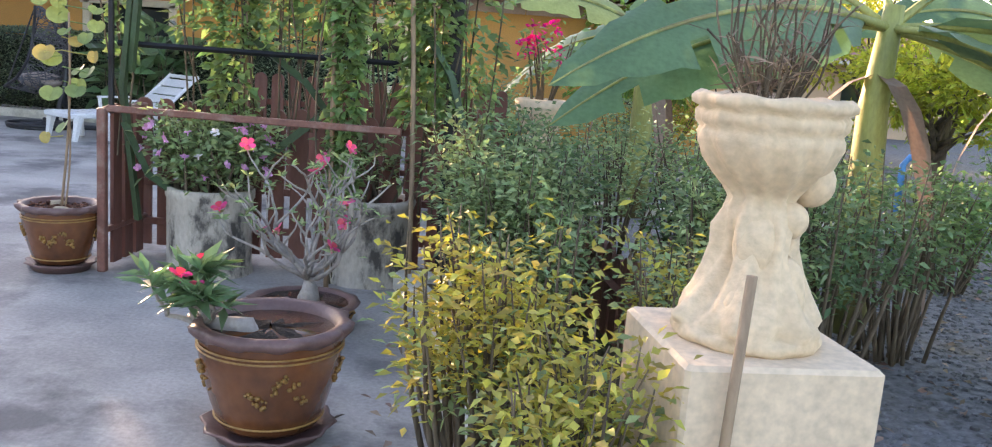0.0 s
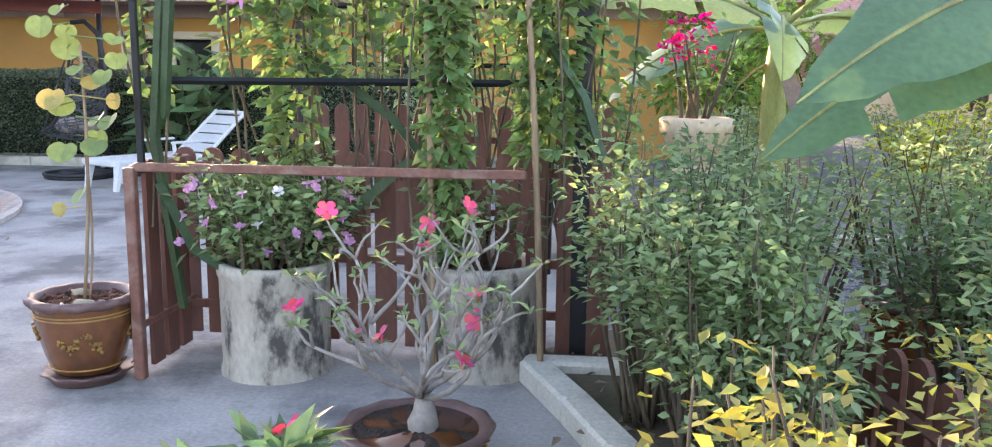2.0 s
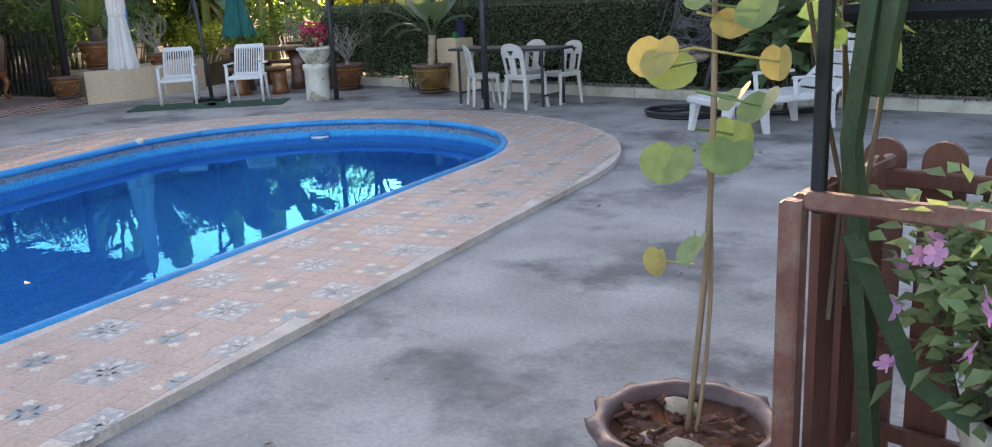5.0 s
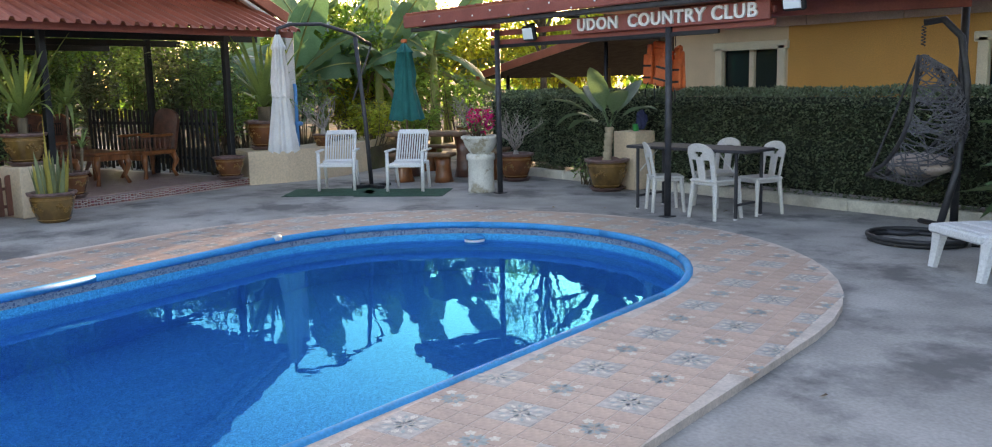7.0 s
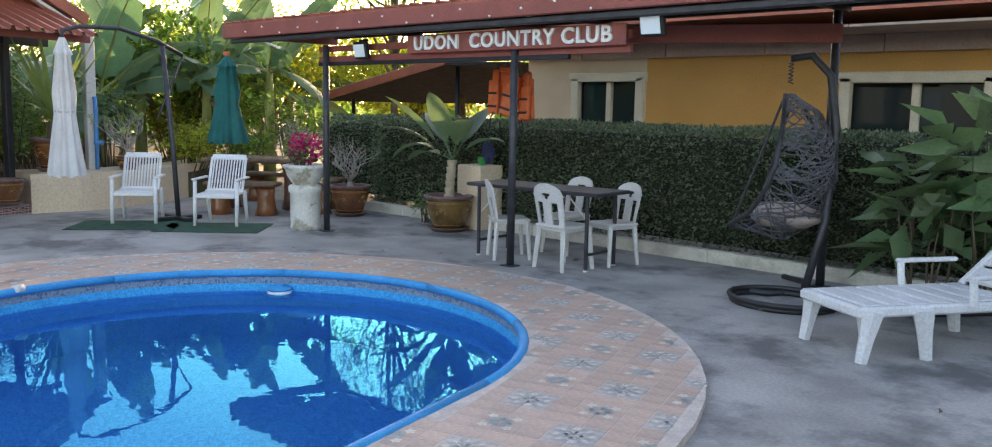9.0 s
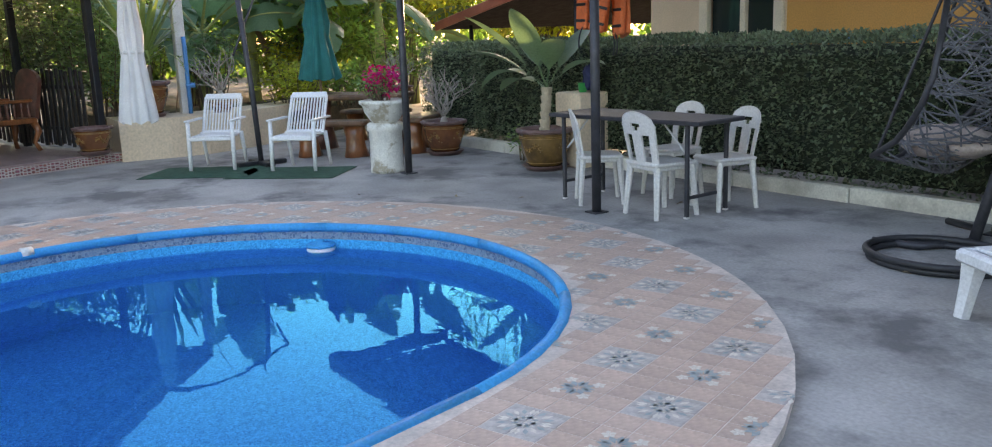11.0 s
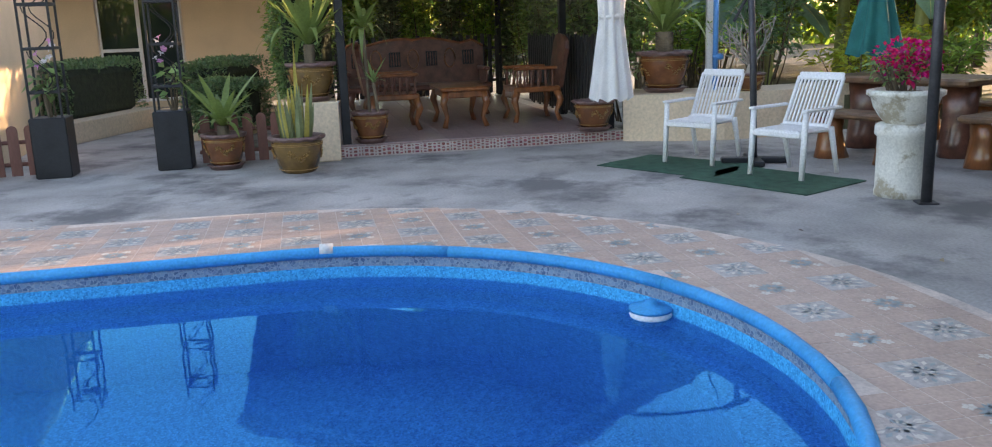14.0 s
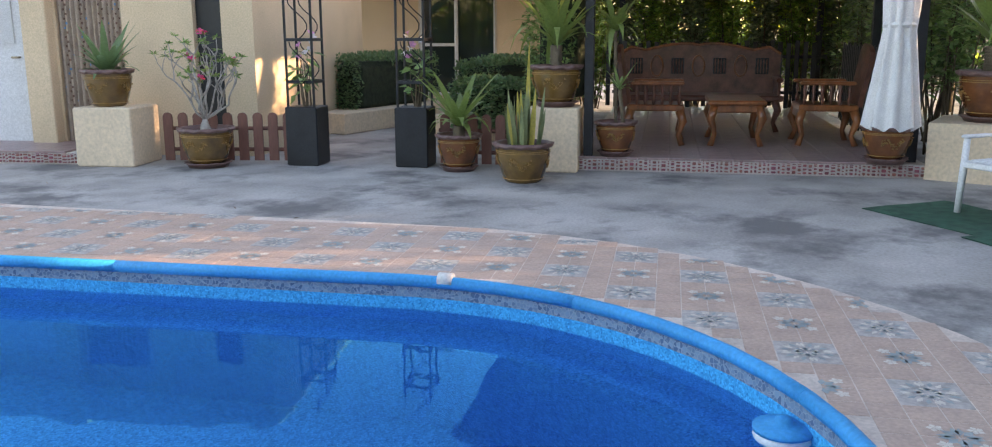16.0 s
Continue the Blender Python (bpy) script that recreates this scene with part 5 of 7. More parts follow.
# ---------------- banana plants ----------------
def banana(x, y, h, label, leaves_spec, seed, r=0.1, dead=2):
    random.seed(seed)
    t = thing("banana_plant", label, "banana plant", pose(x, y, 0))
    part("stem", Geo().tube([(0, 0, -0.02), (0.02, 0, h * 0.3), (0.0, 0.02, h * 0.7), (0.03, 0, h)], [r * 1.3, r * 1.1, r * 0.85, r * 0.55], 14), "banstem", t, smooth=True)
    for a, e, ln, w, dr in leaves_spec:
        d = Vector((math.cos(radians(a)), math.sin(radians(a)), 0))
        side = Vector((-d.y, d.x, 0)) * (0.75 if d.x < 0 else 0.95) + Vector((0, 0, -0.66 if d.x < 0 else -0.3))
        g, ps, n = Geo(), [], 22
        mid = []
        for i in range(n + 1):
            s = i / n
            p = Vector((0.02, 0, h * 0.93)) + d * ln * (s - 0.18 * dr * s * s) + Vector((0, 0, 1)) * ln * (math.tan(radians(e)) * s - dr * s * s)
            mid.append(p)
            ww = 0.0 if s < 0.13 else w * math.sin(math.pi * min(1, ((s - 0.13) / 0.87) ** 0.62)) ** 0.7 * 0.5 + 0.004
            if s >= 0.98:
                ww = 0.01
            fl_ = 0.22 * ww
            for q, up in ((1, fl_), (0.5, fl_ * 0.9), (0, 0), (-0.5, fl_ * 0.9), (-1, fl_)):
                rip = 0.02 * w * math.sin(i * 2.3 + q * 2) * abs(q)
                ps.append(p + side * ww * q + Vector((0, 0, up * (1 - 1.6 * abs(q)) + rip)))
        fs = []
        for i in range(2, n):
            for j in range(4):
                if j in (0, 3) and (i * 7 + int(a)) % 9 == 0 and seed % 2:
                    continue
                k = i * 5 + j
                fs.append((k, k + 1, k + 6, k + 5))
        g.add(ps, fs)
        lf = part("leaf", g, "banleaf", t, smooth=True)
        part("midrib", Geo().tube(mid, [0.024 * (1 - i / n) + 0.004 for i in range(n + 1)], 6), "banstem", lf, "pale midrib", smooth=True)
    for k in range(dead):
        g = Geo()
        a = 2.1 * k + seed
        strap(g, (0, 0, h * 0.8), (math.cos(a), math.sin(a), 0), h * 0.5, 0.14, -0.2, 1.5)
        part("dead_leaf", g, "dry", t, "dry hanging leaf")
    return t


banana(2.25, 5.6, 1.9, "tall banana plant with broad green leaves and a yellow-green stem",
       [(217, 9, 2.5, 0.6, 0.33), (205, 4, 2.2, 0.6, 0.36), (330, 8, 1.9, 0.6, 0.45), (300, -2, 1.9, 0.6, 0.4), (20, 40, 1.8, 0.55, 0.4), (150, 35, 1.6, 0.5, 0.5), (90, 60, 1.5, 0.5, 0.3), (350, -12, 1.7, 0.55, 0.3)], 3)
banana(1.3, 9.2, 1.9, "banana plant with torn leaves and a leaning brown stem", [(a, e, 1.7, 0.5, 0.5) for a, e in ((200, 30), (260, 15), (320, 40), (30, 20), (100, 50), (160, 5))], 5, 0.11, 4)
banana(4.2, 7.6, 2.0, "banana plant standing in gravel", [(a, e, 1.8, 0.55, 0.5) for a, e in ((190, 25), (240, 10), (290, 35), (20, 20), (120, 50))], 7, 0.1, 3)
banana(2.55, 3.9, 0.6, "cut brown banana stump beside the shrubs", [], 9, 0.09, 2)

# Flower bowl on a pedestal behind the shrubs.
bp_ = thing("flower_bowl", "cream cement bowl with magenta bougainvillea on a column", "planter", pose(0.36, 6.25, 0))
part("column", Geo().lathe([(0.16, 0), (0.16, 0.08), (0.09, 0.12), (0.085, 0.85), (0.12, 0.92), (0.12, 0.96)], 24), "cream", bp_, smooth=True)
part("bowl", Geo().lathe([(0.08, 0.96), (0.13, 1.02), (0.16, 1.1), (0.18, 1.13), (0.185, 1.19), (0.16, 1.2), (0.14, 1.14)], 32, close=False), "cream", bp_, smooth=True)
part("soil", Geo().lathe([(0.16, 1.15), (0.01, 1.16)], 16, close=False), "redsoil", bp_)
bg = stemmy_shrub("bougainvillea", "small bougainvillea with magenta bracts", 0.36, 6.25, 1.15, (0.2, 0.2), 0.5, 160, 0.06, "vine", 9, 61)
for k in range(6):
    p, d = ball_points(22, (random.uniform(-0.15, 0.15), random.uniform(-0.15, 0.1), random.uniform(0.3, 0.55)), 0.05)
    part("bracts", leaves(p, d, 0.04, 0.035), "magenta", bg, "magenta bracts")

dragon_pot("large dark glazed bowl on the gravel behind the low fence", 1.45, 6.15, 0.0, 0.26, 0.3)

# ---------------- plastic furniture ----------------
def arc_panel(g, w, h, t, m, hole=None, n=8):
    """A rounded upright panel, w wide and h high, with strips left out where hole(x, z) says so."""
    nx, nz = 14, 14
    pts, keep = {}, []
    for i in range(nx + 1):
        for j in range(nz + 1):
            x, z = -w / 2 + w * i / nx, h * j / nz
            top = h - (1 - math.sqrt(max(0, 1 - (2 * x / w) ** 2))) * w * 0.3
            zz = min(z, top)
            pts[i, j] = (x * (1 - 0.12 * (1 - j / nz)), 0.03 * (2 * x / w) ** 2, zz)
    vs, idx = [], {}
    for s in (0, 1):
        for k, p in pts.items():
            idx[k, s] = len(vs)
            vs.append(m @ Vector((p[0], p[1] + (t if s else 0), p[2])))
    fs = []
    cells = {(i, j) for i in range(nx) for j in range(nz) if not (hole and hole((i + 0.5) / nx, (j + 0.5) / nz))}
    for i, j in cells:
        a = [(i, j), (i + 1, j), (i + 1, j + 1), (i, j + 1)]
        fs.append(tuple(idx[k, 0] for k in a))
        fs.append(tuple(idx[k, 1] for k in reversed(a)))
        for (di, dj), (p, q) in (((0, -1), (0, 1)), ((1, 0), (1, 2)), ((0, 1), (2, 3)), ((-1, 0), (3, 0))):
            if (i + di, j + dj) not in cells:
                fs.append((idx[a[q], 0], idx[a[p], 0], idx[a[p], 1], idx[a[q], 1]))
    g.add(vs, fs)


def dining_chair(m):
    """A stackable plastic chair without arms; it faces +y, its back at -y."""
    c = thing("plastic_chair", "white plastic stacking chair with a pierced back at the table", "chair", m, "chairs at the steel table")
    part("seat", Geo().bbox((0, 0.02, 0.43), (0.43, 0.43, 0.03), 0.03).bbox((0, 0.02, 0.40), (0.39, 0.39, 0.04), 0.012), "offwhite", c)

    def hole(u, v):
        if v > 0.9 or v < 0.05:
            return False
        if 0.66 < v < 0.82 and abs(u - 0.5) < (v - 0.62) * 0.9:
            return True
        return 0.08 < v < 0.6 and 0.14 < abs(u - 0.5) < 0.36
    g = Geo()
    arc_panel(g, 0.44, 0.44, 0.018, Matrix.Translation((0, -0.19, 0.42)) @ Matrix.Rotation(radians(12), 4, "X"), hole)
    part("backrest", g, "offwhite", c)
    for sx in (-1, 1):
        for sy in (-1, 1):
            part("leg", Geo().tube([(sx * 0.18, 0.02 + sy * 0.18, 0.42), (sx * 0.215, 0.02 + sy * 0.215, 0.0)], [0.032, 0.022], 6), "offwhite", c)
    return c


CH = Matrix.Diagonal((0.92, 0.92, 0.97, 1))
c0 = dining_chair(pose(-8.92, 12.45, 0, 0, 0, -6) @ CH)
for x, y, a in ((-9.68, 12.47, -34), (-9.5, 13.2, 178), (-8.78, 13.06, 168)):
    copy_thing(c0, pose(x, y, 0, 0, 0, a) @ CH)

tb = thing("folding_table", "long dark grey steel folding table beside the hedge", "table", pose(-9.33, 12.65, 0, 0, 0, 5))
part("tabletop", Geo().bbox((0, 0, 0.735), (1.62, 0.58, 0.035), 0.008), "darkmetal", tb)
for sx in (-0.67, 0.67):
    for sy in (-0.24, 0.24):
        lg = part("leg", Geo().bbox((sx, sy, 0.36), (0.03, 0.03, 0.72), 0.004), "darkmetal", tb)
        part("foot", Geo().bbox((sx, sy, 0.008), (0.036, 0.036, 0.016), 0.003), "offwhite", lg, "pale rubber foot")
    part("stretcher", Geo().bbox((sx, 0, 0.16), (0.025, 0.5, 0.025), 0.003), "darkmetal", tb)
    part("brace", Geo().tube([(sx, -0.2, 0.45), (sx * 0.62, -0.2, 0.71)], 0.008), "offwhite", tb)


def deck_chair(m):
    """High-backed slatted plastic armchair; it faces -y."""
    c = thing("garden_chair", "white slatted high-backed plastic armchair on a green mat", "chair", m, "white armchairs by the pool")
    part("seat", Geo().bbox((0, 0.0, 0.38), (0.46, 0.46, 0.03), 0.02).bbox((0, -0.22, 0.365), (0.47, 0.03, 0.05), 0.012), "white", c)
    bm_ = Matrix.Translation((0, 0.17, 0.37)) @ Matrix.Rotation(radians(-27), 4, "X")
    fr = part("backrest", Geo().bbox((0, 0, 0.49), (0.43, 0.026, 0.07), 0.024, bm_).bbox((-0.215, 0, 0.24), (0.032, 0.028, 0.5), 0.01, bm_).bbox((0.215, 0, 0.24), (0.032, 0.028, 0.5), 0.01, bm_).bbox((0, 0, 0.03), (0.44, 0.025, 0.06), 0.01, bm_), "white", c)
    sl = Geo().bbox((0, 0, 0.255), (0.018, 0.014, 0.42), 0.004).mesh("slat")
    for i in range(11):
        part("slat", sl, "white", fr, at=bm_ @ pose(-0.18 + 0.036 * i, 0, 0))
    for i in range(9):
        part("seat_slat", Geo().bbox((-0.18 + 0.045 * i, 0.0, 0.397), (0.032, 0.42, 0.012), 0.004), "white", c)
    for sx in (-1, 1):
        part("leg", Geo().tube([(sx * 0.255, -0.22, 0.0), (sx * 0.255, -0.2, 0.3), (sx * 0.255, -0.19, 0.55)], [0.022, 0.027, 0.024], 8), "white", c, smooth=True)
        part("leg", Geo().tube([(sx * 0.235, 0.32, 0.0), (sx * 0.235, 0.2, 0.4)], [0.02, 0.027], 8), "white", c, smooth=True)
        part("armrest", Geo().bbox((sx * 0.262, 0.03, 0.565), (0.055, 0.5, 0.025), 0.011), "white", c)
    return c


ch = deck_chair(pose(-14.42, 10.71, 0.012, 0, 0, 54))
copy_thing(ch, pose(-13.6, 11.4, 0.012, 0, 0, 45))
for x, y, a in ((-14.2, 10.48, 52), (-13.4, 11.2, 46)):
    g = Geo()
    nx = 14
    vs = [(-0.62 + 1.24 * i / nx, -0.42 + 0.84 * j / 6, 0.006 + 0.004 * math.sin(i * 1.1 + j)) for i in range(nx + 1) for j in range(7)]
    fs = [(i * 7 + j, (i + 1) * 7 + j, (i + 1) * 7 + j + 1, i * 7 + j + 1) for i in range(nx) for j in range(6)]
    g.add(vs, fs)
    g.box((0, 0, 0.003), (1.24, 0.84, 0.005))
    tagged(part("mat", g, "matgreen", smooth=False, at=pose(x, y, 0.002, 0, 0, a)), "green woven plastic mat on the concrete", "mat", "green mats")

# Sun lounger.
sl_ = thing("sun_lounger", "white plastic sun lounger with a raised backrest", "sun lounger", pose(-5.83, 11.53, 0, 0, 0, 60))
fr = part("frame", Geo().bbox((0.62, -0.29, 0.32), (1.3, 0.05, 0.07), 0.015).bbox((0.62, 0.29, 0.32), (1.3, 0.05, 0.07), 0.015).bbox((0.0, 0, 0.32), (0.06, 0.6, 0.07), 0.015), "white", sl_)
for i in range(7):
    part("slat", Geo().bbox((0.12 + 0.17 * i, 0, 0.35), (0.14, 0.56, 0.022), 0.008), "white", fr)
bk = part("backrest", Geo().bbox((0.0, 0, 0.0), (0.05, 0.62, 0.05), 0.012, Matrix.Translation((1.9, 0, 0.84))), "white", sl_)
for i in range(4):
    part("slat", Geo().bbox((0.09 + 0.18 * i, 0, 0), (0.155, 0.56, 0.022), 0.008, Matrix.Translation((1.28, 0, 0.36)) @ Matrix.Rotation(radians(-38), 4, "Y")), "white", bk)
for sy in (-0.3, 0.3):
    part("back_rail", Geo().tube([(1.27, sy, 0.34), (1.9, sy, 0.86)], 0.026, 6), "white", bk)
    part("armrest", Geo().bbox((1.0, sy * 1.12, 0.52), (0.5, 0.05, 0.03), 0.012), "white", sl_)
    part("arm_post", Geo().tube([(0.8, sy * 1.12, 0.34), (0.78, sy * 1.12, 0.52)], 0.026, 6), "white", sl_)
    for x0, x1 in ((0.08, 0.02), (0.45, 0.5), (1.2, 1.25)):
        part("leg", Geo().tube([(x0, sy, 0.33), ((x0 + x1) / 2, sy, 0.16), (x1, sy, 0.0)], [0.075, 0.05, 0.04], 6), "white", sl_)
g = Geo()
for k, r in ((0, 0.36), (1, 0.375)):
    g.tube([(r * math.cos(a) * 1.15, r * math.sin(a), 0.022 + 0.036 * k) for a in (2 * math.pi * i / 28 for i in range(29))], 0.022, 8)
g.tube([(0.45, 0.1, 0.03), (0.9, 0.35, 0.03), (1.3, 0.9, 0.03)], 0.028, 8)
tagged(part("coiled_hose", g, "hose", smooth=True, at=pose(-6.72, 12.62, 0)), "thick black hose coiled on the concrete", "hose")

# Hanging egg chair on its stand.
eg = thing("egg_chair", "dark wicker hanging egg chair with a cushion on a curved stand", "hanging chair", pose(-7.05, 13.4, 0))
part("stand", Geo().tube([(0.25, -0.25, 0.02), (0.28, 0.0, 0.6), (0.28, 0.1, 1.4), (0.2, 0.1, 1.85), (0.05, 0.05, 2.02), (-0.12, 0.0, 2.0)], 0.035, 10), "darkmetal", eg, smooth=True)
for q in (-0.45, 0.45):
    part("foot_bar", Geo().tube([(0.25, -0.25, 0.03), (0.1, -0.25 + q * 0.8, 0.03), (-0.2, -0.2 + q, 0.025)], 0.025, 8), "darkmetal", eg, smooth=True)
part("spring", Geo().tube([(-0.12 + 0.02 * math.cos(i), 0.02 * math.sin(i), 1.98 - i * 0.0052) for i in range(40)], 0.006, 5), "darkmetal", eg)
random.seed(71)


def along(pts, s):
    k = min(int(s * (len(pts) - 1)), len(pts) - 2)
    u = s * (len(pts) - 1) - k
    return pts[k][0] * (1 - u) + pts[k + 1][0] * u, pts[k][1] * (1 - u) + pts[k + 1][1] * u


INNER = [(-0.12, 1.68), (-0.04, 1.5), (0.0, 1.28), (0.0, 1.08), (-0.08, 0.88), (-0.26, 0.66), (-0.55, 0.5)]
OUTER = [(-0.12, 1.7), (0.14, 1.55), (0.3, 1.28), (0.32, 0.95), (0.22, 0.62), (-0.08, 0.4), (-0.55, 0.48)]


def shell(s, v):
    """A place on the basket: s from the top to the front lip, v from one rim round the back to the other."""
    (x0, z0), (x1, z1) = along(INNER, s), along(OUTER, s)
    b = math.sin(math.pi * v)
    return Vector((x0 * (1 - b) + x1 * b, 0.4 * math.cos(math.pi * v) * math.sin(math.pi * (0.06 + 0.8 * s)), z0 * (1 - b) + z1 * b))


g = Geo()
for k in range(300):
    s0, v0 = random.uniform(0.03, 0.97), random.uniform(0.0, 1.0)
    ds, dv = random.uniform(-0.25, 0.25), random.choice((-1, 1)) * random.uniform(0.2, 0.55)
    g.tube([shell(min(0.99, max(0.01, s0 + ds * q)), min(1, max(0, v0 + dv * q))) for q in (0, 0.25, 0.5, 0.75, 1)], 0.006, 4)
tagged(part("basket", g, "wicker", eg, "woven dark basket"), kind="stuff")
for v in (0.0, 1.0):
    part("basket_rim", Geo().tube([shell(q / 14, v) for q in range(15)], 0.022, 8), "darkmetal", eg, smooth=True)
    part("rope", Geo().tube([shell(0.0, v), shell(0.97, v)], 0.013, 6), "darkmetal", eg, "dark rope stay")
part("lip", Geo().tube([shell(0.98, q / 10) for q in range(11)], 0.02, 8), "darkmetal", eg, smooth=True)
part("cushion", Geo().blob((-0.1, 0, 0.62), 0.3, (1.1, 0.85, 0.4), 10, 0.08), "cushion", eg, "pale cushion", smooth=True)

# ---------------- parasols ----------------
def closed_canopy(top, bottom, r, n=64, waist=0.55, folds=9):
    g = Geo()
    H = top - bottom
    prof = [(0.03, 0), (r * 0.45, -0.1 * H), (r * 0.5, -0.12 * H), (r * 0.4, -0.13 * H), (r * 0.62, -0.4 * H), (r * 0.55, -waist * H), (r * 0.75, -0.75 * H), (r, -1.0 * H)]
    g.lathe([(q, top + z) for q, z in reversed(prof)], n, wob=lambda i, a: (0.16 * prof[7 - i][0] * math.sin(folds * a) + 0.04 * math.sin(3 * a + i) * prof[7 - i][0], (0.02 * math.sin(folds * a) if i == 0 else 0)), close=False)
    return g


wp = thing("cantilever_parasol", "closed white cantilever parasol on a curved grey arm", "parasol", pose(-14.38, 9.87, 0))
part("canopy", closed_canopy(2.22, 0.62, 0.19), "fabric", wp, "closed white canvas canopy", smooth=True)
part("tie", Geo().lathe([(0.11, 1.36), (0.12, 1.38), (0.11, 1.4)], 20, close=False), "offwhite", wp)
part("pole", Geo().tube([(0.06, 1.32, 0.0), (0.0, 1.3, 0.9), (-0.12, 1.25, 2.2)], 0.032, 10), "darkmetal", wp, smooth=True)
part("arm", Geo().tube([(-0.2, 1.55, 2.1), (-0.16, 1.2, 2.26), (-0.1, 0.7, 2.38), (-0.02, 0.2, 2.36), (0, 0, 2.3), (0, 0, 2.2)], 0.026, 10), "darkmetal", wp, smooth=True)
part("strut", Geo().tube([(-0.02, 1.12, 1.3), (-0.2, 1.55, 2.08)], 0.014, 8), "darkmetal", wp, smooth=True)
part("base_plate", Geo().bbox((0.06, 1.32, 0.03), (0.6, 0.12, 0.05), 0.01).bbox((0.06, 1.32, 0.031), (0.12, 0.6, 0.05), 0.01), "black", wp)
tp = thing("garden_parasol", "closed teal parasol standing in the log table", "parasol", pose(-15.42, 12.5, 0))
part("canopy", closed_canopy(2.16, 0.92, 0.26, folds=8), "teal", tp, "closed teal canvas canopy", smooth=True)
part("pole", Geo().tube([(0, 0, 0.0), (0, 0, 2.2)], 0.02, 8), "stick", tp, smooth=True)
part("cap", Geo().bbox((0, 0, 2.2), (0.15, 0.04, 0.06), 0.012), "jacket", tp, "red cap")

# Log table with benches.
lt = thing("log_table", "thick slab table on dark log legs under the teal parasol", "table", pose(-14.95, 12.75, 0, 0, 0, 40))
part("tabletop", Geo().bbox((0, 0, 0.7), (1.5, 0.7, 0.07), 0.02), "log", lt)
for sx in (-0.5, 0.5):
    part("leg", Geo().lathe([(0.2, 0), (0.17, 0.15), (0.14, 0.4), (0.17, 0.665)], 14, (sx, 0, 0), wob=lambda i, a: (0.02 * math.sin(3 * a + i), 0)), "darkwood", lt, smooth=True)
for i, (x, y, a) in enumerate(((-14.4, 12.15, 40), (-14.1, 13.3, 130), (-15.6, 13.4, 40))):
    bn = thing("log_bench", "reddish wooden bench on chunky log legs", "bench", pose(x, y, 0, 0, 0, a), "benches at the log table")
    part("seat", Geo().bbox((0, 0, 0.42), (1.0, 0.34, 0.06), 0.02), "log", bn)
    for sx in (-0.32, 0.32):
        part("leg", Geo().lathe([(0.16, 0), (0.13, 0.1), (0.11, 0.25), (0.13, 0.39)], 12, (sx, 0, 0), wob=lambda i, a: (0.015 * math.sin(3 * a + i), 0)), "wood", bn, smooth=True)

# Pedestal with a white flower bowl.
pd = thing("pedestal", "peeling white cylindrical pedestal stained at its foot", "pedestal", pose(-12.69, 12.03, 0))
part("drum", Geo().lathe([(0.185, 0), (0.185, 0.04), (0.18, 0.06), (0.18, 0.44), (0.2, 0.46), (0.2, 0.52), (0.18, 0.54)], 32), "whiteped", pd, smooth=True)
wb = thing("flower_bowl", "round white cement bowl planted with magenta bougainvillea", "planter", pose(-12.69, 12.03, 0.54))
part("bowl", Geo().lathe([(0.13, 0), (0.17, 0.04), (0.22, 0.12), (0.24, 0.19), (0.27, 0.21), (0.27, 0.24), (0.23, 0.25), (0.21, 0.2)], 36, close=False), "whiteped", wb, smooth=True)
part("soil", Geo().lathe([(0.23, 0.22), (0.01, 0.23)], 16, close=False), "soil", wb)
bg = stemmy_shrub("bougainvillea", "bougainvillea with magenta bracts in the white bowl", -12.69, 12.03, 0.76, (0.26, 0.26), 0.32, 260, 0.05, "vine", 14, 62)
for k in range(16):
    a = k * 2.4
    p, d = ball_points(26, (0.24 * math.cos(a) * random.random(), 0.24 * math.sin(a) * random.random(), random.uniform(0.12, 0.33)), 0.06)
    part("bracts", leaves(p, d, 0.045, 0.04), "magenta", bg, "magenta bracts")

def paddle(g, base, d, length, width, lift, droop, n=12):
    """A broad leaf blade on a stalk, folded along its middle."""
    d = Vector(d).normalized()
    side = Vector((0, 0, 1)).cross(d).normalized()
    ps = []
    for i in range(n + 1):
        t = i / n
        q = max(0.0, (t - 0.28) / 0.72)
        w = 0.008 + width * math.sin(math.pi * min(1.0, q) ** 0.75) ** 0.75 if 0 < q < 1 else 0.008
        p = Vector(base) + d * length * t * (1 - 0.2 * droop * t) + Vector((0, 0, 1)) * length * (lift * t - droop * t * t)
        ps += [p + side * w + Vector((0, 0, 0.25 * w)), p, p - side * w + Vector((0, 0, 0.25 * w))]
    g.add(ps, [f for i in range(n) for f in ((3 * i, 3 * i + 1, 3 * i + 4, 3 * i + 3), (3 * i + 1, 3 * i + 2, 3 * i + 5, 3 * i + 4))])


# Pots along the hedge.
dragon_pot("brown glazed dragon pot with a bare shrub beside the pedestal", -13.46, 13.24, 0, 0.27, 0.38, "glaze")
desert_rose(-13.46, 13.24, 0.36, 0.72, 0.75, "bare desert rose with pale grey branches", flowers=0, nb=9, leafn=0, seed=14)
dragon_pot("golden brown dragon pot holding a young traveller's palm", -11.53, 13.33, 0, 0.29, 0.4, "glazegold")
tv = thing("travellers_palm", "young palm with paddle leaves and a pale ringed stem", "palm", pose(-11.53, 13.33, 0.38))
g = Geo()
for i in range(6):
    g.lathe([(0.05, i * 0.085 - 0.02), (0.065, i * 0.085 + 0.06), (0.05, i * 0.085 + 0.07)], 10, (0.01 * i, 0, 0), close=False)
part("stem", g, "stone", tv, "pale ringed stem", smooth=True)
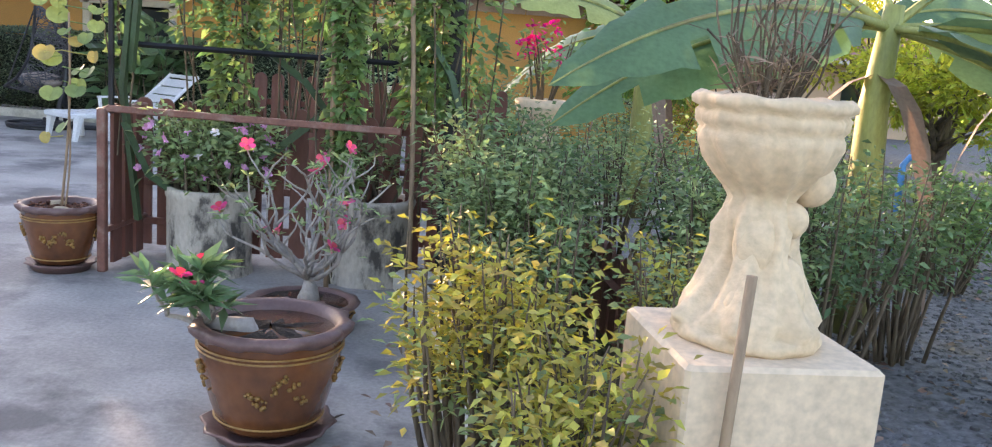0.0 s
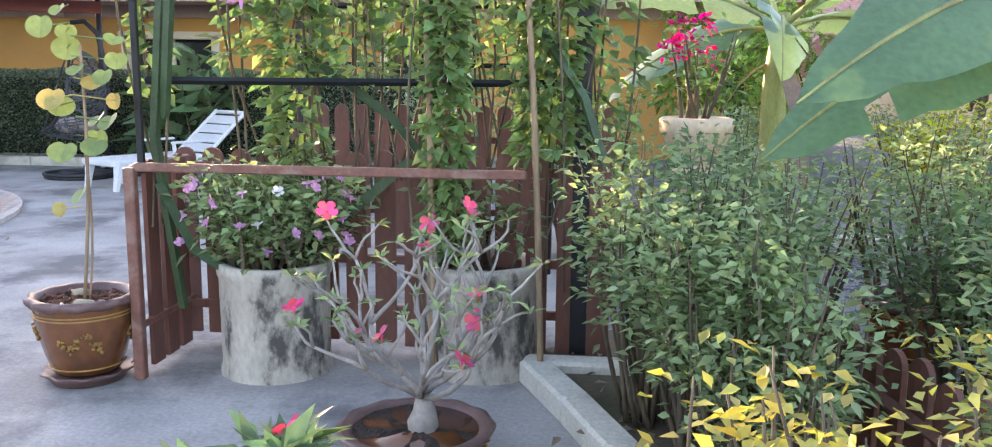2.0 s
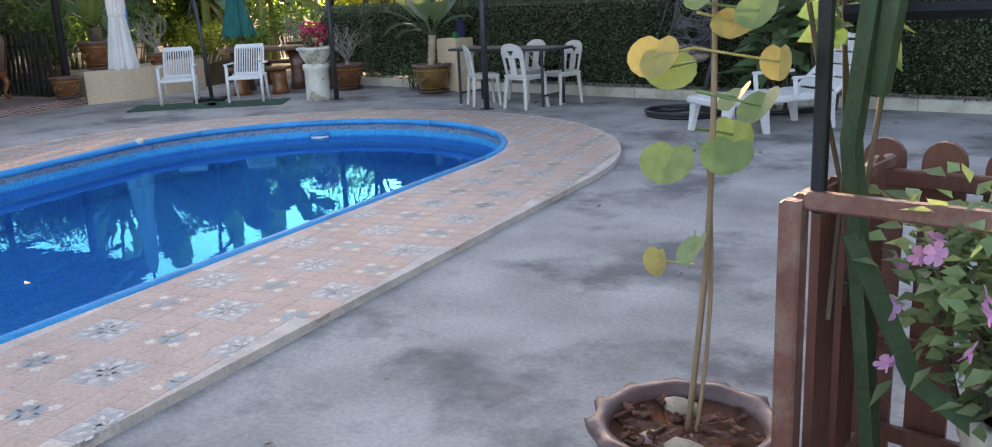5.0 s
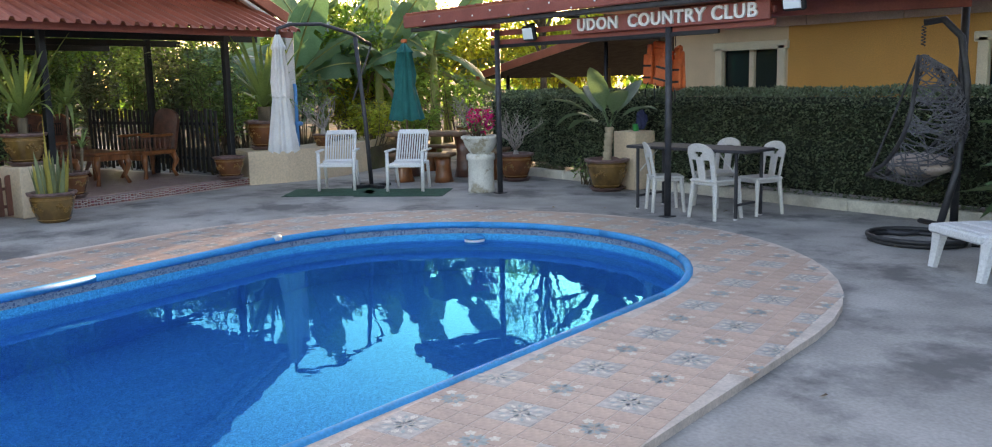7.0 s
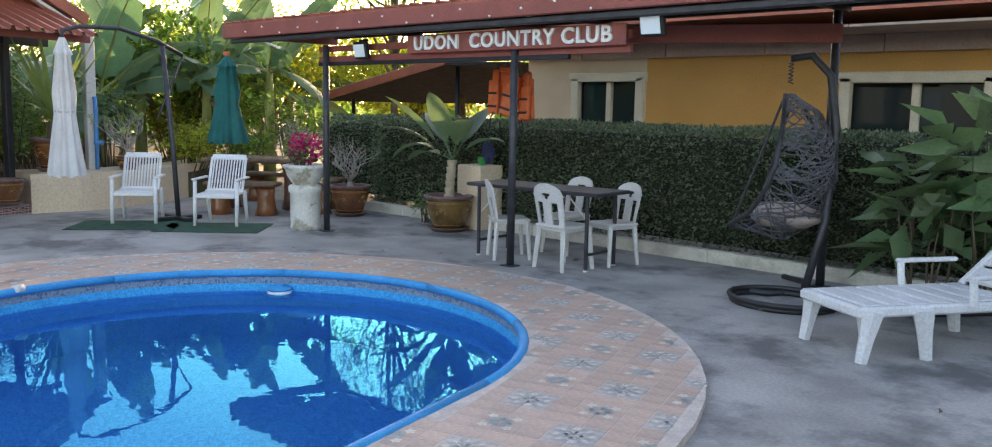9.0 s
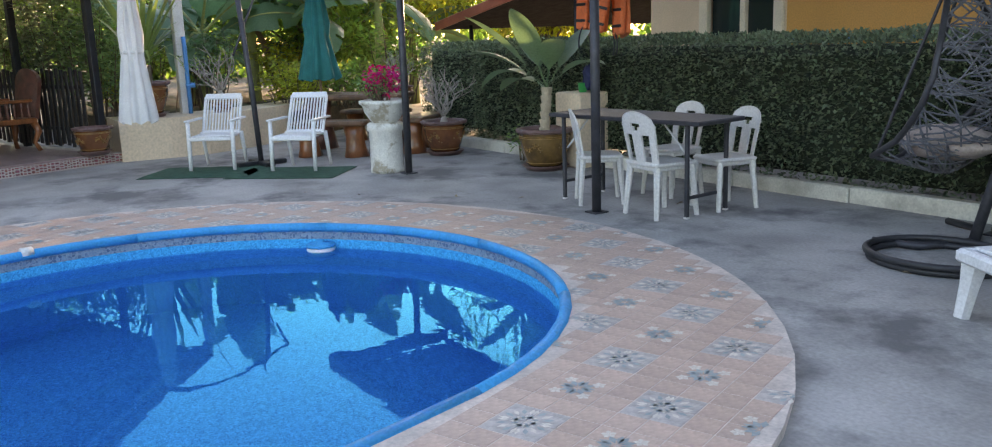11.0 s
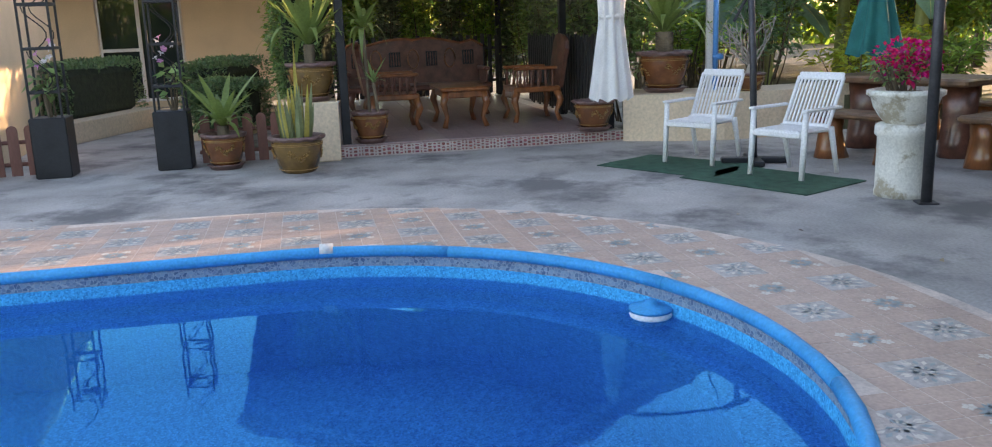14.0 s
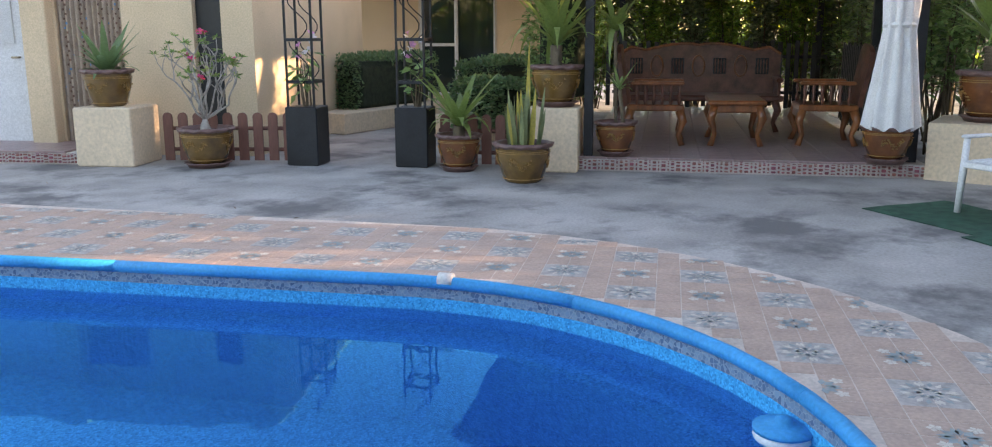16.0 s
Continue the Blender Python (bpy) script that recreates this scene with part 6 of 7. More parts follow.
for a, ln, lf, dr in ((205, 0.95, 0.75, 0.75), (160, 0.95, 1.0, 0.4), (255, 0.95, 1.15, 0.35), (330, 0.85, 1.1, 0.5), (20, 0.8, 0.9, 0.6), (230, 0.95, 0.9, 0.5), (100, 0.8, 1.1, 0.3), (185, 0.85, 0.45, 0.5), (300, 0.9, 1.2, 0.3)):
    g = Geo()
    paddle(g, (0.05, 0, 0.48), (math.cos(radians(a)), math.sin(radians(a)), 0), ln, 0.125, lf, dr)
    part("leaf", g, "banleaf", tv, smooth=True)
bx = tagged(part("pedestal_box", Geo().bbox((0, 0, 0.4), (0.42, 0.4, 0.8), 0.012), "cream", at=pose(-11.45, 13.78, 0)), "ochre painted square pillar at the end of the hedge", "pillar")
gp = thing("toy_pot", "small green plastic pot with dark cloth on the pillar", "pot", pose(-11.38, 13.74, 0.8))
part("pot", Geo().lathe([(0.04, 0), (0.055, 0.1), (0.06, 0.1)], 14), "plasticgreen", gp, smooth=True)
part("cloth", Geo().blob((0.06, 0.05, 0.16), 0.09, (1, 0.8, 1.5), 8, 0.3), "navy", gp)
stemmy_shrub("low_plant", "small green ground plants beside the kerb", -12.25, 13.6, 0.02, (0.3, 0.15), 0.35, 260, 0.07, "vine", 12, 63)
stemmy_shrub("broad_plant", "tall plant with large dark leaves beside the hedge", -6.0, 13.55, 0.0, (0.4, 0.25), 1.5, 60, 0.45, "dark", 8, 64)
stemmy_shrub("broad_plant", "tall plant with large dark leaves before the orange wall", -5.45, 13.6, 0.0, (0.45, 0.3), 1.8, 70, 0.45, "dark", 8, 65)

# Life vests hung on the canopy.
for i, (x, y, a) in enumerate(((-10.22, 12.85, 10), (-10.0, 13.0, -30))):
    lv = thing("life_vest", "orange life vest with black straps hanging from the canopy", "life vest", pose(x, y, 1.42 - 0.06 * i, 0, 8 * (1 - 2 * i), a), "hanging life vests")
    for sx in (-1, 1):
        m = pose(sx * 0.075, 0, 0.0, 0, sx * 7, sx * 14)
        pn = part("front_panel", Geo().bbox((0, 0, 0.2), (0.15, 0.05, 0.36), 0.022, m).bbox((-sx * 0.01, 0.01, 0.42), (0.085, 0.045, 0.16), 0.018, m), "jacket", lv, smooth=False)
        for z in (0.1, 0.24):
            part("strap", Geo().bbox((0, -0.03, z), (0.156, 0.012, 0.025), 0.003, m), "black", pn, "black strap")
        part("strap_end", Geo().tube(stem_path((sx * 0.05, -0.03, 0.05), (sx * 0.07, -0.03, -0.14), 4, 0.1), 0.007, 5), "black", pn, "dangling black strap")
    part("back_panel", Geo().bbox((0, 0.07, 0.24), (0.3, 0.045, 0.44), 0.02), "jacket", lv)
    part("collar", Geo().bbox((0, 0.06, 0.5), (0.2, 0.06, 0.08), 0.025), "jacket", lv)
    part("hook", Geo().tube([(0, 0.03, 0.54), (0, 0.03, 0.72)], 0.006), "black", lv)

# ---------------- pots and plants on the terrace side ----------------
def cream_block(x, y, a, w, d, h, label):
    t = thing("pedestal_block", label, "pedestal", pose(x, y, 0, 0, 0, a), "cream blocks by the terraces")
    part("body", Geo().bbox((0, 0, h / 2), (w, d, h), 0.012), "cream", t)
    return t


cream_block(-14.98, 6.72, 20, 0.55, 0.5, 0.62, "cream-painted square block at the terrace corner")
cream_block(-13.08, 2.55, 24, 0.6, 0.62, 0.6, "cream-painted square block beside the door terrace")
dragon_pot("golden brown dragon pot on the cream block", -14.98, 6.72, 0.62, 0.25, 0.36, "glazegold")
rosette("yucca", "yucca with long arching green leaves in a dragon pot", -14.98, 6.72, 0.95, 34, 0.8, 0.062, "agave", 0.26, 0.05, 1.0, 1.0, 3)
dragon_pot("golden dragon pot standing on the cream block", -13.05, 2.5, 0.6, 0.25, 0.38, "glazegold", saucer=False)
rosette("potted_lily", "leafy green plant in the golden pot", -13.05, 2.5, 0.92, 30, 0.42, 0.07, "dark", 0, 0.03, 0.9, 0.9, 4)
dragon_pot("golden brown dragon pot before the brown pickets", -13.36, 3.56, 0, 0.27, 0.36, "glazegold")
desert_rose(-13.36, 3.56, 0.34, 0.95, 0.85, "desert rose with pale branches, green tips and pink flowers", leaf="agave", flowers=6, nb=10, seed=17, leafn=9)
dragon_pot("rust-brown dragon pot before the brown pickets", -14.4, 5.95, 0, 0.215, 0.32, "glaze")
rosette("bromeliad", "bromeliad with broad yellow-green leaves", -14.4, 5.95, 0.32, 26, 0.52, 0.07, "agave", 0.12, 0.05, 0.75, 0.9, 5)
dragon_pot("dark bronze dragon pot with snake plants", -14.14, 6.82, 0, 0.26, 0.36, "glazegold", saucer=False)
sp = thing("snake_plant", "upright striped snake plant leaves in a dragon pot", "plant", pose(-14.14, 6.82, 0.33))
random.seed(81)
for k in range(36):
    a, s = random.uniform(0, 6.28), random.uniform(0.0, 0.17)
    h = random.uniform(0.3, 0.55) if k else 0.95
    x, y = math.cos(a) * s, math.sin(a) * s
    g = Geo()
    tw = random.uniform(0, 3.1)
    for i in range(6):
        t = i / 5
        w = 0.022 * (1 - t ** 3) + 0.002
        p = Vector((x * (1 + 0.5 * t), y * (1 + 0.5 * t), -0.02 + h * t))
        e = Vector((math.cos(tw + t), math.sin(tw + t), 0)) * w
        g.v += [tuple(p - e), tuple(p + Vector((-e.y, e.x, 0)) * 0.4), tuple(p + e)]
    for i in range(5):
        q = i * 3
        g.f += [(q, q + 1, q + 4, q + 3), (q + 1, q + 2, q + 5, q + 4)]
    part("leaf", g, "snake" if k % 3 else "yellow", sp, smooth=True)
dragon_pot("small brown dragon pot on the terrace edge", -15.2, 7.27, 0.14, 0.2, 0.3, "glaze")
rosette("dracaena", "dracaena with a tall thin stem and drooping leaf crown", -15.2, 7.27, 0.4, 22, 0.36, 0.055, "agave", 0.95, 0.014, 0.8, 1.3, 6, lean=0.06)
rosette("dracaena", "short curved dracaena side shoot", -15.15, 7.38, 0.4, 12, 0.2, 0.03, "vine", 0.4, 0.016, 0.8, 0.8, 7, lean=0.14)
dragon_pot("small brown dragon pot beside the low wall", -15.95, 9.65, 0.14, 0.225, 0.3, "glaze")
dragon_pot("large dark dragon pot on the low wall", -16.42, 10.45, 0.52, 0.3, 0.42, "glaze")
rosette("yucca", "large yucca with long green leaves in the wall pot", -16.42, 10.45, 0.9, 40, 0.95, 0.062, "agave", 0.3, 0.09, 1.1, 0.9, 8)
dragon_pot("small terracotta pot on the low wall", -16.3, 11.4, 0.52, 0.17, 0.2, "glaze", saucer=False)
desert_rose(-16.3, 11.4, 0.7, 0.7, 0.8, "bare pale shrub in a small pot", flowers=0, nb=9, leafn=2, leaf="tree", seed=19)
dragon_pot("terracotta pot on the hedge corner", -15.9, 14.0, 0.5, 0.17, 0.24, "glaze", saucer=False)
desert_rose(-15.9, 14.0, 0.7, 0.6, 0.5, "bare pinkish shrub in a terracotta pot", flowers=0, nb=7, leafn=2, seed=20)
pp = thing("pvc_standpipe", "white wall post with a blue water pipe and tap", "standpipe", pose(-16.6, 11.0, 0.4))
part("post", Geo().bbox((0, 0, 1.0), (0.14, 0.14, 2.3), 0.01), "offwhite", pp)
part("pipe", Geo().tube([(0.12, 0.03, 0), (0.12, 0.03, 1.0), (0.1, 0.03, 1.15)], 0.03, 8), "blueplastic", pp, "blue pipe", smooth=True)
part("valve", Geo().tube([(0.12, 0.0, 0.5), (0.12, 0.12, 0.5)], 0.035, 8), "blueplastic", pp, smooth=True)

# Brown pickets and black trellis towers beside the path.
def tower(x, y, a):
    t = thing("trellis_tower", "black planter box with a tall black trellis and an orchid", "trellis tower", pose(x, y, 0, 0, 0, a), "trellis towers by the path")
    part("box", Geo().bbox((0, 0, 0.3), (0.34, 0.34, 0.6), 0.01), "black", t)
    for sx in (-0.14, 0.14):
        for sy in (-0.14, 0.14):
            part("upright", Geo().bbox((sx, sy, 1.4), (0.022, 0.022, 1.65), 0.003), "black", t)
    for i in range(4):
        for s in (-0.14, 0.14):
            part("crossbar", Geo().bbox((s, 0, 0.85 + 0.42 * i), (0.02, 0.3, 0.03), 0.003), "black", t)
            part("crossbar", Geo().bbox((0, s, 0.85 + 0.42 * i), (0.3, 0.02, 0.03), 0.003), "black", t)
            part("curl", Geo().tube([(s, 0.1 * math.sin(q * 0.6), 0.85 + 0.42 * i + 0.05 * q) for q in range(9)], 0.006, 4), "black", t)
    st = stemmy_shrub("orchid", "orchid with pale pink blooms growing in the tower", x, y, 0.55, (0.1, 0.1), 0.62, 40, 0.14, "vine", 6, int(y * 10))
    for k in range(7):
        flower(Vector((random.uniform(-0.08, 0.08), random.uniform(-0.08, 0.08), 0.55 + 0.04 * k)), 0.035, "whitepetal" if k % 3 else "lilac", st)
    return t


tower(-14.02, 4.33, 20)
tower(-14.47, 5.38, 20)
f4 = thing("picket_fence", "low red-brown picket fence between the block and tower", "fence", group="low pickets by the path")
pm4 = picket_mesh(0.1, 0.5)
for i in range(9):
    t = (i + 0.5) / 9
    part("picket", pm4, "brownfence", f4, at=pose(-13.3 - 0.68 * t, 2.95 + 1.25 * t, 0.03, 0, 0, 115))
for z in (0.14, 0.36):
    part("back_rail", Geo().tube([(-13.36, 2.93, z), (-14.02, 4.18, z)], 0.02, 4), "brownfence", f4)
f5 = thing("picket_fence", "low red-brown picket fence between the tower and the terrace", "fence", group="low pickets by the path")
for i in range(7):
    t = (i + 0.5) / 7
    part("picket", pm4, "brownfence", f5, at=pose(-14.56 - 0.32 * t, 5.6 + 0.95 * t, 0.03, 0, 0, 110))
for z in (0.14, 0.36):
    part("back_rail", Geo().tube([(-14.6, 5.58, z), (-14.92, 6.5, z)], 0.02, 4), "brownfence", f5)
for (x0, x1, y0, y1, h) in ((-18.8, -16.9, 2.05, 2.7, 0.98), (-18.6, -17.2, 4.1, 4.8, 0.95), (-16.6, -15.9, 4.9, 5.6, 0.75)):
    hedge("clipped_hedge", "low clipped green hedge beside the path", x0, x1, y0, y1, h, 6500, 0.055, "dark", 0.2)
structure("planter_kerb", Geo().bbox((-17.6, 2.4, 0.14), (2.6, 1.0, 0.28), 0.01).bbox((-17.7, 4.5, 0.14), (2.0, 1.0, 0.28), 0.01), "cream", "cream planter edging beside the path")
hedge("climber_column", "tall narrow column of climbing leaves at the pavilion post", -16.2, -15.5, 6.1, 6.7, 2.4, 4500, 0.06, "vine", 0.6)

# ---------------- carved wooden suite on the terrace ----------------
def cabriole(g, x, y, z0, h, ox, oy):
    g.tube([(x, y, z0 + h), (x + ox * 0.035, y + oy * 0.035, z0 + h * 0.7), (x - ox * 0.01, y - oy * 0.01, z0 + h * 0.3), (x + ox * 0.03, y + oy * 0.03, z0)], [0.05, 0.045, 0.026, 0.034], 8)


def carved_chair(u, w, a, label):
    m = TERR @ pose(u, w, 0.14, 0, 0, a)
    c = thing("carved_armchair", label, "armchair", m, "carved terrace suite")
    part("seat", Geo().bbox((0, 0, 0.4), (0.62, 0.6, 0.07), 0.015), "wood", c)
    part("apron", Geo().bbox((0, -0.28, 0.33), (0.56, 0.03, 0.09), 0.01), "wood", c)
    for sx in (-1, 1):
        for sy in (-1, 1):
            g = Geo()
            cabriole(g, sx * 0.27, sy * 0.26, 0, 0.37, sx, sy)
            part("leg", g, "wood", c, smooth=True)
        part("armrest", Geo().bbox((sx * 0.29, -0.02, 0.66), (0.07, 0.56, 0.04), 0.012), "wood", c)
        for k in range(6):
            part("spindle", Geo().lathe([(0.012, 0.43), (0.02, 0.48), (0.01, 0.53), (0.02, 0.58), (0.012, 0.64)], 8, (sx * 0.29, -0.25 + 0.09 * k, 0)), "darkwood", c, smooth=True)
    g = Geo()
    arc_panel(g, 0.6, 0.66, 0.05, Matrix.Translation((0, 0.26, 0.42)) @ Matrix.Rotation(radians(-10), 4, "X"))
    part("backrest", g, "darkwood", c)
    return c


carved_chair(2.55, 1.55, 90 - 180, "carved varnished hardwood armchair on the terrace")
carved_chair(0.75, 1.35, 90, "carved varnished hardwood armchair beside the dracaena")
sf = thing("carved_sofa", "long carved rosewood sofa with a panelled back", "sofa", TERR @ pose(1.25, 2.85, 0.14), "carved terrace suite")
part("seat", Geo().bbox((0, 0, 0.4), (2.0, 0.6, 0.07), 0.015), "darkwood", sf)
top = [(x / 40 - 1.0, 0.98 + 0.05 * abs(math.sin(math.pi * (x / 40 - 1.0) * 1.5)) + 0.06 * math.exp(-((x / 40 - 1.0) * 3.2) ** 2) - 0.1 * max(0.0, abs(x / 40 - 1.0) - 0.85) / 0.15) for x in range(81)]
board = [(-1.0, 0.42), (1.0, 0.42)] + top[::-1]
k = len(board)
part("back_board", Geo().add([(x, 0.27, z) for x, z in board] + [(x, 0.31, z) for x, z in board],
                             [tuple(range(k)), tuple(range(2 * k - 1, k - 1, -1))] + [((i + 1) % k, i, k + i, k + (i + 1) % k) for i in range(k)]), "darkwood", sf, "scalloped carved backrest")
part("cresting", Geo().tube([(x, 0.268, z - 0.012) for x, z in top], 0.02, 6), "wood", sf, smooth=True)
for i in range(7):
    x = -0.78 + 0.26 * i
    if i % 2 == 0:
        pn = part("lattice_panel", Geo().bbox((x, 0.264, 0.77), (0.16, 0.014, 0.2), 0.004), "black", sf, "dark lattice panel")
        for q in range(4):
            part("lattice_bar", Geo().lathe([(0.006, 0.68), (0.01, 0.72), (0.006, 0.77), (0.01, 0.82), (0.006, 0.86)], 6, (x - 0.054 + 0.036 * q, 0.25, 0)), "darkwood", pn, smooth=True)
    else:
        part("moulding", Geo().tube([(x + 0.075 * math.cos(a), 0.265, 0.77 + 0.13 * math.sin(a)) for a in (2 * math.pi * q / 16 for q in range(17))], 0.012, 6), "wood", sf, smooth=True)
for sx in (-0.9, 0.9):
    g = Geo()
    cabriole(g, sx, -0.26, 0, 0.37, 1 if sx > 0 else -1, -1)
    part("leg", g, "darkwood", sf, smooth=True)
    part("armrest", Geo().bbox((sx * 1.05, 0, 0.62), (0.08, 0.58, 0.05), 0.014), "darkwood", sf)
    part("arm_panel", Geo().bbox((sx * 1.05, 0.0, 0.52), (0.03, 0.5, 0.2), 0.006), "darkwood", sf)
ct = thing("coffee_table", "carved varnished coffee table with curved legs", "table", TERR @ pose(1.6, 1.5, 0.14, 0, 0, 90), "carved terrace suite")
part("tabletop", Geo().bbox((0, 0, 0.46), (0.95, 0.6, 0.05), 0.016), "wood", ct)
part("apron", Geo().bbox((0, 0, 0.4), (0.86, 0.5, 0.09), 0.012), "wood", ct)
for sx in (-1, 1):
    for sy in (-1, 1):
        g = Geo()
        cabriole(g, sx * 0.4, sy * 0.23, 0, 0.42, sx, sy)
        part("leg", g, "wood", ct, smooth=True)

# ---------------- trees and far things ----------------
def tree(x, y, h, crown, nl, m, label, seed, size=0.14, trunk=0.1, low=0.35, name="tree"):
    random.seed(seed)
    t = thing(name, label, "tree", pose(x, y, 0))
    g = Geo()
    g.tube(stem_path((0, 0, -0.05), (random.uniform(-0.2, 0.2), random.uniform(-0.2, 0.2), h * 0.6), 6, 0.04), [trunk * (1.2 - 0.1 * i) for i in range(7)], 9)
    P, D = [], []
    for k in range(16):
        a, q = k * 2.4, math.sqrt((k + 0.5) / 16)
        c = Vector((math.cos(a) * crown * q, math.sin(a) * crown * q, h * (low + (1 - low) * random.uniform(0.15, 0.95))))
        g.tube(stem_path((0, 0, h * random.uniform(0.25, 0.55)), c, 4, 0.12), [0.04, 0.032, 0.024, 0.016, 0.008], 5)
        p, d = ball_points(nl // 16, c, (crown * random.uniform(0.3, 0.5), crown * random.uniform(0.3, 0.5), h * random.uniform(0.1, 0.2)), 0.35)
        P.append(p)
        D.append(d)
    part("trunk", g, "bark", t, smooth=True)
    part("crown", leaves(np.concatenate(P), np.concatenate(D) + (0, 0, 0.2), size, size * 0.5, jitter=0.5), m, t)
    return t


random.seed(101)
spots = [(-20.5, 14.5, 2.9, 1.6), (-22.8, 17.5, 3.3, 2.0), (-25.5, 13.0, 3.6, 2.0), (-24.0, 9.5, 3.8, 1.9), (-20.6, 20.5, 3.0, 1.8), (-23.0, 22.5, 3.8, 2.3), (-28.0, 18.0, 4.2, 2.6), (-26.5, 6.5, 4.6, 2.2), (-14.5, 27.5, 4.2, 2.2), (-18.5, 26.5, 3.6, 2.4)]
for i, (x, y, h, c) in enumerate(spots):
    tree(x, y, h, c, 6500, "treelit" if i % 3 == 1 else "tree", "leafy green garden tree behind the low wall", 200 + i, 0.17)
for i, (x, y) in enumerate(((-18.6, 11.9), (-19.0, 14.0), (-18.3, 14.9), (-20.5, 12.2), (-21.2, 16.0), (-20.0, 13.2), (-21.6, 17.4))):
    banana(x, y, 1.7 + 0.25 * (i % 3), "banana plant with torn sunlit leaves behind the low wall", [(a + 17 * i, e, 1.8, 0.72, 0.5) for a, e in ((-60, 35), (0, 55), (-120, 20), (60, 45), (130, 60), (-30, 10), (190, 40))], 11 + 2 * i, 0.1, 1)
for i in range(14):
    x, y = random.uniform(-21.5, -17.0), random.uniform(10.8, 15.0)
    stemmy_shrub("garden_plant", "green garden plants in the bed behind the wall", x, y, 0.38, (0.5, 0.5), random.uniform(0.7, 1.5), 700, 0.11, ("tree", "treelit", "dark")[i % 3], 16, 300 + i)
for i, (x, y, h, c) in enumerate(((-19.4, 18.7, 7.4, 1.5), (-17.9, 19.6, 7.8, 1.6), (-16.6, 21.2, 7.2, 1.7), (-15.0, 23.0, 7.6, 1.9))):
    tree(x, y, h, c, 3800, "tree", "tall thin-leaved tree beyond the sheds", 260 + i, 0.12, 0.08, 0.42)
# Leafy screen behind the terrace.
for i in range(9):
    u = -0.4 + 0.55 * i
    q = TERR @ Vector((u, 6.5 + 0.2 * (i % 2), 0))
    stemmy_shrub("screen_climber", "dense dark climber on the screen behind the terrace", q.x, q.y, 0.1, (0.5, 0.4), 2.5, 3400, 0.1, "hedge" if i % 2 else "tree", 18, 400 + i, low=0.1)
for i in range(5):
    q = TERR @ Vector((TL + 0.45, 1.2 + 1.1 * i, 0))
    stemmy_shrub("screen_climber", "dense climber hanging beside the terrace", q.x, q.y, 0.1, (0.45, 0.5), 2.3, 2100, 0.1, "hedge" if i % 2 else "vine", 16, 420 + i, low=0.25)
# Garden beyond the fence and the neighbour's house.
for i, (x, y, h, c, m) in enumerate(((6.5, 18.5, 3.2, 1.6, "treelit"), (9.5, 15.5, 3.6, 1.8, "tree"), (1.8, 14.5, 2.6, 1.1, "tree"), (12.5, 20.5, 4.5, 2.2, "tree"), (4.5, 30.0, 5.5, 2.6, "tree"), (10, 31, 6, 3, "treelit"), (15, 12, 4.5, 2.2, "tree"), (7.5, 10.8, 2.8, 1.2, "tree"), (5.5, 12.5, 2.2, 1.0, "treelit"), (18, 26, 6, 3, "tree"), (0.3, 27, 4.0, 1.8, "tree"), (13, 6, 4, 2, "tree"))):
    tree(x, y, h, c, 3800, m, "garden tree with sunlit leaves beyond the gravel", 240 + i, 0.13)
for i, (x, y, r, h) in enumerate(((-1.4, 9.6, 0.5, 1.3), (-0.2, 9.0, 0.5, 1.4), (2.6, 8.0, 0.5, 1.1), (3.2, 11.0, 0.7, 1.2), (1.4, 11.8, 0.6, 1.1), (5.2, 9.2, 0.6, 1.0), (-0.6, 12.0, 0.6, 1.3), (2.2, 15.5, 0.8, 1.1), (4.4, 15.0, 0.8, 1.0), (3.4, 6.9, 0.4, 0.9))):
    stemmy_shrub("garden_shrub", "green shrub growing beyond the picket fence", x, y, 0.02, (r, r), h, 1500, 0.075, "treelit" if i % 4 == 3 else "vine" if i % 2 else "shrub", 24, 500 + i)
nh = thing("neighbour_house", "low house with a pink tiled roof beyond the garden", "house", pose(6.5, 27, 0))
part("wall", Geo().box((0, 3, 1.1), (9, 5, 2.2)), "peach", nh)
part("roof", Geo().add([(-5.4, -0.6, 2.1), (5.4, -0.6, 2.1), (3.0, 3, 3.9), (-3.0, 3, 3.9), (5.4, 6.6, 2.1), (-5.4, 6.6, 2.1)], [(0, 1, 2, 3), (1, 4, 2), (4, 5, 3, 2), (5, 0, 3), (5, 4, 1, 0)]), "pinkroof", nh)
part("gutter", Geo().bbox((0, -0.62, 2.08), (10.8, 0.08, 0.12), 0.01), "offwhite", nh)
for x in (-2.5, 0.2, 2.8):
    w = part("window", Geo().box((x, 0.47, 1.3), (0.9, 0.06, 1.0)), "glass", nh)
    part("frame", Geo().bbox((x, 0.46, 1.84), (1.05, 0.08, 0.07), 0.006), "offwhite", w)
ar = thing("garden_arch", "thin black hoop arches with a pink heart", "arch", pose(3.3, 19.0, 0))
for k in range(5):
    part("hoop", Geo().tube([(0.75 * math.cos(a) - 0.25 * k, 0.25 * k, 0.9 + 1.0 * math.sin(a)) for a in (math.pi * q / 14 for q in range(15))], 0.018, 6), "black", ar, smooth=True)
    for sx in (-0.75, 0.75):
        part("upright", Geo().tube([(sx - 0.25 * k, 0.25 * k, 0), (sx - 0.25 * k, 0.25 * k, 0.92)], 0.018, 6), "black", ar)
pts = [(0.034 * 16 * math.sin(t) ** 3, 0.034 * (13 * math.cos(t) - 5 * math.cos(2 * t) - 2 * math.cos(3 * t) - math.cos(4 * t))) for t in (2 * math.pi * q / 28 for q in range(28))]
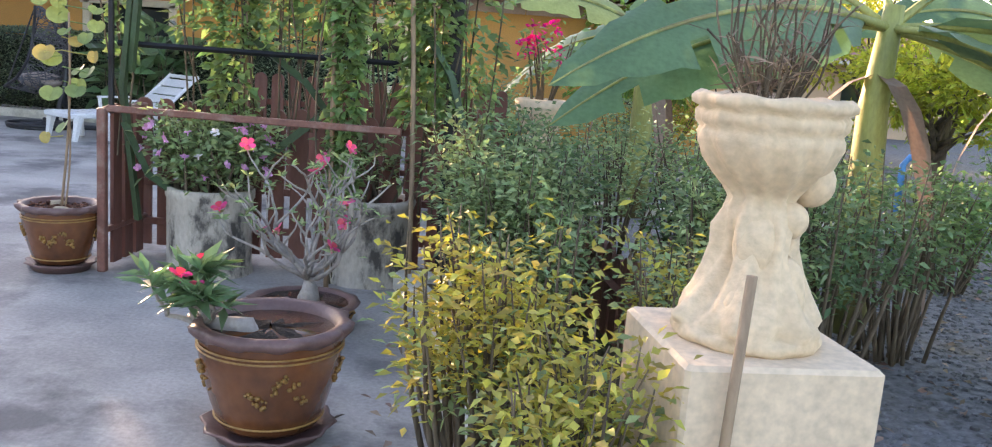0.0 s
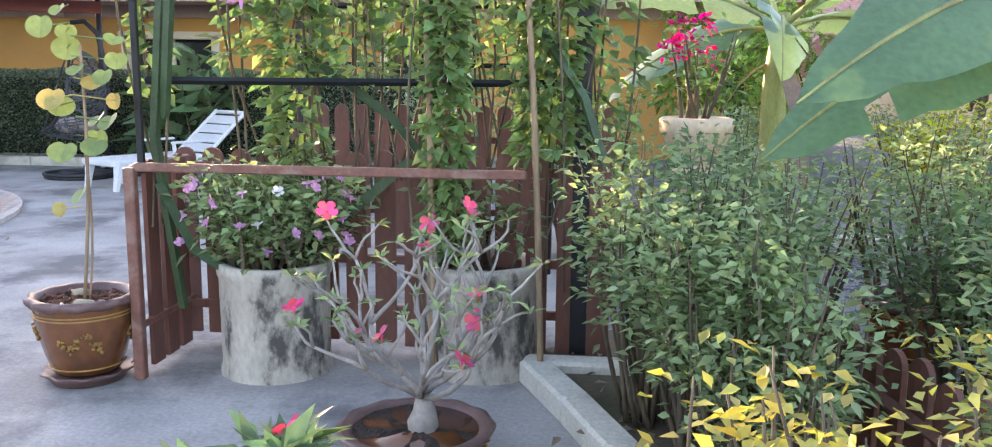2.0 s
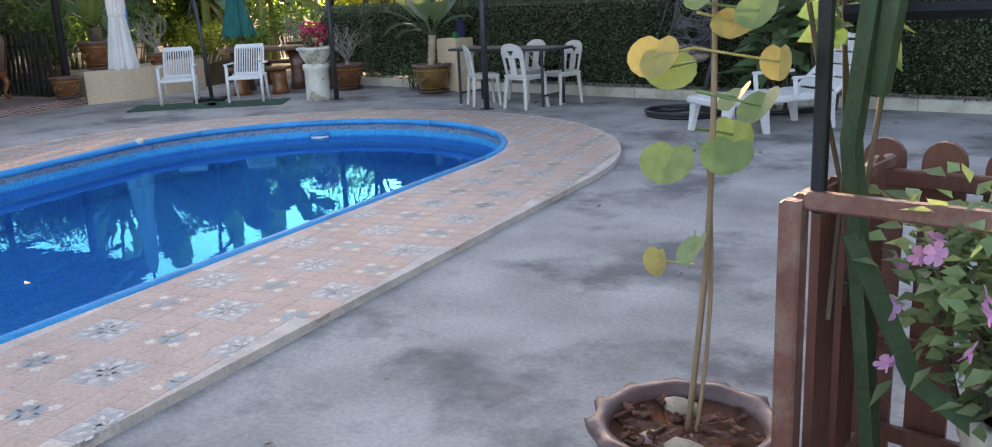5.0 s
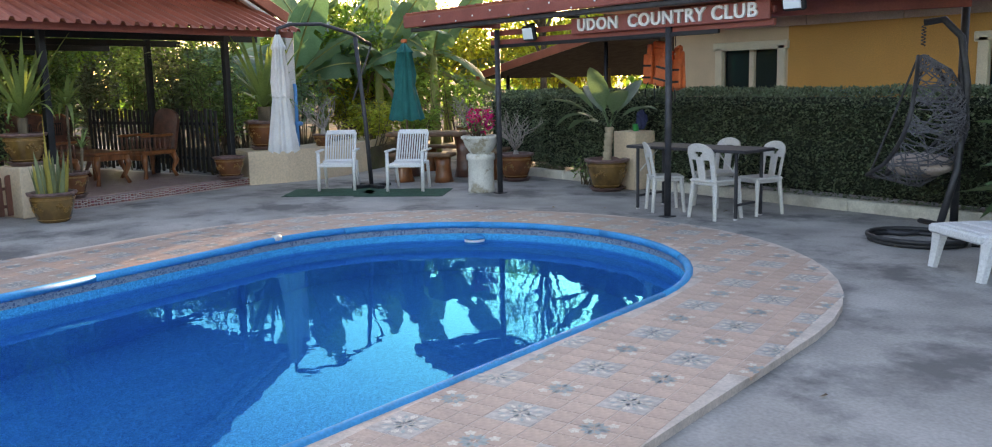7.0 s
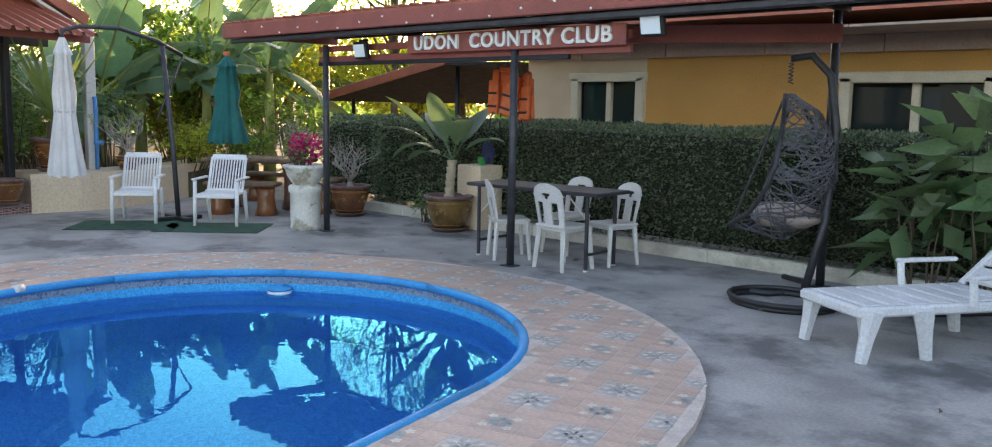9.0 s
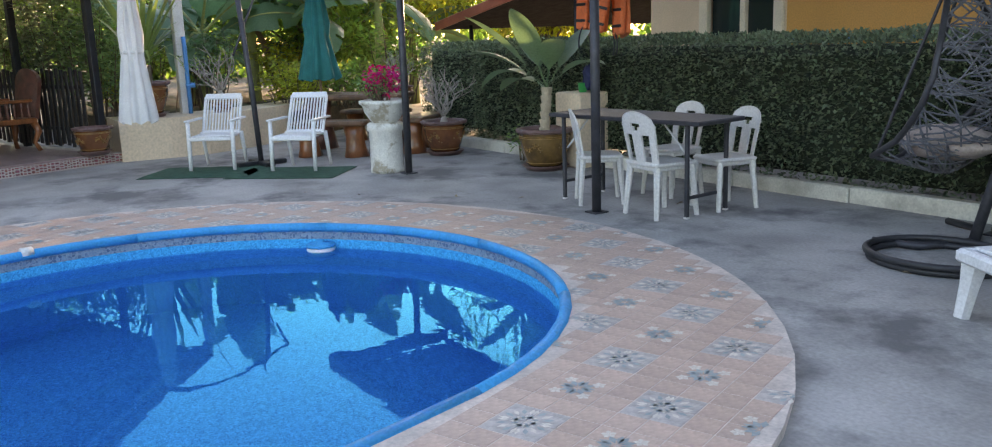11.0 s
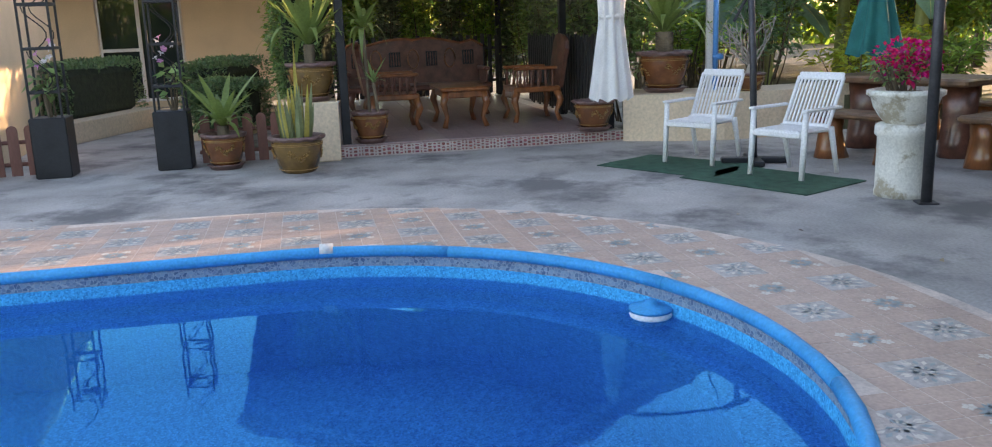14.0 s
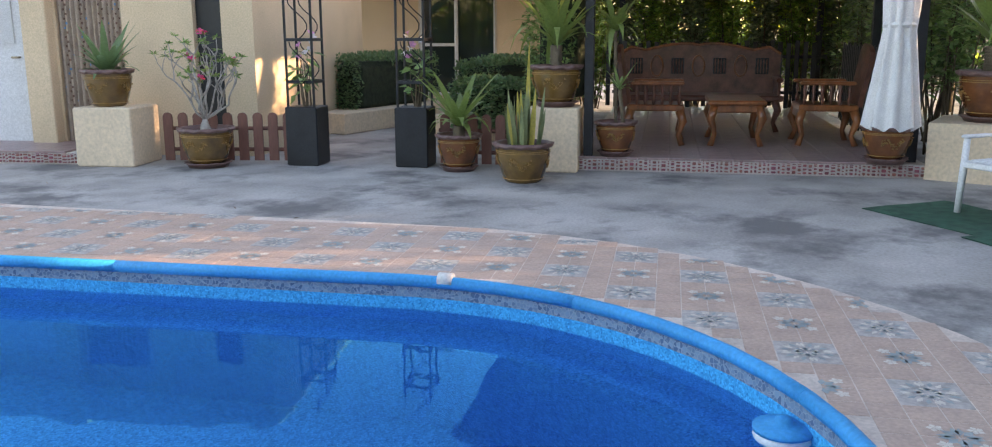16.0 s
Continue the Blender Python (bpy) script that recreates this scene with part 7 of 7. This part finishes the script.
g = Geo().add([(x, -0.03, z) for x, z in pts] + [(x, 0.03, z) for x, z in pts], [tuple(range(28)), tuple(range(55, 27, -1))] + [((i + 1) % 28, i, 28 + i, 28 + (i + 1) % 28) for i in range(28)])
part("heart", g, "pinkroof", ar, "pink heart board", at=pose(0.55, 0, 1.75))
for x, y in ((3.7, 7.9), (4.3, 8.6)):
    tu = thing("tub", "pale blue-grey plastic tub on the gravel", "tub", pose(x, y, 0), "plastic tubs on the gravel")
    part("body", Geo().lathe([(0.14, 0), (0.18, 0.3), (0.2, 0.31), (0.2, 0.34), (0.17, 0.34)], 20), "bucket", tu, smooth=True)
st = thing("standpipe", "blue plastic water standpipe in the garden", "standpipe", pose(3.0, 7.0, 0))
part("pipe", Geo().tube([(0, 0, 0), (0, 0, 0.9), (0.04, 0, 0.96), (0.1, 0, 0.94)], 0.025, 8), "blueplastic", st, smooth=True)

# Overhead cables and the far tree belt that closes the place.
cb = thing("overhead_cables", "thin black overhead cables beyond the trees", "cables")
for k in range(4):
    part("cable", Geo().tube([(-40 + 6 * i, 27 - 0.2 * i, 6.2 + 0.35 * k - 0.012 * i * (11 - i)) for i in range(12)], 0.012, 4), "black", cb)
P, D = [], []
for i in range(150):
    a = 2 * math.pi * i / 150 + random.uniform(-0.02, 0.02)
    ra = random.uniform(38, 50)
    p, d = ball_points(220, (-7 + ra * math.cos(a), 6 + ra * math.sin(a), random.uniform(0.6, 2.6)), (2.6, 2.6, 2.2), 0.3)
    P.append(p)
    D.append(d)
tagged(part("tree_belt", leaves(np.concatenate(P), np.concatenate(D), 0.7, 0.4, jitter=0.5), "tree"), "belt of green trees round the property", "trees", kind="stuff")

# ---------------- loose gravel near the shrubs ----------------
g = Geo()
random.seed(91)
for _ in range(5200):
    x, y = random.uniform(1.5, 4.2), random.uniform(3.2, 9.0)
    g.blob((x, y, 0.008), random.uniform(0.008, 0.022), (1.2, 1.0, 0.7), 4, 0.4)
tagged(part("loose_gravel", g, "gravel"), "loose grey gravel stones lying on the ground", "gravel", kind="stuff")

# ---------------- fallen leaves ----------------
P = [(random.uniform(-12, 0.2), random.uniform(1, 13), 0.012) for _ in range(90)]
P = [p for p in P if math.hypot(p[0] + 8.5, p[1] - 8.5) > 3.6] + [(random.uniform(-0.3, 1.5), random.uniform(3, 6.0), 0.07) for _ in range(260)] + [(random.uniform(1.7, 4.0), random.uniform(3.4, 8.0), 0.03) for _ in range(420)]
tagged(part("fallen_leaves", leaves(P, [(random.uniform(-1, 1), random.uniform(-1, 1), 0.02) for _ in P], 0.06, 0.03, jitter=0.05), "dry"), "scattered dry brown leaves on the ground", "leaves", kind="stuff")

# ---------------- deck tiles ----------------
def inside(pts, x, y):
    r, n = False, len(pts)
    for i in range(n):
        (x0, y0), (x1, y1) = pts[i], pts[i - 1]
        if (y0 > y) != (y1 > y) and x < (x1 - x0) * (y - y0) / (y1 - y0) + x0:
            r = not r
    return r


TS = 0.125
tile_me = {k: Geo().bbox((0, 0, 0), (TS - 0.0045, TS - 0.0045, 0.02), 0.0015).mesh("deck_tile") for k in "ab"}
deck_in = stadium(POOL[0], POOL[1], POOL[2] + 0.075, *POOL[3:])
deck_edge = stadium(DECK[0], DECK[1], DECK[2] - 0.05, *DECK[3:])
tiles = thing("deck_tiles", "terracotta deck tiles with grey stone and flower motifs", "tiles", kind="structure")
rot = radians(20)
ca, sa = math.cos(rot), math.sin(rot)
cells = []
for i in range(-110, 110):
    for j in range(-110, 110):
        x, y = -8 + TS * (i * ca - j * sa), 7 + TS * (i * sa + j * ca)
        if inside(deck_edge, x, y) and not inside(deck_in, x, y):
            cells.append((i, j, x, y))
near = lambda c: math.hypot(c[2] + 5.2, c[3] - 9.4)
cells.sort(key=near)
rest = {"a": Geo(), "b": Geo()}
white, green = Geo(), Geo()
RZ = Matrix.Rotation(rot, 4, "Z")
for k, (i, j, x, y) in enumerate(cells):
    mi, mj = i % 3, j % 3
    motif = mi < 2 and mj < 2
    kind = "b" if motif and (i // 3 + j // 3) % 2 == 0 else "a"
    m = Matrix.Translation((x, y, DECK_Z - 0.01)) @ RZ
    if k < 290:
        part("tile", tile_me[kind], "tile_" + kind, tiles, at=m)
    else:
        rest[kind].bbox((0, 0, 0), (TS - 0.0045, TS - 0.0045, 0.02), 0.0015, m)
    if motif:
        # a motif spread over four tiles, drawn as thin inlays
        cx, cy = (0.5 - mi) * TS, (0.5 - mj) * TS
        c0_ = m @ Vector((cx, cy, 0.0112))
        q = math.atan2(-cy, -cx)
        if kind == "b":
            for s in range(5):
                a = q - 0.7 + 0.35 * s
                for r0, r1 in ((0.02, 0.055), (0.062, 0.11)):
                    aa = a + (0.17 if r1 > 0.06 else 0)
                    p0, p1 = RZ @ Vector((math.cos(aa) * r0, math.sin(aa) * r0, 0)), RZ @ Vector((math.cos(aa) * r1, math.sin(aa) * r1, 0))
                    e = (p1 - p0).cross(Vector((0, 0, 1))).normalized() * 0.011
                    pm_ = (p0 + p1) / 2
                    (white if (s + (r1 > 0.06)) % 2 else green).add([c0_ + p0, c0_ + pm_ + e, c0_ + p1, c0_ + pm_ - e], [(0, 3, 2, 1)])
        else:
            ctr = RZ @ Vector((math.cos(q) * 0.09, math.sin(q) * 0.09, 0))
            for s in range(5):
                a = 2 * math.pi * s / 5
                p1 = Vector((math.cos(a) * 0.03, math.sin(a) * 0.03, 0))
                e = Vector((-math.sin(a), math.cos(a), 0)) * 0.011
                white.add([c0_ + ctr, c0_ + ctr + p1 * 0.6 + e, c0_ + ctr + p1, c0_ + ctr + p1 * 0.6 - e], [(0, 3, 2, 1)])
            for s in (-0.62, 0.0, 0.62):
                p0, p1 = RZ @ Vector((math.cos(q + s) * 0.015, math.sin(q + s) * 0.015, 0)), RZ @ Vector((math.cos(q + s) * 0.075, math.sin(q + s) * 0.075, 0))
                e = (p1 - p0).cross(Vector((0, 0, 1))).normalized() * 0.015
                green.add([c0_ + p0, c0_ + (p0 + p1) / 2 + e, c0_ + p1, c0_ + (p0 + p1) / 2 - e], [(0, 3, 2, 1)])
for k in "ab":
    tagged(part("tile_field", rest[k], "tile_" + k, tiles), kind="stuff")
tagged(part("white_motif", white, "petal_w", tiles), kind="stuff")
tagged(part("green_motif", green, "petal_g", tiles), kind="stuff")
